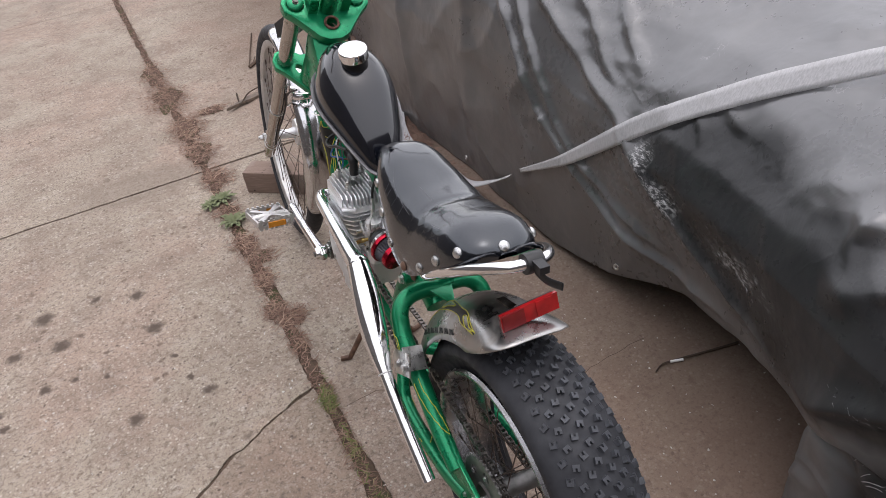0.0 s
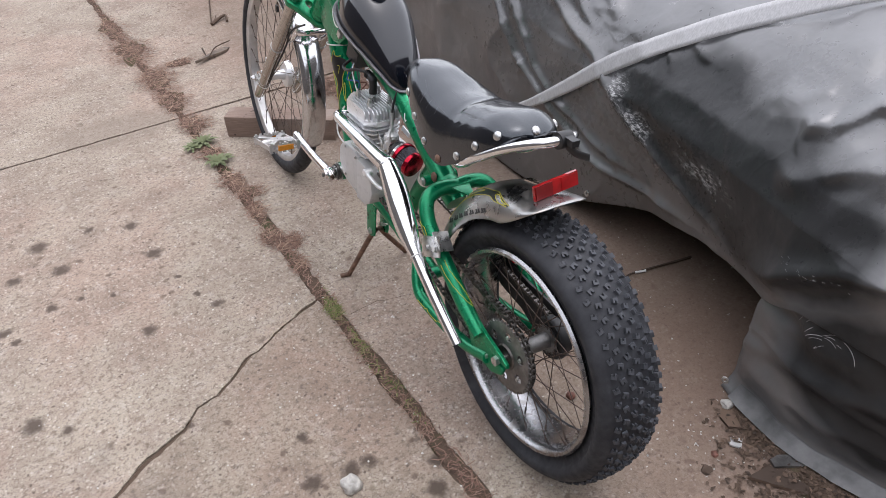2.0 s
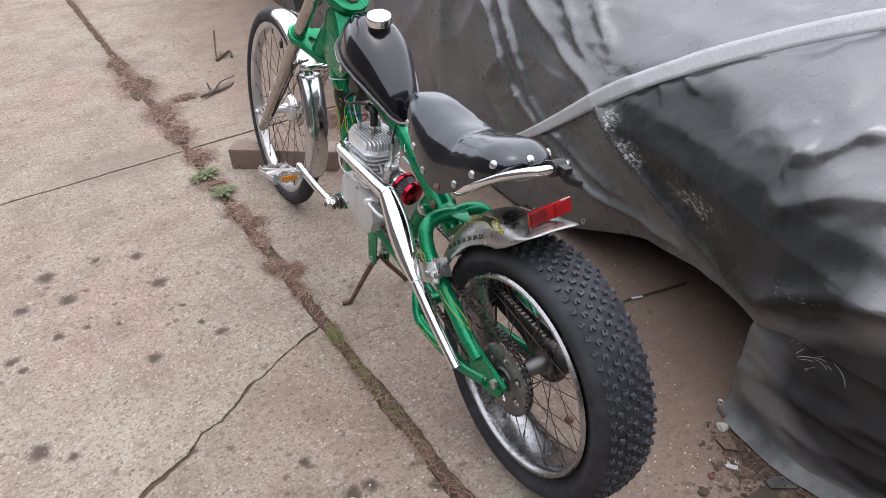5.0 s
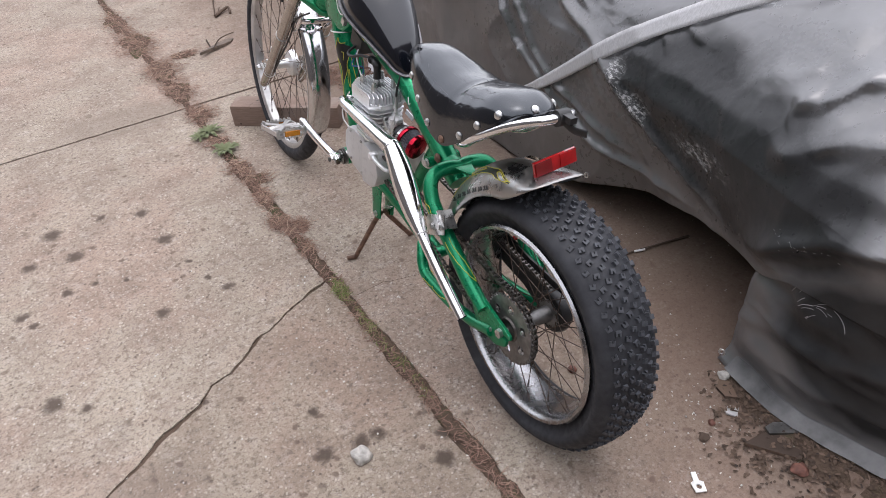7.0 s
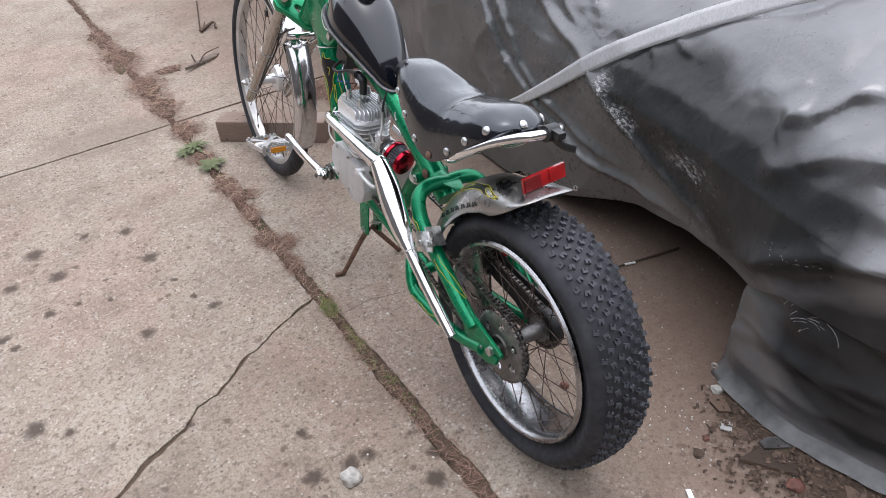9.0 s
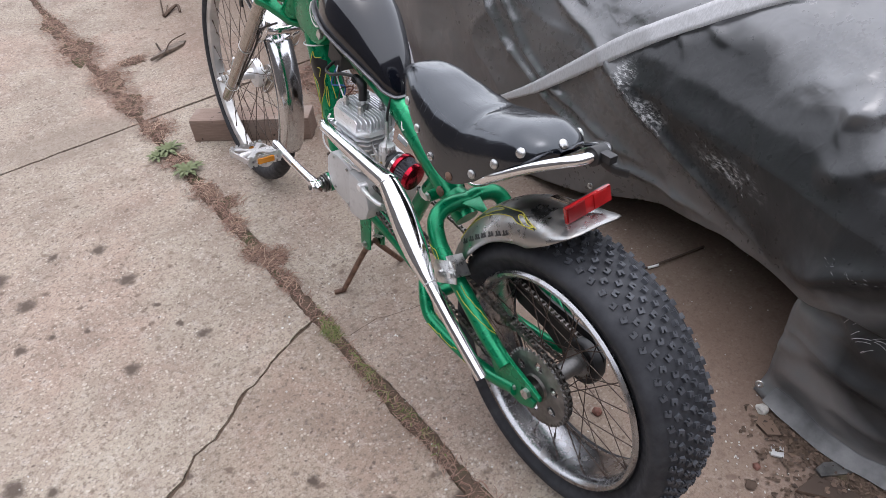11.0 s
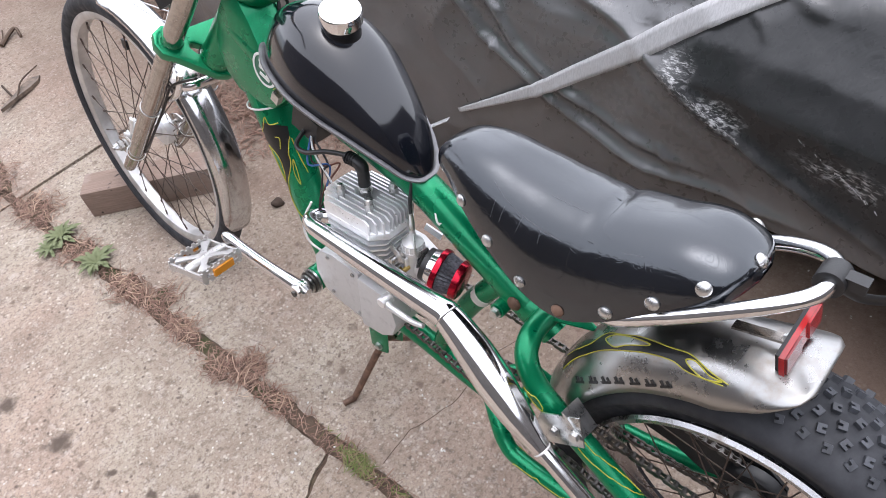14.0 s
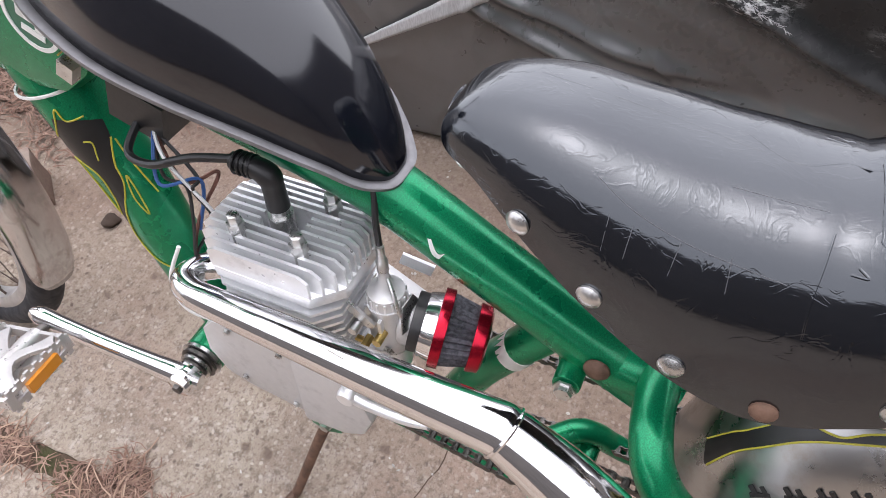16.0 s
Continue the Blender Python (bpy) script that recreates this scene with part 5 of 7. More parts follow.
part("brake_cable", tube([along_fork(0.24, -0.06, -0.05), along_fork(0.34, -0.02, -0.055), along_fork(0.44, -0.018, -0.052), along_fork(0.55, -0.022, -0.06), along_fork(0.66, -0.018, -0.06)], 0.0028, 8), BLACK, front)
part("brake_caliper", block((0.014, 0.030, 0.045), Matrix.Translation(FW + Vector((-0.045, -0.035, 0.045))) @ pose(0, 0, 0, 38, 0, 0)), ZINC, front, "bright metal brake arm at the hub", bevel=0.008)
part("reaction_arm", tube([FW + Vector((-0.05, 0.02, 0.01)), FW + Vector((-0.055, -0.03, 0.03)), FW + Vector((-0.055, -0.06, 0.085))], 0.006, 10, flat=0.6), ALU, front)
lamp = part("headlamp_box", block((0.042, 0.075, 0.034), Matrix.Translation((-0.058, 1.013, 0.800)) @ pose(0, 0, 0, -30, 6, 12)), BLACK, front, "black plastic box wired ahead of the fork", bevel=0.005)
part("wire", tube([(-0.045, 1.02, 0.752), (-0.05, 1.08, 0.742), (-0.052, 1.17, 0.735)], 0.0013, 6), CAST, front)
part("wire", tube([(-0.05, 1.06, 0.722), (-0.055, 1.13, 0.72), (-0.056, 1.2, 0.728)], 0.0012, 6), CAST, front)
part("control_cable", tube([(0.03, 0.86, 0.83), (0.05, 0.87, 0.75), (0.035, 0.86, 0.67), (0.0, 0.80, 0.62)], 0.003, 8), BLACK, front)
part("control_cable", tube([(0.02, 0.93, 0.86), (0.02, 0.86, 0.81), (0.012, 0.845, 0.76), (0.03, 0.82, 0.70)], 0.003, 8), BLACK, front)

# frame
frame_mesh = tube([(0, 0.915, 0.765, 0.034), (0, 0.86, 0.735, 0.036), (0, 0.80, 0.70, 0.033), (0, 0.70, 0.66, 0.028), (0, 0.60, 0.63, 0.027), (0, 0.54, 0.608, 0.0265), (0, 0.44, 0.549, 0.0265), (0, 0.33, 0.484, 0.0265), (0, 0.295, 0.463, 0.025)], sides=26, steps=7)
main_frame = part("frame", frame_mesh, GREEN, bike, "metallic green steel frame", smooth=60)
part("head_tube", turned([(-0.03, 0.024), (-0.028, 0.029), (-0.012, 0.030), (0, 0.0290), (0.16, 0.0290), (0.172, 0.031), (0.188, 0.029), (0.19, 0.024)], 30, axis="Z"), GREEN, main_frame, smooth=50).matrix_local = aimed(HEAD + D * 0.012, HEAD + D)
part("head_cup", turned([(0, 0.0305), (0.004, 0.0325), (0.014, 0.0325), (0.016, 0.029)], 30, axis="Z"), STEEL, main_frame, "black headset cup").matrix_local = aimed(HEAD + D * 0.196, HEAD + D)
DOWN = [(0, 0.915, 0.72, 0.030), (0, 0.898, 0.665, 0.034), (0, 0.873, 0.60, 0.0345), (0, 0.845, 0.52, 0.032), (0, 0.828, 0.44, 0.030), (0, 0.815, 0.36, 0.026), (0, 0.80, 0.31, 0.0225)]
down_tube = part("down_tube", tube(DOWN, sides=26, steps=7), GREEN, main_frame, smooth=60)
part("gusset", plate([(0.868, 0.822), (0.912, 0.815), (0.94, 0.775), (0.962, 0.715), (0.948, 0.672), (0.925, 0.648), (0.88, 0.636), (0.835, 0.640), (0.80, 0.665), (0.778, 0.692), (0.80, 0.722), (0.835, 0.752), (0.85, 0.79)], 0.068, Matrix(((0, 0, 1, 0), (1, 0, 0, 0), (0, 1, 0, 0), (0, 0, 0, 1)))), GREEN, main_frame, "welded head gusset", bevel=0.021)
part("bottom_bracket", turned([(-0.058, 0.0225), (-0.056, 0.0245), (0.056, 0.0245), (0.058, 0.0225)], 26, (0, 0.785, 0.31), "X"), GREEN, main_frame, smooth=40)
for k in range(4):
    x = -0.058 - 0.006 * k
    part("bearing_cup", turned([(x, 0.0245 - 0.003 * k), (x - 0.005, 0.0245 - 0.003 * k)], 24, (0, 0.785, 0.31), "X"), STEEL if k % 2 else ZINC, main_frame, bevel=0.0012)
part("lower_tube", tube([(0, 0.785, 0.30, 0.02), (0, 0.70, 0.278, 0.02), (0, 0.56, 0.255, 0.019), (0, 0.45, 0.232, 0.019), (0, 0.36, 0.222, 0.018)], sides=18), GREEN, main_frame, smooth=60)
part("cross_bar", tube([(-0.055, 0.355, 0.235), (0.055, 0.355, 0.235)], 0.015, 14), GREEN, main_frame, smooth=60)
for s in (-1, 1):
    part("chain_stay", tube([(s * 0.02, 0.40, 0.262, 0.0142), (s * 0.046, 0.370, 0.268, 0.014), (s * 0.060, 0.348, 0.252, 0.0138), (s * 0.067, 0.330, 0.232, 0.0138), (s * 0.072, 0.298, 0.219, 0.0138), (s * 0.076, 0.2, 0.222, 0.0138), (s * 0.079, 0.1, 0.238, 0.0135), (s * 0.081, 0.02, 0.268, 0.013)], sides=18), GREEN, main_frame, smooth=60)
    arm = part("yoke_arm", tube([(0, 0.302, 0.502, 0.0165), (s * 0.032, 0.303, 0.505, 0.0165), (s * 0.062, 0.299, 0.502, 0.0165), (s * 0.082, 0.289, 0.486, 0.0165), (s * 0.089, 0.266, 0.454, 0.0165), (s * 0.089, 0.225, 0.421, 0.0165), (s * 0.088, 0.165, 0.379, 0.0165), (s * 0.087, 0.105, 0.338, 0.0165), (s * 0.085, 0.05, 0.306, 0.015)], sides=18), GREEN, main_frame, smooth=60)
    m = Matrix.Translation((s * 0.080, 0, 0)) @ Matrix(((0, 0, 1, 0), (1, 0, 0, 0), (0, 1, 0, 0), (0, 0, 0, 1)))
    part("dropout", plate([(0.085, 0.335), (0.03, 0.318), (-0.02, 0.306), (-0.042, 0.298), (-0.044, 0.29), (0.004, 0.290), (0.004, 0.283), (-0.034, 0.281), (-0.03, 0.262), (0.0, 0.246), (0.045, 0.244), (0.078, 0.262), (0.10, 0.30)], 0.008, m), GREEN, main_frame, "slotted green axle plate", bevel=0.0015)
    bolt((s * 0.084, 0.022, 0.272), (s * 1, 0.022, 0.272), 0.0045, main_frame)
part("yoke_lug", tube([(0, 0.345, 0.490, 0.0268), (0, 0.318, 0.490, 0.0262), (0, 0.296, 0.496, 0.021)], sides=22), GREEN, main_frame, smooth=60)
part("yoke_plate", plate([(-0.028, 0.302), (0.028, 0.302), (0.004, 0.236), (-0.004, 0.236)], 0.003, Matrix.Translation((0, 0, 0.510))), GREEN, main_frame, bevel=0.001)
part("strut", tube([(0, 0.378, 0.525, 0.018), (0, 0.415, 0.475, 0.0185), (0, 0.46, 0.405, 0.0185), (0, 0.51, 0.30, 0.018), (0, 0.52, 0.262, 0.017)], sides=20), GREEN, main_frame, "dark green strut", smooth=60)
part("strut_band", turned([(-0.008, 0.0192), (0.008, 0.0192)], 22, axis="Z"), WHITE, main_frame, "worn white band").matrix_local = aimed((0, 0.428, 0.455), (0, 0.46, 0.405))
for x in (-0.028, 0.028):
    part("seat_pivot", turned([(-0.012, 0.012), (0.012, 0.012)], 18, (x, 0.372, 0.487), "X"), GREEN, main_frame, bevel=0.002)
bolt((-0.042, 0.372, 0.487), (-1, 0.372, 0.487), 0.0075, main_frame, name="pivot_bolt")
part("silver_tube", tube([(0.02, 0.455, 0.50), (0.015, 0.395, 0.488)], 0.012, 16), CHROME, main_frame, "short chrome spacer tube")
bolt((-0.026, 0.352, 0.505), (-1, 0.352, 0.56), 0.011, main_frame, RUST, "rusty_plug", True)

# saddle
seat = group("saddle", bike, "black vinyl solo saddle with chrome studs")
SEAT = [(0.058, 0.730, 0.722, 0.016), (0.066, 0.740, 0.717, 0.042), (0.082, 0.747, 0.704, 0.062), (0.11, 0.751, 0.687, 0.074), (0.145, 0.748, 0.668, 0.081), (0.19, 0.738, 0.630, 0.086), (0.245, 0.728, 0.602, 0.089), (0.30, 0.726, 0.614, 0.089),
        (0.36, 0.733, 0.644, 0.080), (0.41, 0.739, 0.676, 0.067), (0.446, 0.737, 0.696, 0.051), (0.466, 0.731, 0.701, 0.042), (0.476, 0.722, 0.704, 0.034), (0.480, 0.714, 0.707, 0.026)]


def saddle_shape():
    rings = []
    for y, top, low, w in curve(SEAT, 5):
        ring = []
        for k in range(25):
            a = math.pi * k / 24
            c, s = math.cos(a), math.sin(a)
            p = Vector((-w * math.copysign(abs(c) ** 0.66, c), y, low + (top - low) * abs(s) ** 0.74))
            crease = 0.004 * math.exp(-((y - 0.235) / 0.006) ** 2) * s + 0.0025 * math.exp(-((y - 0.205) / 0.005) ** 2) * s
            p.z += 0.003 * noise.noise(p * 22) * s - crease
            ring.append(p)
        for k in range(1, 8):
            f = 1 - 2 * k / 8
            ring.append(Vector((w * 0.94 * f, y, low + 0.010 * (1 - f * f) + 0.002)))
        rings.append(ring)
    return loft(rings)


seat_skin = part("saddle_cover", saddle_shape(), VINYL, seat, "cracked black vinyl cover", smooth=60)
STUDS = [(-0.055, 0.098, 0.722), (-0.080, 0.138, 0.690), (-0.087, 0.186, 0.648), (-0.091, 0.245, 0.615), (-0.091, 0.302, 0.628), (-0.083, 0.359, 0.657), (-0.068, 0.411, 0.687), (-0.040, 0.455, 0.705)]
for x, y, z in STUDS:
    for s in (1, -1):
        hit, p, n, _ = seat_skin.closest_point_on_mesh(Vector((x * s, y, z)))
        bolt(p, p + n, 0.0085, seat, RUST if y == 0.245 else ZINC, "stud", True)
hit, p, n, _ = seat_skin.closest_point_on_mesh(Vector((-0.003, 0.062, 0.742)))
bolt(p, p + n, 0.0085, seat, ZINC, "stud", True)
HOOP = [(0.050, 0.26, 0.614), (0.074, 0.19, 0.628), (0.076, 0.13, 0.670), (0.066, 0.07, 0.712), (0.047, 0.025, 0.738), (0.021, 0.002, 0.748)]
part("saddle_hoop", tube([(-x, y, z) for x, y, z in HOOP] + HOOP[::-1], 0.0088, 18, 7), CHROME, seat, "bent chrome tail hoop", smooth=60)
m = aimed((0.004, 0.0005, 0.7485), (1, 0.0005, 0.7485))
bm = turned([(-0.014, 0.0115), (-0.014, 0.0155), (0.014, 0.0155), (0.014, 0.0115)], 22, axis="Z")
bmesh.ops.transform(bm, matrix=m, verts=bm.verts[:])
part("hoop_clamp", bm, BLACK, seat, "black plastic clamp on the hoop", bevel=0.002)
part("clamp_lug", block((0.016, 0.022, 0.012), Matrix.Translation((0.004, -0.02, 0.754))), BLACK, seat, bevel=0.002)
part("clamp_tongue", tube([(0.004, -0.012, 0.742), (0.010, -0.03, 0.735), (0.022, -0.05, 0.734)], 0.008, 10, flat=0.35), BLACK, seat, bevel=0.0)

# rear mudguard, lamp
mud = guard(RW, [(22, 0.306), (36, 0.318), (45, 0.325), (60, 0.338), (75, 0.347), (88, 0.351), (95.5, 0.355)], 0.072, 0.065, bike, FENDER, "rear_mudguard", "dull chrome mudguard with flame stripes", (0.85, 0.6), 60, 21, 0.12)
lamp = group("tail_lamp", bike, "red plastic tail reflector on a bracket")
LM = Matrix.Translation((0.009, 0.006, 0.655)) @ pose(0, 0, 0, 0, -8, 0) @ pose(0, 0, 0, 78, 0, 0)
part("lens", block((0.096, 0.028, 0.006), LM), LENS, lamp, "red ribbed lens", bevel=0.003)
part("lens_panel", block((0.036, 0.025, 0.004), LM @ Matrix.Translation((-0.028, 0, 0.0035))), LENS_DARK, lamp, bevel=0.0008)
part("lens_panel", block((0.030, 0.025, 0.0035), LM @ Matrix.Translation((0.025, 0, 0.0034))), LENS, lamp, bevel=0.0008)
part("backing", block((0.090, 0.025, 0.005), LM @ Matrix.Translation((0, 0, -0.0052))), BLACK, lamp, "black backing plate", bevel=0.002)
bolt(LM @ Vector((-0.015, 0.008, -0.008)), LM @ Vector((-0.015, 0.012, -1)), 0.0038, lamp)
bolt(LM @ Vector((-0.015, -0.008, -0.008)), LM @ Vector((-0.015, -0.012, -1)), 0.0038, lamp)
part("lamp_bracket", block((0.014, 0.06, 0.003), Matrix.Translation((-0.002, 0.042, 0.645)) @ pose(0, 0, 0, -14, 0, 0)), CHROME_OLD, lamp, "small dull bracket", bevel=0.0008)

# tank
tank = group("fuel_tank", bike, "teardrop fuel tank in glossy black")
TA, TB = Vector((0, 0.838, 0.751)), Vector((0, 0.530, 0.632))
TU = (TB - TA).normalized()
TN = Vector((0, -TU.z, TU.y)) * -1
TN = TN if TN.z > 0 else -TN
TANK_ROWS = [(0.0, 0.012, 0.012), (0.02, 0.024, 0.050), (0.07, 0.040, 0.084), (0.15, 0.057, 0.108), (0.27, 0.072, 0.122), (0.40, 0.080, 0.125), (0.55, 0.076, 0.114), (0.70, 0.063, 0.090), (0.83, 0.049, 0.064), (0.93, 0.034, 0.034), (0.985, 0.018, 0.012), (1.0, 0.008, 0.004)]


def tank_at(u, x, h):
    return TA + (TB - TA) * u + Vector((x, 0, 0)) + TN * h


def arch(u):
    """How far the welded flange rises along the sides."""
    return 0.030 * math.sin(math.pi * min(1, max(0, u))) ** 0.8


def tank_body():
    rings = []
    for u, w, h in curve(TANK_ROWS, 5):
        ring = []
        for k in range(27):
            a = math.pi * k / 26
            c, s = math.cos(a), math.sin(a)
            low = arch(u) * min(1, h / 0.05)
            ring.append(tank_at(u, -w * math.copysign(abs(c) ** 0.8, c), low + (h - low) * abs(s) ** 0.82))
        for k in range(1, 10):
            f = 1 - 2 * k / 10
            tunnel = -0.012 * (1 - abs(f) ** 4) if abs(f) > 0.45 else 0.02
            ring.append(tank_at(u, w * 0.94 * f, (tunnel + arch(u) * f * f * min(1, h / 0.05)) * min(1, w / 0.05)))
        rings.append(ring)
    return loft(rings)


part("tank_shell", tank_body(), TANK, tank, "glossy black painted shell", smooth=60)


def tank_seam():
    pts = []
    rows = curve(TANK_ROWS, 6)
    for u, w, h in rows:
        pts.append(tuple(tank_at(u, -w - 0.003, arch(u) * min(1, h / 0.05) - 0.001)))
    for u, w, h in rows[::-1]:
        pts.append(tuple(tank_at(u, w + 0.003, arch(u) * min(1, h / 0.05) - 0.001)))
    return tube(pts, 0.0075, 8, closed=True, straight=True, flat=0.5)


part("seam", tank_seam(), SEAM, tank, "bare grey welded flange", smooth=60)
cap_m = Matrix.Translation(tank_at(0.405, -0.004, 0.121)) @ TN.to_track_quat("Z", "Y").to_matrix().to_4x4() @ pose(0, 0, 0, -8, -9, 0)
neck = part("filler_neck", turned([(-0.02, 0.027), (0.008, 0.026), (0.012, 0.0275), (0.018, 0.0275)], 34, axis="Z"), BLACK, tank, "black filler neck")
neck.matrix_local = cap_m
cap = part("filler_cap", turned([(0.014, 0.027), (0.016, 0.0295), (0.031, 0.0300), (0.0345, 0.0285), (0.0355, 0.025), (0.0355, 0.0)], 40, axis="Z"), CHROME, tank, "round chrome filler cap", smooth=30)
cap.matrix_local = cap_m

# engine
engine = group("engine", bike, "small air-cooled two-stroke engine in bare metal")
YZ = Matrix(((0, 0, 1, 0), (1, 0, 0, 0), (0, 1, 0, 0), (0, 0, 0, 1)))


def side_plate(outline, x0, x1, material, name, label="", bevel=0.006, parent=None):
    m = Matrix.Translation(((x0 + x1) / 2, 0, 0)) @ YZ
    return part(name, plate(outline, abs(x1 - x0), m), material, parent or engine, label, bevel=bevel, smooth=35)


side_plate([(0.735, 0.43), (0.742, 0.37), (0.70, 0.342), (0.60, 0.33), (0.552, 0.345), (0.53, 0.42), (0.59, 0.455), (0.69, 0.458)], -0.045, 0.05, CAST, "crankcase", "grey cast crankcase", 0.01)
side_plate([(0.738, 0.414), (0.742, 0.374), (0.727, 0.341), (0.70, 0.331), (0.632, 0.320), (0.628, 0.432), (0.69, 0.440), (0.72, 0.434)], -0.078, -0.045, CAST, "magneto_cover", "smooth grey cover", 0.007)
side_plate([(0.626, 0.432), (0.630, 0.318), (0.58, 0.322), (0.555, 0.338), (0.542, 0.371), (0.550, 0.404), (0.57, 0.427)], -0.084, -0.045, CAST, "sprocket_cover", "smooth grey cover", 0.007)
for y, z in ((0.70, 0.43), (0.70, 0.35), (0.64, 0.425), (0.64, 0.335)):
    bolt((-0.0785, y, z), (-1, y, z), 0.0032, engine)
part("clutch_arm", tube([(-0.09, 0.556, 0.428, 0.007), (-0.091, 0.535, 0.424, 0.0055), (-0.088, 0.50, 0.418, 0.005), (-0.087, 0.476, 0.423, 0.004)], sides=10), ALU, engine, "bright cast clutch arm")
part("arm_boss", turned([(-0.098, 0.008), (-0.096, 0.0095), (-0.078, 0.0095)], 16, (0, 0.556, 0.428), "X"), ALU, engine)
HC = Vector((-0.040, 0.620, 0.562))


def octagon(wx, wy, c):
    return [(-wx, -wy + c), (-wx + c, -wy), (wx - c, -wy), (wx, -wy + c), (wx, wy - c), (wx - c, wy), (-wx + c, wy), (-wx, wy - c)]


part("cylinder", turned([(0.44, 0.036), (0.545, 0.036)], 30, (HC.x, HC.y, 0), "Z"), ALU, engine)
for k in range(8):
    z = 0.452 + k * 0.0115
    wx, wy = 0.042 + 0.001 * k, 0.054 + 0.0012 * k
    part("cooling_fin", plate(octagon(wx, wy, 0.018), 0.0032, Matrix.Translation((HC.x, HC.y, z))), ALU, engine)
head = part("cylinder_head", plate(octagon(0.049, 0.068, 0.022), 0.012, Matrix.Translation((HC.x, HC.y, 0.549))), ALU, engine, "finned bare aluminium head", bevel=0.001)
for k in range(13):
    x = -0.047 + 0.094 * k / 12
    ln = 0.068 - max(0, abs(x) - 0.027)
    top = 0.030 - 0.006 * (abs(x) / 0.047) ** 2
    gap = 0.020 if abs(x) < 0.012 else 0.0
    out = [(HC.y - ln, 0.554), (HC.y - ln, 0.554 + top * 0.75), (HC.y - ln + 0.008, 0.554 + top), (HC.y + ln - 0.008, 0.554 + top), (HC.y + ln, 0.554 + top * 0.75), (HC.y + ln, 0.554)]
    spans = [out] if not gap else [[(max(y, HC.y + gap) if side > 0 else min(y, HC.y - gap), z) for y, z in out] for side in (-1, 1)]
    for o in spans:
        o = [p for i, p in enumerate(o) if p != o[i - 1]]
        side_plate(o, HC.x + x - 0.0014, HC.x + x + 0.0014, ALU, "head_fin", bevel=0, parent=head)
for sx in (-1, 1):
    for sy in (-1, 1):
        p = HC + Vector((sx * 0.026, sy * 0.03, 0.0))
        part("head_nut", turned([(-0.006, 0.0075), (0.030, 0.0075), (0.030, 0.0055), (0.038, 0.0055), (0.039, 0.004)], 6, p, "Z"), ZINC, head)
plug = group("spark_plug", engine, "spark plug under a black rubber boot")
part("plug_body", turned([(-0.006, 0.011), (0.014, 0.011), (0.014, 0.0085), (0.022, 0.0085), (0.022, 0.006), (0.03, 0.005)], 12, HC + Vector((0, 0.004, 0.012)), "Z"), ZINC, plug, "bright plug body")
PB = HC + Vector((0, 0.004, 0.034))
part("boot", tube([(*PB, 0.0098), (*(PB + Vector((0, 0, 0.022))), 0.0092), (*(PB + Vector((0, 0.002, 0.032))), 0.0104), (*(PB + Vector((0, 0.013, 0.037))), 0.0092), (*(PB + Vector((0, 0.034, 0.037))), 0.0075)], sides=16), BLACK, plug, "ribbed black rubber boot", smooth=60)
for k in range(4):
    part("boot_rib", turned([(0.0012 * math.sin(a), 0.0092 + 0.0012 * math.cos(a)) for a in (2 * math.pi * i / 6 for i in range(6))], 18, axis="Z", closed=True), BLACK, plug).matrix_local = aimed(PB + Vector((0, 0.014 + k * 0.005, 0.0370)), PB + Vector((0, 1, 0.037)))
part("plug_lead", tube([PB + Vector((0, 0.03, 0.040)), PB + Vector((-0.008, 0.07, 0.034)), PB + Vector((-0.016, 0.11, 0.02)), PB + Vector((-0.01, 0.14, 0.02)), (-0.02, 0.77, 0.63)], 0.0038, 9), BLACK, plug, "black ignition lead")
part("ignition_box", block((0.04, 0.055, 0.042), Matrix.Translation((-0.008, 0.765, 0.64)) @ pose(0, 0, 0, 20, 0, 0)), BLACK, engine, "black ignition box under the tank", bevel=0.005)
for k, mat in enumerate((BLACK, BRICK, BLACK, Mat("blue wire sheath", (0.03, 0.1, 0.3), 0.5).m, CAST)):
    r = random.Random(k + 40)
    j = lambda a: r.uniform(-a, a)
    pts = [(-0.025, 0.755, 0.625), (-0.04 + j(0.015), 0.73 + j(0.02), 0.60 + j(0.012)), (-0.035 + j(0.02), 0.70 + j(0.02), 0.58 + j(0.02)), (-0.045 + j(0.01), 0.72 + j(0.012), 0.545 + j(0.01)), (-0.055, 0.73, 0.50), (-0.06, 0.725, 0.45)]
    part("wire", tube(pts if k < 3 else pts[:4], 0.0017, 6), mat, engine)
part("white_cable", tube([(-0.062, 0.738, 0.52), (-0.075, 0.752, 0.48), (-0.078, 0.745, 0.445), (-0.07, 0.725, 0.425)], 0.0021, 8), WHITE, engine, "white cable to the magneto")

# carburettor and air filter
carb = group("carburettor", engine, "small cast carburettor")
CX = -0.036
part("carb_body", turned([(0.455, 0.017), (0.46, 0.0195), (0.475, 0.0195), (0.48, 0.0165), (0.505, 0.0165), (0.51, 0.018), (0.516, 0.018)], 24, (CX, 0.535, 0), "Z"), CAST, carb, "dull cast body", bevel=0.001)
part("carb_throat", turned([(0.508, 0.020), (0.512, 0.022), (0.520, 0.022), (0.524, 0.0145), (0.552, 0.0145), (0.556, 0.018), (0.562, 0.018)], 24, (CX + 0.004, 0, 0.487), "Y"), CAST, carb, bevel=0.001)
part("float_bowl", turned([(0.424, 0.010), (0.428, 0.0165), (0.456, 0.018)], 24, (CX, 0.535, 0), "Z"), ALU, carb)
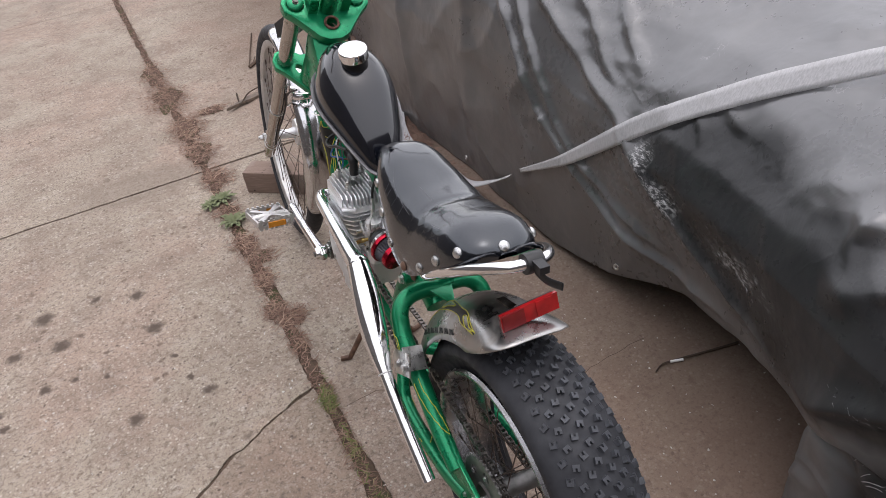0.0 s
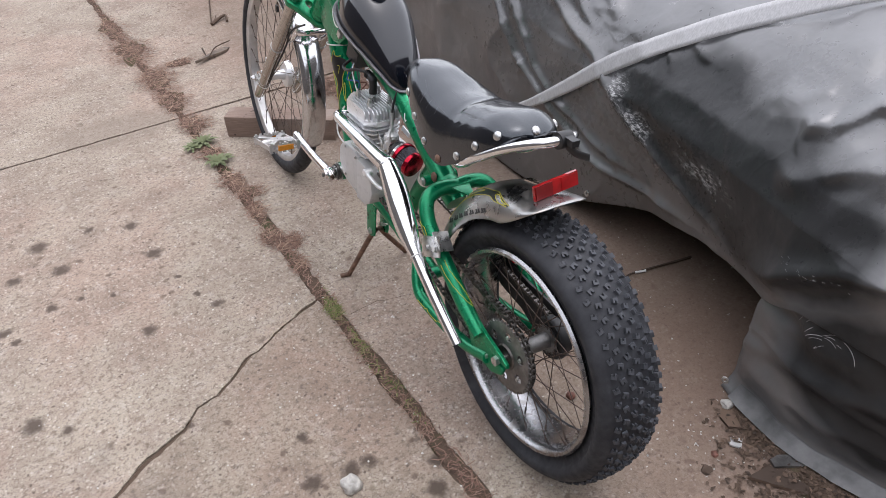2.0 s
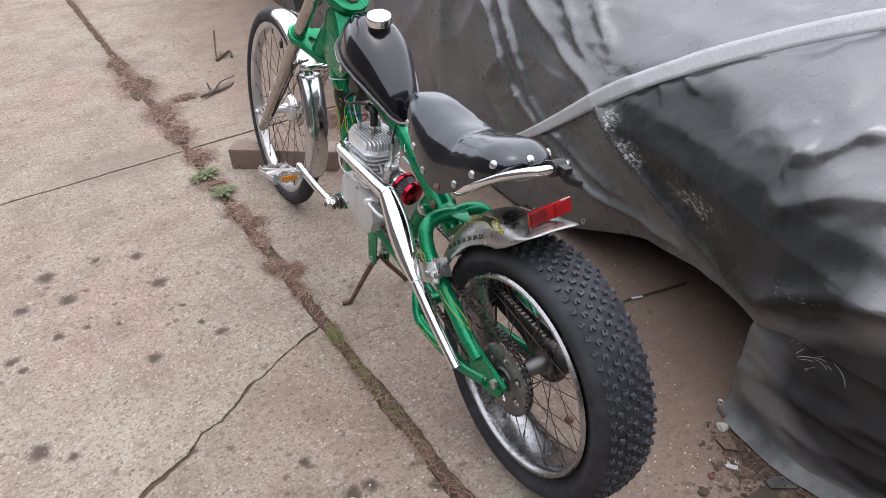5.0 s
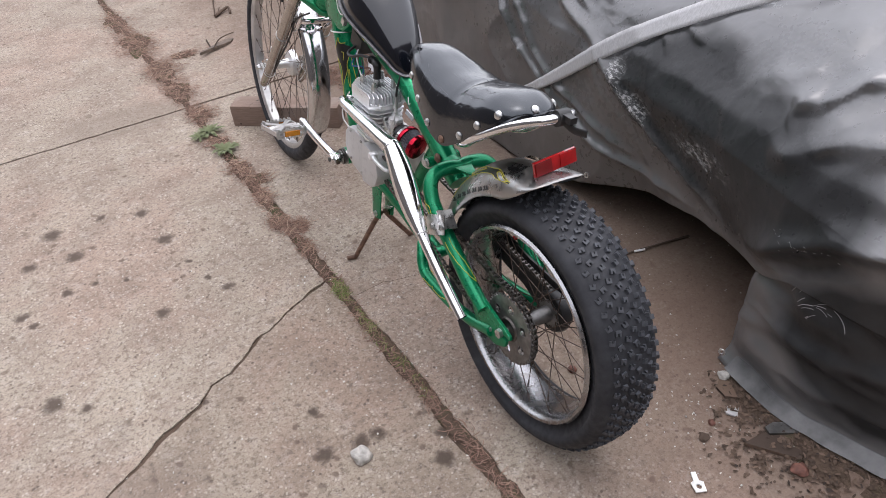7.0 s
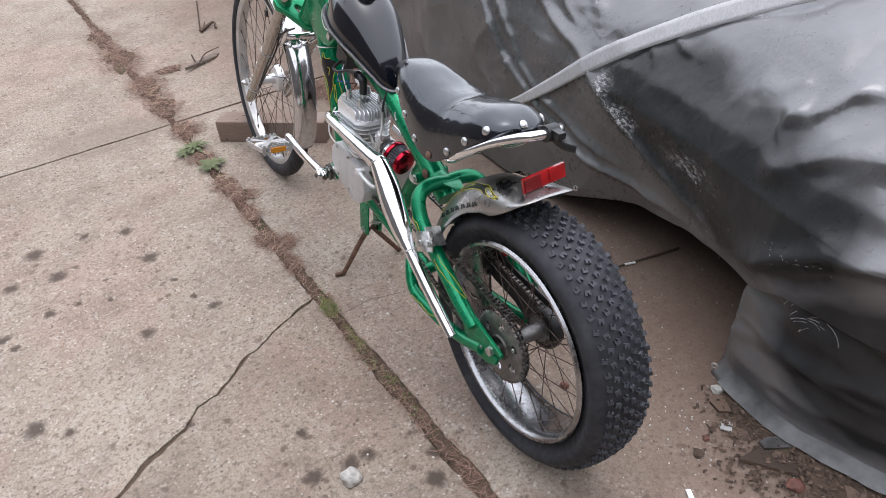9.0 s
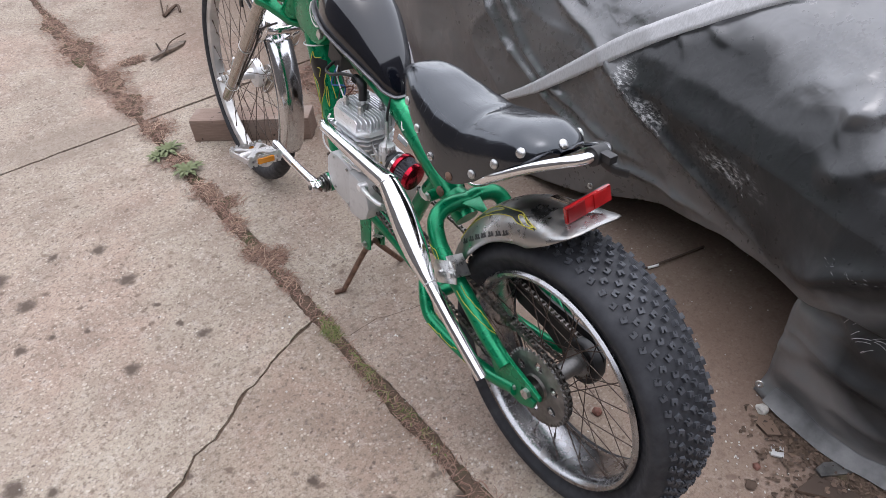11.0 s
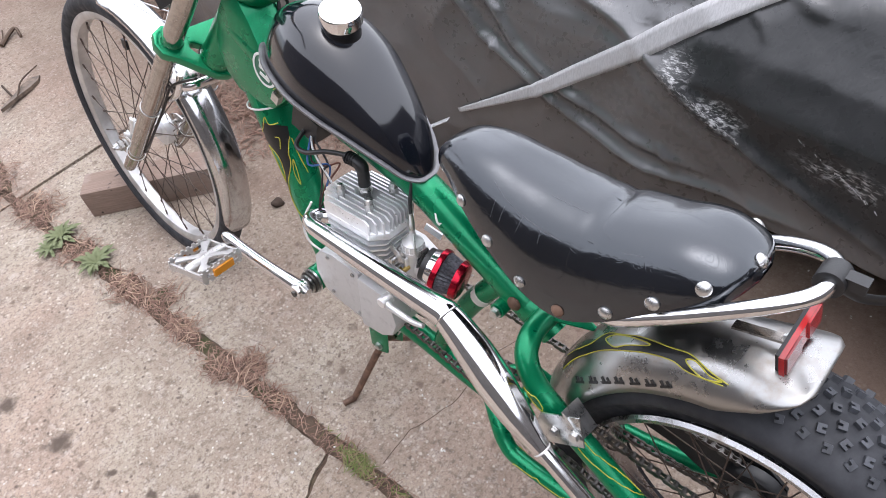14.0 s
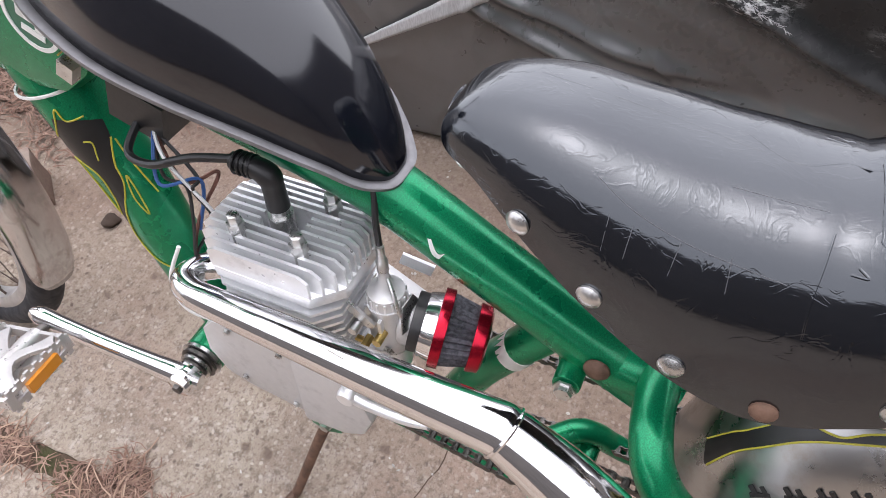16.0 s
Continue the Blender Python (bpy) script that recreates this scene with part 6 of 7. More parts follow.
part("carb_top", turned([(0.514, 0.0175), (0.528, 0.0165), (0.530, 0.012), (0.536, 0.0065), (0.55, 0.0042), (0.558, 0.0042)], 20, (CX, 0.535, 0), "Z"), CAST, carb, "knurled top cap")
part("intake_pipe", tube([(CX, 0.585, 0.487), (CX, 0.555, 0.487)], 0.0125, 16), ALU, carb)
part("intake_flange", block((0.060, 0.007, 0.030), Matrix.Translation((CX, 0.576, 0.487))), ALU, carb, bevel=0.003)
part("clamp_screw", turned([(-0.07, 0.0042), (-0.05, 0.0042)], 10, (0, 0.553, 0.500), "X"), ZINC, carb)
for dx, y, z in ((-0.018, 0.542, 0.500), (-0.02, 0.528, 0.468), (-0.018, 0.548, 0.472), (-0.022, 0.575, 0.497), (-0.022, 0.575, 0.477)):
    bolt((CX + dx, y, z), (-1, y, z), 0.0042, carb, ZINC, "screw")
part("idle_screw", turned([(-0.066, 0.0042), (-0.052, 0.0042), (-0.052, 0.003), (-0.045, 0.003)], 12, (0, 0.533, 0.488), "X"), BRASS, carb, "brass idle screw")
part("fuel_elbow", tube([(CX - 0.004, 0.55, 0.452), (CX - 0.012, 0.562, 0.456), (CX - 0.016, 0.575, 0.468)], 0.0032, 8), BRASS, carb, "brass fuel elbow")
part("fuel_hose", tube([(CX - 0.016, 0.575, 0.468), (CX - 0.012, 0.60, 0.49), (0.004, 0.605, 0.56), (0.012, 0.61, 0.62)], 0.0042, 8), GAUZE, carb, "dark fuel hose")
part("choke_lever", block((0.003, 0.034, 0.010), Matrix.Translation((CX - 0.022, 0.552, 0.512)) @ pose(0, 0, 0, 42, 0, 0)), ZINC, carb, "bright choke lever", bevel=0.001)
part("bracket", block((0.003, 0.030, 0.013), Matrix.Translation((CX + 0.03, 0.52, 0.535)) @ pose(0, 0, 0, 20, 0, 10)), ALU, carb, "bright plate behind the carburettor", bevel=0.001)
for a in range(5):
    q = a * 1.26 + 0.4
    part("body_rib", block((0.003, 0.008, 0.026), Matrix.Translation((CX, 0.535, 0.494)) @ pose(0, 0, 0, 0, 0, math.degrees(q)) @ Matrix.Translation((0.0, 0.0175, 0))), ALU, carb, bevel=0.0008)
for q in range(16):
    part("cap_knurl", block((0.0016, 0.002, 0.010), Matrix.Translation((CX, 0.535, 0.521)) @ pose(0, 0, 0, 0, 0, q * 22.5) @ Matrix.Translation((0, 0.017, 0))), ALU, carb)
part("pilot_jet", turned([(-0.074, 0.0015), (-0.074, 0.0038), (-0.066, 0.0042), (-0.055, 0.0042)], 6, (0, 0.546, 0.478), "X"), BRASS, carb, "small brass jet")
part("cable_ferrule", turned([(0.553, 0.0052), (0.565, 0.0052), (0.568, 0.0038), (0.582, 0.0036)], 12, (CX, 0.535, 0), "Z"), ZINC, carb, "bright cable ferrule")
part("choke_plate", plate([(-0.018, -0.012), (0.010, -0.016), (0.018, 0.0), (0.008, 0.014), (-0.012, 0.012)], 0.002, Matrix.Translation((CX - 0.002, 0.513, 0.510)) @ pose(0, 0, 0, 80, 15, 0)), ZINC, carb, "bright choke plate", bevel=0.0006)
part("choke_pin", tube([(CX - 0.016, 0.514, 0.520), (CX - 0.012, 0.520, 0.540), (CX - 0.002, 0.530, 0.546)], 0.0018, 8), ZINC, carb)
part("throttle_cable", tube([(CX, 0.535, 0.555), (CX + 0.004, 0.538, 0.60), (-0.012, 0.552, 0.64), (0.0, 0.60, 0.66)], 0.0028, 8), BLACK, carb, "black throttle cable")
filt = group("air_filter", engine, "red and black cone air filter")
fm = aimed((-0.034, 0.513, 0.494), (-0.018, 0.44, 0.479)) @ Matrix.Scale(1.17, 4)
for name, prof, mat, text in (("filter_collar", [(0, 0.023), (0.008, 0.023)], BLACK, "black rubber collar"), ("filter_sleeve", [(0.008, 0.0245), (0.018, 0.0265)], CHROME, "chrome sleeve"),
                              ("filter_ring", [(0.018, 0.026), (0.018, 0.0305), (0.026, 0.0305), (0.026, 0.027)], RED, "red front ring"), ("filter_ring", [(0.046, 0.023), (0.046, 0.0265), (0.055, 0.0255), (0.057, 0.021), (0.057, 0.0)], RED, "red end cap")):
    bm = turned(prof, 32, axis="Z")
    part(name, bm, mat, filt, text, bevel=0.0008).matrix_local = fm
bm = bmesh.new()
ring0, ring1 = [], []
for k in range(64):
    a = 2 * math.pi * k / 64
    d = 0.0018 if k % 2 else -0.0012
    ring0.append(bm.verts.new(((0.0265 + d) * math.cos(a), (0.0265 + d) * math.sin(a), 0.025)))
    ring1.append(bm.verts.new(((0.0215 + d) * math.cos(a), (0.0215 + d) * math.sin(a), 0.047)))
for k in range(64):
    bm.faces.new((ring0[k], ring0[(k + 1) % 64], ring1[(k + 1) % 64], ring1[k]))
part("filter_gauze", bm, GAUZE, filt, "pleated dark gauze", smooth=10).matrix_local = fm

# exhaust
exhaust = group("exhaust", bike, "long chrome exhaust with a fat middle cone")
part("front_pipe", tube([(-0.045, 0.662, 0.500, 0.013), (-0.052, 0.695, 0.503, 0.013), (-0.068, 0.714, 0.507, 0.013), (-0.088, 0.713, 0.513, 0.0125), (-0.099, 0.694, 0.517, 0.0130), (-0.103, 0.66, 0.520, 0.0142), (-0.110, 0.56, 0.525, 0.0168), (-0.117, 0.46, 0.530, 0.0188), (-0.1208, 0.400, 0.5335, 0.0205), (-0.1215, 0.393, 0.5325, 0.0205)], sides=32, steps=7), CHROME, exhaust, "tapering chrome pipe", smooth=60)
part("cone", tube([(-0.1212, 0.397, 0.533, 0.0188), (-0.1217, 0.391, 0.5317, 0.0210), (-0.125, 0.368, 0.521, 0.0232), (-0.130, 0.335, 0.502, 0.0260), (-0.136, 0.30, 0.478, 0.0262), (-0.141, 0.262, 0.450, 0.0225), (-0.145, 0.232, 0.430, 0.0162), (-0.146, 0.213, 0.417, 0.0125)], sides=32, steps=7), CHROME, exhaust, "fat chrome cone", smooth=60)
part("pipe_lip", turned([(0.0016 * math.sin(a), 0.0212 + 0.0014 * math.cos(a)) for a in (2 * math.pi * k / 6 for k in range(6))], 32, axis="Z", closed=True), CHROME, exhaust, "rolled lip where pipe and cone meet").matrix_local = aimed((-0.1215, 0.3935, 0.5325), (-0.126, 0.36, 0.516))
part("tail_pipe", tube([(-0.146, 0.216, 0.419), (-0.143, 0.14, 0.362), (-0.137, 0.054, 0.299)], 0.0122, 22, hollow=True), CHROME, exhaust, smooth=60)
for p, q, r in (((-0.146, 0.214, 0.418), (-0.145, 0.16, 0.377), 0.0122),):
    part("weld", turned([(0.0016 * math.sin(a), r + 0.0014 * math.cos(a)) for a in (2 * math.pi * k / 6 for k in range(6))], 30, axis="Z", closed=True), CAST, exhaust, "rough weld bead").matrix_local = aimed(p, q)
bm = plate([(-0.034, -0.022), (0.026, -0.022), (0.034, -0.014), (0.034, 0.022), (-0.03, 0.022)], 0.003, holes=[])
part("exhaust_bracket", bm, ZINC, exhaust, "bent zinc bracket clamped to the frame", bevel=0.0008).matrix_local = Matrix.Translation((-0.116, 0.206, 0.437)) @ pose(0, 0, 0, 0, -78, 0) @ pose(0, 0, 0, 0, 0, 118)
part("exhaust_bracket", block((0.038, 0.044, 0.003)), ZINC, exhaust, bevel=0.0008).matrix_local = Matrix.Translation((-0.098, 0.192, 0.453)) @ pose(0, 0, 0, 35, 12, 0)
bolt((-0.119, 0.214, 0.43), (-1, 0.25, 0.55), 0.0062, exhaust)
bolt((-0.119, 0.184, 0.446), (-1, 0.2, 0.6), 0.0068, exhaust)


# chains
def chain(front_c, front_r, rear_c, rear_r, x, name, label):
    """Links along the outer tangents of two sprockets, joined: too small to pick apart."""
    a, b = Vector((front_c[0], front_c[1])), Vector((rear_c[0], rear_c[1]))
    d = (b - a).length
    base = math.atan2(b.y - a.y, b.x - a.x)
    off = math.acos((front_r - rear_r) / d)
    up, lo = base - off, base + off
    pts = []
    f = lambda c, r, t: Vector((c.x + r * math.cos(t), c.y + r * math.sin(t)))
    pts += [f(a, front_r, lo + (2 * math.pi - (lo - up)) * k / 14) for k in range(15)]
    pts += [f(b, rear_r, up + (lo - up) * k / 30) for k in range(31)]
    pts.append(pts[0])
    run = [0.0]
    for p, q in zip(pts, pts[1:]):
        run.append(run[-1] + (q - p).length)
    n = int(run[-1] / 0.0127 / 2) * 2
    bm = bmesh.new()
    at = lambda t: Vector((float(np.interp(t % run[-1], run, [p.x for p in pts])), float(np.interp(t % run[-1], run, [p.y for p in pts]))))
    step = run[-1] / n
    for k in range(n):
        p, q = at(k * step), at((k + 1) * step)
        c, e = (p + q) / 2, q - p
        ang = math.atan2(e.y, e.x)
        w = 0.0045 if k % 2 else 0.0032
        for s in (-1, 1):
            m = Matrix.Translation((x + s * w, c.x, c.y)) @ Matrix.Rotation(ang, 4, "X")
            h = 0.0042
            out = [(-0.0075, -h * 0.8), (-0.0035, -h), (0, -h * 0.72), (0.0035, -h), (0.0075, -h * 0.8), (0.009, 0), (0.0075, h * 0.8), (0.0035, h), (0, h * 0.72), (-0.0035, h), (-0.0075, h * 0.8), (-0.009, 0)]
            vs = [[bm.verts.new(m @ Vector((t, u, v))) for u, v in out] for t in (-0.0006, 0.0006)]
            bm.faces.new(vs[0][::-1])
            bm.faces.new(vs[1])
            for i in range(12):
                bm.faces.new((vs[0][i], vs[0][(i + 1) % 12], vs[1][(i + 1) % 12], vs[1][i]))
        ring = [[bm.verts.new((x + t, p.x + 0.0038 * math.cos(i * math.pi / 4), p.y + 0.0038 * math.sin(i * math.pi / 4))) for i in range(8)] for t in (-0.0055, 0.0055)]
        for i in range(8):
            bm.faces.new((ring[0][i], ring[0][(i + 1) % 8], ring[1][(i + 1) % 8], ring[1][i]))
        bm.faces.new(ring[0])
        bm.faces.new(ring[1][::-1])
    return tagged(part(name, bm, STEEL, bike, label, smooth=30), kind="stuff")


chain((0.56, 0.385), 0.030, (-0.013, 0.290), 0.0765, -0.0545, "drive_chain", "dark oily drive chain")
chain((0.785, 0.31), 0.085, (-0.013, 0.290), 0.042, 0.058, "pedal_chain", "dark pedal chain")
gear(0.085, 40, 0.055, (0, 0.785, 0.31), bike, STEEL, "chainring", 5, 0.02, 0.55, 0.003, 0.02)
side_plate([(0.24, 0.37), (0.16, 0.362), (0.10, 0.352), (0.06, 0.352), (-0.01, 0.348), (-0.05, 0.32), (-0.055, 0.285), (-0.03, 0.25), (0.02, 0.24), (0.06, 0.255), (0.11, 0.275), (0.19, 0.285), (0.24, 0.31)], 0.068, 0.074, BLACK, "chain_guard", "black chain guard", 0.001, bike)
bolt((0.060, 0.150, 0.384), (-1, 0.150, 0.384), 0.008, bike, LENS, "red_valve_cap", True)

part("chrome_rod", tube([(0.098, 0.20, 0.388), (0.098, 0.10, 0.362), (0.098, -0.035, 0.338)], 0.0075, 12), CHROME, bike, "thin chrome rod beside the far arm", smooth=60)

# cranks and pedals
crank = group("crank", bike, "bright forged crank with a metal pedal")
CB, CE = Vector((-0.090, 0.785, 0.31)), Vector((-0.104, 0.976, 0.341))
arm = [(-0.088, 0.768, 0.307, 0.011), (-0.090, 0.785, 0.31, 0.018), (-0.091, 0.80, 0.312, 0.016), (-0.094, 0.85, 0.317, 0.0135), (-0.098, 0.90, 0.325, 0.0125), (-0.102, 0.95, 0.336, 0.0125), (-0.104, 0.974, 0.341, 0.0135), (-0.105, 0.987, 0.343, 0.008)]
part("crank_arm", tube([(x, y, z, r) for x, y, z, r in arm], sides=16, flat=0.85), CHROME, crank, "tapered bright arm", smooth=60)
part("crank_boss", turned([(-0.106, 0.008), (-0.105, 0.014), (-0.098, 0.0165), (-0.080, 0.0165)], 24, (0, 0.785, 0.31), "X"), CHROME, crank)
part("crank_bolt", turned([(-0.109, 0.006), (-0.104, 0.0075)], 6, (0, 0.785, 0.31), "X"), STEEL, crank)
pm = Matrix.Translation((-0.170, 0.956, 0.343)) @ pose(0, 0, 0, -6, 6, 8) @ Matrix.Diagonal((1.04, 1.04, 1.05, 1))
pedal = group("pedal", crank, "silver cage pedal with an amber reflector")
pedal.matrix_local = pm


def spider():
    """The flat cross that carries the rails, its sides drawn in."""
    out = []
    for cx, cy, r0, r1 in ((0, -1, 0.040, 0.014), (1, 0, 0.038, 0.011), (0, 1, 0.040, 0.014), (-1, 0, 0.038, 0.011)):
        side = Vector((-cy, cx))
        for f in (-1, -0.6, -0.25, 0, 0.25, 0.6, 1):
            reach = r1 + (0.042 - r1) * abs(f) ** 1.6
            p = Vector((cx, cy)) * reach + side * f * (0.030 if cx else 0.027)
            out.append((p.x, p.y))
    return out


def rail(y):
    return plate([(-0.046, -0.0095), (0.046, -0.0095), (0.046, 0.0095), (-0.046, 0.0095)], 0.0035, Matrix.Translation((0, y, 0)) @ Matrix.Rotation(radians(90), 4, "X"), [[(-0.036, -0.004), (-0.008, -0.004), (-0.008, 0.004), (-0.036, 0.004)], [(0.008, -0.004), (0.036, -0.004), (0.036, 0.004), (0.008, 0.004)]])


for z in (-0.007, 0.007):
    part("spider", plate(spider(), 0.005, Matrix.Translation((0, 0, z))), PEDAL, pedal, "waisted bright cross of the pedal", bevel=0.0012)
for y in (-0.043, 0.043):
    part("rail", rail(y), PEDAL, pedal, "toothed side rail", bevel=0.0006)
for x in (-0.044, 0.044):
    part("end_bar", block((0.0045, 0.084, 0.012), Matrix.Translation((x, 0, 0))), PEDAL, pedal, bevel=0.001)
part("pedal_barrel", turned([(-0.044, 0.008), (-0.036, 0.0105), (0.03, 0.011), (0.046, 0.009)], 16, axis="X"), PEDAL, pedal)
part("pedal_spindle", turned([(0.04, 0.006), (0.066, 0.006)], 10, axis="X"), STEEL, pedal)
for s in (-1, 1):
    part("reflector", block((0.044, 0.005, 0.013), Matrix.Translation((0, s * 0.0475, -0.001))), AMBER, pedal, "amber plastic reflector", bevel=0.001)
    for k in range(7):
        for e in (-1, 1):
            part("tooth", block((0.0075, 0.004, 0.005), Matrix.Translation((-0.039 + 0.013 * k, e * 0.043, s * 0.0115)), None, 0.8), PEDAL, pedal)

# stand
stand = group("stand", bike, "two-legged folding centre stand in rusty steel")
side_plate([(0.692, 0.262), (0.690, 0.165), (0.668, 0.158), (0.646, 0.168), (0.640, 0.262)], -0.022, -0.018, GREEN, "stand_plate", "green stand mount", 0.0012, stand)
side_plate([(0.692, 0.262), (0.690, 0.165), (0.668, 0.158), (0.646, 0.168), (0.640, 0.262)], 0.018, 0.022, GREEN, "stand_plate", "green stand mount", 0.0012, stand)
bolt((-0.022, 0.668, 0.175), (-1, 0.668, 0.175), 0.007, stand)
part("stand_leg", tube([(-0.006, 0.668, 0.175, 0.0075), (-0.022, 0.685, 0.13, 0.0075), (-0.058, 0.722, 0.012, 0.007), (-0.064, 0.728, -0.001, 0.007), (-0.085, 0.735, -0.004, 0.0065)], sides=12, steps=4), RUST, stand, "bent rusty leg")
part("stand_leg", tube([(0.006, 0.668, 0.175, 0.0075), (0.04, 0.685, 0.13, 0.0075), (0.115, 0.722, 0.035, 0.007), (0.124, 0.728, 0.025, 0.007), (0.148, 0.735, 0.027, 0.0065)], sides=12, steps=4), RUST, stand, "bent rusty leg")
part("stand_spring", tube([(0.012 + 0.004 * math.cos(k * 1.6), 0.64 + 0.0022 * k, 0.20 - 0.001 * k + 0.004 * math.sin(k * 1.6)) for k in range(20)], 0.0012, 6, 2), ZINC, stand)

# badge, ties and stripes on the paint
def laid(points, target, lift, width, material, parent, name, label="", sides=6, closed=False):
    """A painted line: a fine raised bead that follows a surface."""
    pts = []
    for p in curve(points, 6, closed):
        hit, q, n, _ = target.closest_point_on_mesh(Vector(p))
        q = q + n * lift
        pts.append((*q, width))
    return part(name, tube(pts, width, sides, straight=True, closed=closed), material, parent, label, smooth=80)


tie = turned([(0.003 * math.sin(a) * 0.6, 0.0385 + 0.0014 * math.cos(a)) for a in (2 * math.pi * k / 8 for k in range(8))], 36, axis="Z", closed=True)
part("cable_tie", tie, WHITE, bike, "white plastic tie round the down tube").matrix_local = aimed((0, 0.888, 0.628), (0, 0.86, 0.54)) @ pose(0, 0, 0, 8, 0, 0)
part("cable_clip", block((0.010, 0.015, 0.018), Matrix.Translation((-0.042, 0.802, 0.682)) @ pose(0, 0, 0, 30, 0, 0)), ZINC, bike, "small bright cable clip", bevel=0.003)


def patch(left, right, target, lift, material, parent, name, label=""):
    """A printed area between two lines, laid on a surface."""
    n = 6 * max(len(left), len(right))
    a, b = curve(left, 6), curve(right, 6)
    pick = lambda c, t: Vector([float(np.interp(t, np.linspace(0, 1, len(c)), [p[i] for p in c])) for i in range(3)])
    bm = bmesh.new()
    rows = []
    for i in range(n + 1):
        p, q = pick(a, i / n), pick(b, i / n)
        row = []
        for k in range(9):
            hit, r, nrm, _ = target.closest_point_on_mesh(p.lerp(q, k / 8))
            row.append(bm.verts.new(r + nrm * lift))
        rows.append(row)
    for r0, r1 in zip(rows, rows[1:]):
        for k in range(8):
            bm.faces.new((r0[k], r0[k + 1], r1[k + 1], r1[k]))
    return part(name, bm, material, parent, label, smooth=80)


# flames on the down tube
patch([(-0.033, 0.872, 0.608), (-0.031, 0.876, 0.585), (-0.0291, 0.872, 0.559), (-0.0324, 0.852, 0.547), (-0.0317, 0.845, 0.517), (-0.029, 0.846, 0.487), (-0.0261, 0.8436, 0.4512)],
      [(-0.0103, 0.8367, 0.600), (-0.0135, 0.8335, 0.582), (-0.022, 0.832, 0.5598), (-0.0255, 0.8289, 0.5343), (-0.0301, 0.833, 0.5112), (-0.0311, 0.8389, 0.4904), (-0.0278, 0.8424, 0.4514)], down_tube, 0.0006, FLAME_BLACK, main_frame, "flame_print", "black painted flame")
for pts, shut in (([(-0.030, 0.878, 0.585), (-0.034, 0.870, 0.601), (-0.0317, 0.8652, 0.6178), (-0.0306, 0.8587, 0.6057), (-0.0245, 0.8408, 0.6102)], False),
                  ([(-0.030, 0.846, 0.492), (-0.0317, 0.8426, 0.5174), (-0.0325, 0.8491, 0.5469), (-0.0315, 0.8707, 0.5609), (-0.028, 0.868, 0.545), (-0.028, 0.857, 0.52), (-0.028, 0.848, 0.495)], False),
                  ([(-0.0134, 0.8337, 0.5827), (-0.0227, 0.8319, 0.557), (-0.0253, 0.8287, 0.5342), (-0.0311, 0.8385, 0.4908), (-0.0279, 0.8427, 0.4529), (-0.0294, 0.8272, 0.4302), (-0.0237, 0.8075, 0.4167)], False),
                  ([(-0.0111, 0.8317, 0.5794), (-0.0107, 0.8235, 0.5541), (-0.006, 0.8115, 0.5143)], False),
                  ([(-0.0208, 0.8262, 0.5434), (-0.0207, 0.821, 0.5239), (-0.022, 0.8164, 0.4957), (-0.0247, 0.8239, 0.5174)], True),
                  ([(-0.03, 0.8504, 0.5837), (-0.0265, 0.844, 0.5816), (-0.0292, 0.8429, 0.5632)], False)):
    laid(pts, down_tube, 0.0008, 0.0009, FLAME, main_frame, "pinstripe", closed=shut)

# flames behind the badge
patch([(-0.034, 0.80, 0.727), (-0.034, 0.783, 0.716), (-0.034, 0.765, 0.70), (-0.034, 0.742, 0.677), (-0.034, 0.722, 0.663)], [(-0.034, 0.80, 0.700), (-0.034, 0.782, 0.690), (-0.034, 0.760, 0.678), (-0.034, 0.742, 0.668), (-0.034, 0.724, 0.657)], main_frame, 0.0006, FLAME_BLACK, main_frame, "flame_print", "black painted flame")
for pts in ([(-0.034, 0.803, 0.729), (-0.034, 0.785, 0.719), (-0.034, 0.76, 0.705), (-0.034, 0.735, 0.69), (-0.034, 0.712, 0.68)], [(-0.034, 0.80, 0.698), (-0.034, 0.78, 0.690), (-0.034, 0.75, 0.681), (-0.034, 0.72, 0.673)], [(-0.034, 0.79, 0.712), (-0.034, 0.77, 0.697), (-0.034, 0.75, 0.68), (-0.034, 0.72, 0.655)]):
    laid(pts, main_frame, 0.0008, 0.0009, FLAME, main_frame, "pinstripe")

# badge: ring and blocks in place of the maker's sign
BM_ = Matrix.Translation((-0.0385, 0.824, 0.720)) @ Matrix(((0, 0, -1, 0), (-1, 0, 0, 0), (0, 1, 0, 0), (0, 0, 0, 1))) @ pose(0, 0, 0, 0, 0, -8)
badge = part("badge", plate([(0.026 * math.cos(a), 0.029 * math.sin(a)) for a in (2 * math.pi * k / 40 for k in range(40))], 0.0012, BM_), BADGE_GREEN, main_frame, "round green and white head badge")
bm = plate([(0.0265 * math.cos(a), 0.0295 * math.sin(a)) for a in (2 * math.pi * k / 40 for k in range(40))], 0.0012, BM_ @ Matrix.Translation((0, 0, 0.0008)), [[(0.0225 * math.cos(a), 0.0255 * math.sin(a)) for a in (2 * math.pi * k / 40 for k in range(40))]])
part("badge_ring", bm, BADGE, badge)
for x, y, w, h in ((0.001, 0.0125, 0.022, 0.006), (-0.007, 0.006, 0.007, 0.010), (0.0, 0.0005, 0.022, 0.006), (0.007, -0.006, 0.007, 0.010), (-0.001, -0.0125, 0.022, 0.006)):
    part("badge_block", block((w, h, 0.0012), BM_ @ Matrix.Translation((x, y, 0.001)) @ pose(0, 0, 0, 0, 0, -18)), BADGE, badge)
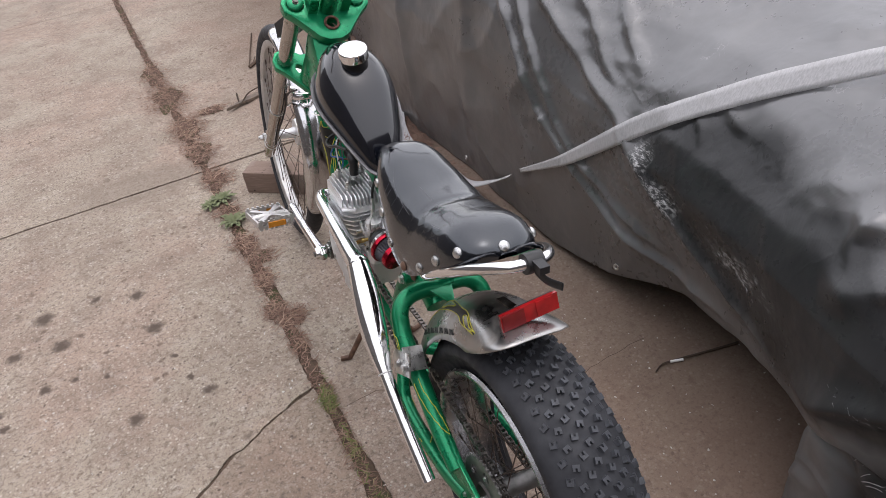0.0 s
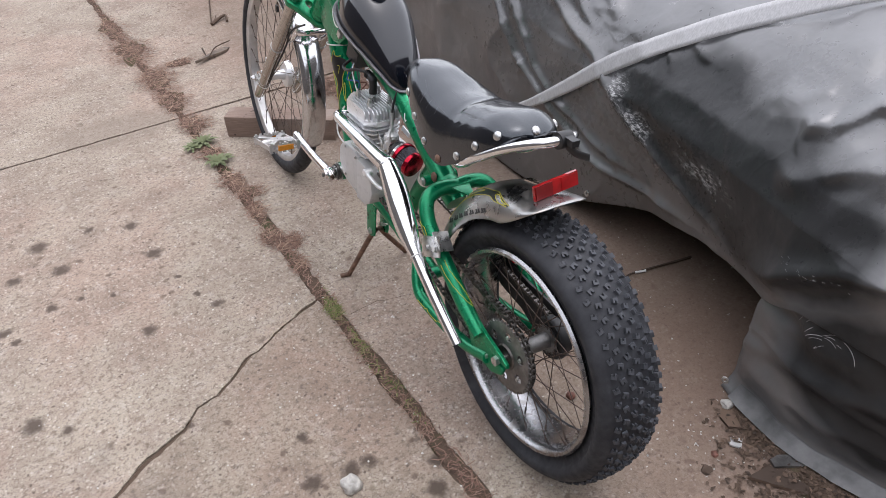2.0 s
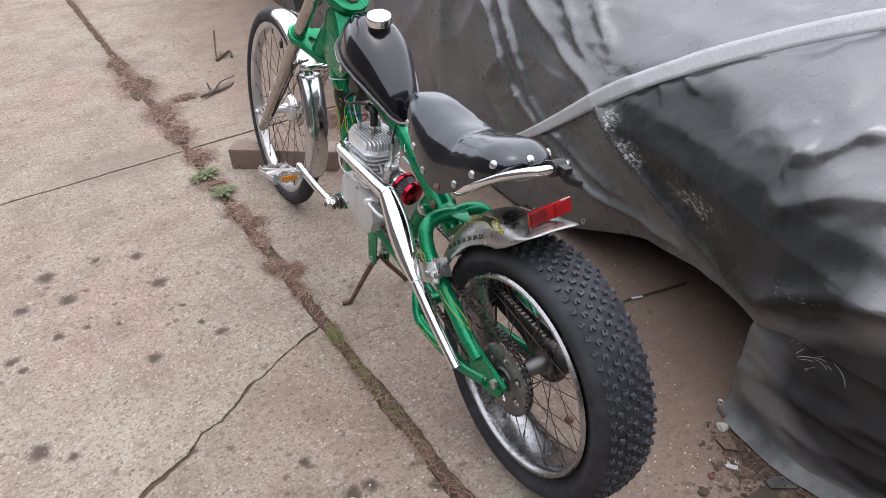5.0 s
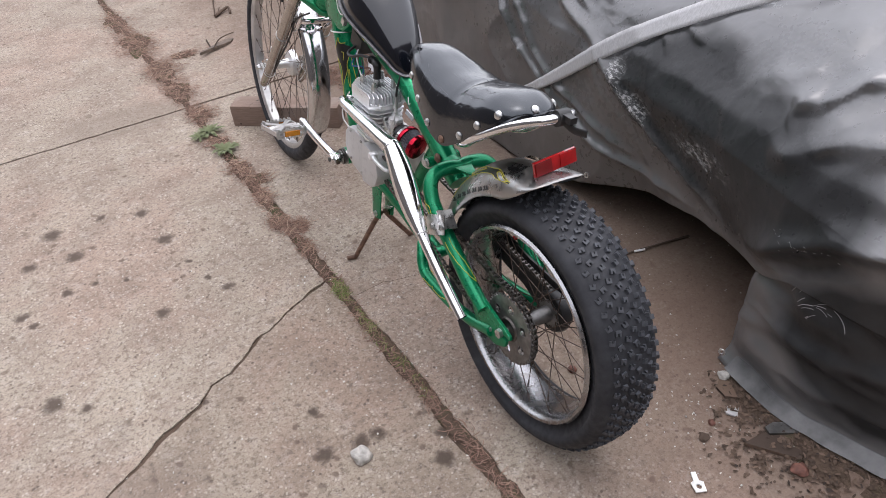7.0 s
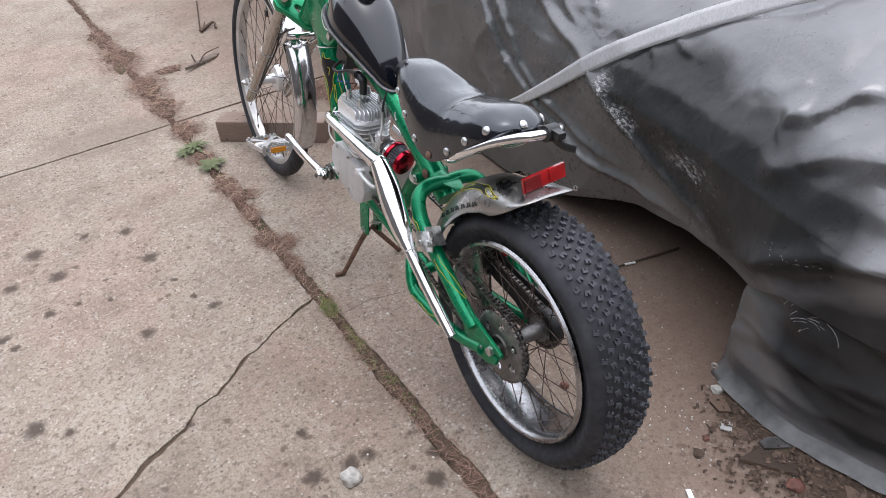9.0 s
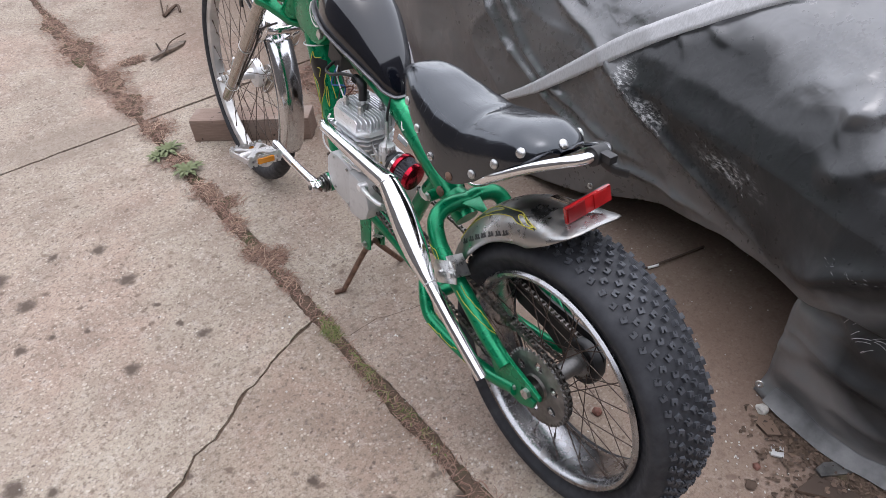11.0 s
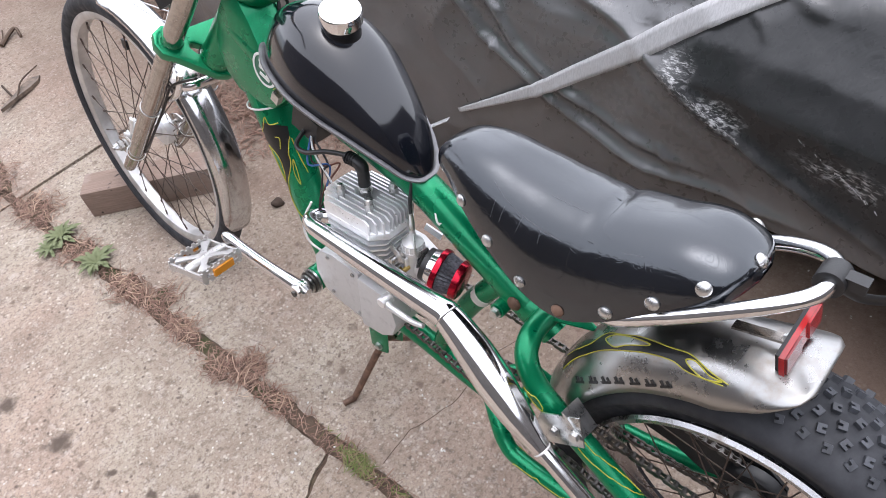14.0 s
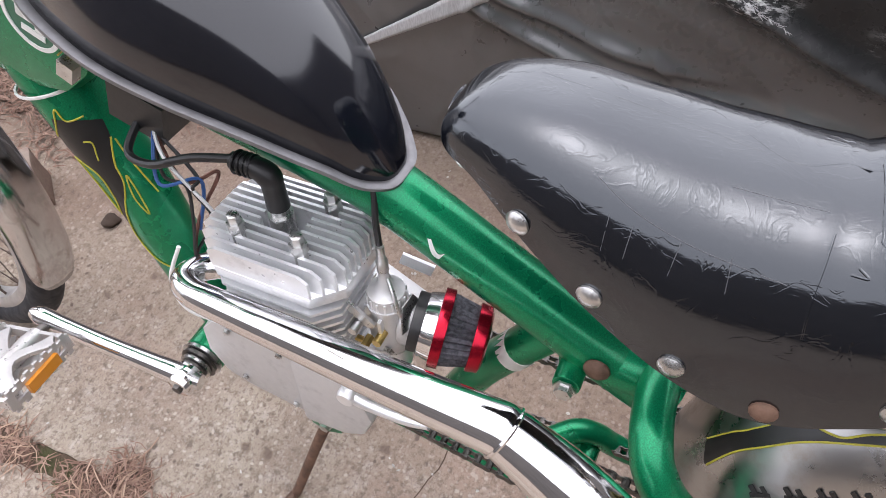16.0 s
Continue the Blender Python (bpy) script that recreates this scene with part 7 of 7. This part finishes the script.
laid([(-0.034, 0.829, 0.752), (-0.034, 0.807, 0.746), (-0.034, 0.793, 0.724), (-0.034, 0.798, 0.703), (-0.034, 0.818, 0.687)], bpy.data.objects["gusset"], 0.0008, 0.0009, FLAME, main_frame, "pinstripe")

# flames, stamp and bars on the rear mudguard
FA = [(-0.030, 0.262, 0.470), (-0.034, 0.254, 0.500), (-0.0369, 0.239, 0.525), (-0.024, 0.2144, 0.545), (-0.030, 0.1883, 0.565), (-0.036, 0.159, 0.585), (-0.0425, 0.1207, 0.5982), (-0.0456, 0.0948, 0.608), (-0.0551, 0.0669, 0.6086), (-0.0599, 0.0362, 0.6089), (-0.0593, 0.022, 0.6115)]
FB = [(-0.045, 0.252, 0.455), (-0.046, 0.2422, 0.4879), (-0.0491, 0.2268, 0.515), (-0.0451, 0.2011, 0.5345), (-0.0493, 0.1702, 0.561), (-0.0511, 0.1402, 0.5804), (-0.0545, 0.1102, 0.5934), (-0.0599, 0.0902, 0.5955), (-0.0614, 0.0644, 0.6014), (-0.0606, 0.0359, 0.608), (-0.0598, 0.0218, 0.6109)]
patch(FA, FB, mud, 0.0007, FLAME_BLACK, mud, "flame_print", "black painted flame")
laid(FA, mud, 0.0006, 0.0008, FLAME, mud, "pinstripe")
laid(FB, mud, 0.0006, 0.0008, FLAME, mud, "pinstripe")
for pts in ([(-0.0332, 0.208, 0.545), (-0.030, 0.1934, 0.56), (-0.0422, 0.1426, 0.5862), (-0.0436, 0.1717, 0.5644), (-0.0439, 0.1865, 0.5508)], [(-0.0523, 0.0958, 0.602), (-0.0505, 0.0864, 0.6075), (-0.0579, 0.0659, 0.6057), (-0.059, 0.051, 0.6075), (-0.061, 0.0718, 0.6001)]):
    laid(pts, mud, 0.0012, 0.0009, FLAME, mud, "pinstripe", closed=True)
    mid = sum((Vector(p) for p in pts), Vector()) / len(pts)
    patch([pts[0], pts[1], pts[2]], [pts[0], pts[4], pts[3]], mud, 0.0011, FENDER, mud, "flame_print", "bare tongue within the flame")
for x, y, z in ((-0.0643, 0.216, 0.4822), (-0.067, 0.1966, 0.5005), (-0.0683, 0.1791, 0.5156), (-0.069, 0.1621, 0.5297), (-0.0695, 0.1429, 0.5443), (-0.0695, 0.124, 0.5569), (-0.069, 0.1066, 0.5681)):
    hit, p, n, _ = mud.closest_point_on_mesh(Vector((x, y, z)))
    t = Vector((0, -0.0635, 0.05)).normalized()
    u = n.cross(t).normalized()
    m = Matrix.Translation(p + n * 0.0006) @ Matrix((t, u, n)).transposed().to_4x4()
    part("name_bar", block((0.015, 0.0032, 0.0014), m @ Matrix.Translation((0, -0.0035, 0))), FLAME_BLACK, mud, "dark bar of the maker's mark")
    part("name_bar", block((0.0034, 0.008, 0.0014), m @ Matrix.Translation((-0.004, 0.0005, 0)) @ pose(0, 0, 0, 0, 0, 12)), FLAME_BLACK, mud, "dark bar of the maker's mark")
    part("name_bar", block((0.0034, 0.007, 0.0014), m @ Matrix.Translation((0.004, 0.0, 0)) @ pose(0, 0, 0, 0, 0, 12)), FLAME_BLACK, mud, "dark bar of the maker's mark")
for a in ((-0.025, -0.010, 0.632), (-0.02, -0.016, 0.632), (-0.012, -0.012, 0.634)):
    hit, p, n, _ = mud.closest_point_on_mesh(Vector(a))
    part("stamp", turned([(0.0006 * math.sin(q), 0.006 + 0.0006 * math.cos(q)) for q in (2 * math.pi * k / 6 for k in range(6))], 14, axis="Z", closed=True), CHROME_OLD, mud).matrix_local = aimed(p, p + n)

# stripes on the arms, bare chip on the tube
arm_left = [o for o in main_frame.children if o.name.startswith("yoke_arm")][0]
stay_left = [o for o in main_frame.children if o.name.startswith("chain_stay")][0]
for pts, target in (([(-0.094, 0.185, 0.408), (-0.093, 0.1648, 0.3931), (-0.0851, 0.1329, 0.3716), (-0.0783, 0.0996, 0.3477)], arm_left), ([(-0.102, 0.185, 0.400), (-0.1012, 0.1699, 0.3893), (-0.0968, 0.1384, 0.3718), (-0.0874, 0.1056, 0.3537), (-0.080, 0.095, 0.345)], arm_left),
                    ([(-0.0976, 0.2736, 0.457), (-0.0936, 0.2567, 0.4479), (-0.101, 0.2423, 0.4343), (-0.104, 0.258, 0.437), (-0.102, 0.27, 0.449)], arm_left),
                    ([(-0.0698, 0.3113, 0.2218), (-0.0638, 0.2725, 0.2163), (-0.0657, 0.2287, 0.218), (-0.0748, 0.1936, 0.224), (-0.079, 0.15, 0.226)], stay_left), ([(-0.0787, 0.2997, 0.2191), (-0.077, 0.2608, 0.2196), (-0.0789, 0.2176, 0.2215), (-0.0784, 0.1928, 0.2241)], stay_left)):
    laid(pts, target, 0.0007, 0.0008, FLAME, target, "pinstripe")
patch([(-0.0242, 0.4975, 0.5951), (-0.0263, 0.493, 0.5805), (-0.0263, 0.4875, 0.5775)], [(-0.0242, 0.4945, 0.5951), (-0.0263, 0.489, 0.5835), (-0.0252, 0.4830, 0.5842)], main_frame, 0.0006, BADGE, main_frame, "paint_chip", "pale chip in the green paint")
for k in range(7):
    y = 0.612 - 0.009 * k
    hit, p, n, _ = main_frame.closest_point_on_mesh(Vector((-0.022, y, 0.655 - 0.0036 * k)))
    part("name_bar", block((0.006, 0.004, 0.0012), aimed(p + n * 0.0004, p + n)), BADGE, main_frame, "pale bar of the maker's mark")

# tears in the saddle cover
for pts, w in (([(0.0157, 0.2278, 0.7274), (-0.0095, 0.2263, 0.7292), (-0.0368, 0.2244, 0.7259), (-0.0452, 0.2222, 0.7232), (-0.0525, 0.2085, 0.7224)], 0.0013), ([(-0.0419, 0.2455, 0.7192), (-0.0573, 0.2461, 0.7096), (-0.07, 0.2465, 0.696), (-0.0791, 0.2442, 0.6768)], 0.0010),
               ([(-0.0547, 0.2295, 0.7129), (-0.0588, 0.2246, 0.7117), (-0.0569, 0.2324, 0.7095)], 0.0016), ([(0.0168, 0.4285, 0.7376), (0.0109, 0.3859, 0.7378), (0.0113, 0.3367, 0.7293), (0.0057, 0.2918, 0.7246)], 0.0008),
               ([(0.02, 0.30, 0.727), (0.0, 0.27, 0.727), (0.012, 0.24, 0.727), (0.0, 0.20, 0.737), (0.01, 0.16, 0.75), (0.0, 0.12, 0.757)], 0.0009)):
    laid(pts, seat_skin, -0.7 * w, w, VINYL, seat, "vinyl_tear", "raised split in the vinyl")
for pts in ([(-0.0735, 0.3576, 0.692), (-0.0631, 0.3578, 0.7111)], [(-0.0743, 0.3444, 0.6915), (-0.0644, 0.3437, 0.7084)], [(-0.0751, 0.3187, 0.6896), (-0.0639, 0.3171, 0.7055)], [(-0.0747, 0.2876, 0.6887), (-0.0632, 0.2896, 0.7046)], [(-0.05, 0.37, 0.724), (-0.06, 0.345, 0.715), (-0.064, 0.31, 0.705), (-0.067, 0.26, 0.70)], [(-0.064, 0.19, 0.722), (-0.066, 0.165, 0.733)], [(-0.03, 0.30, 0.722), (-0.03, 0.25, 0.72)]):
    laid(pts, seat_skin, -0.0002, 0.00035, MARK, seat, "scratch", "pale scratch in the vinyl")
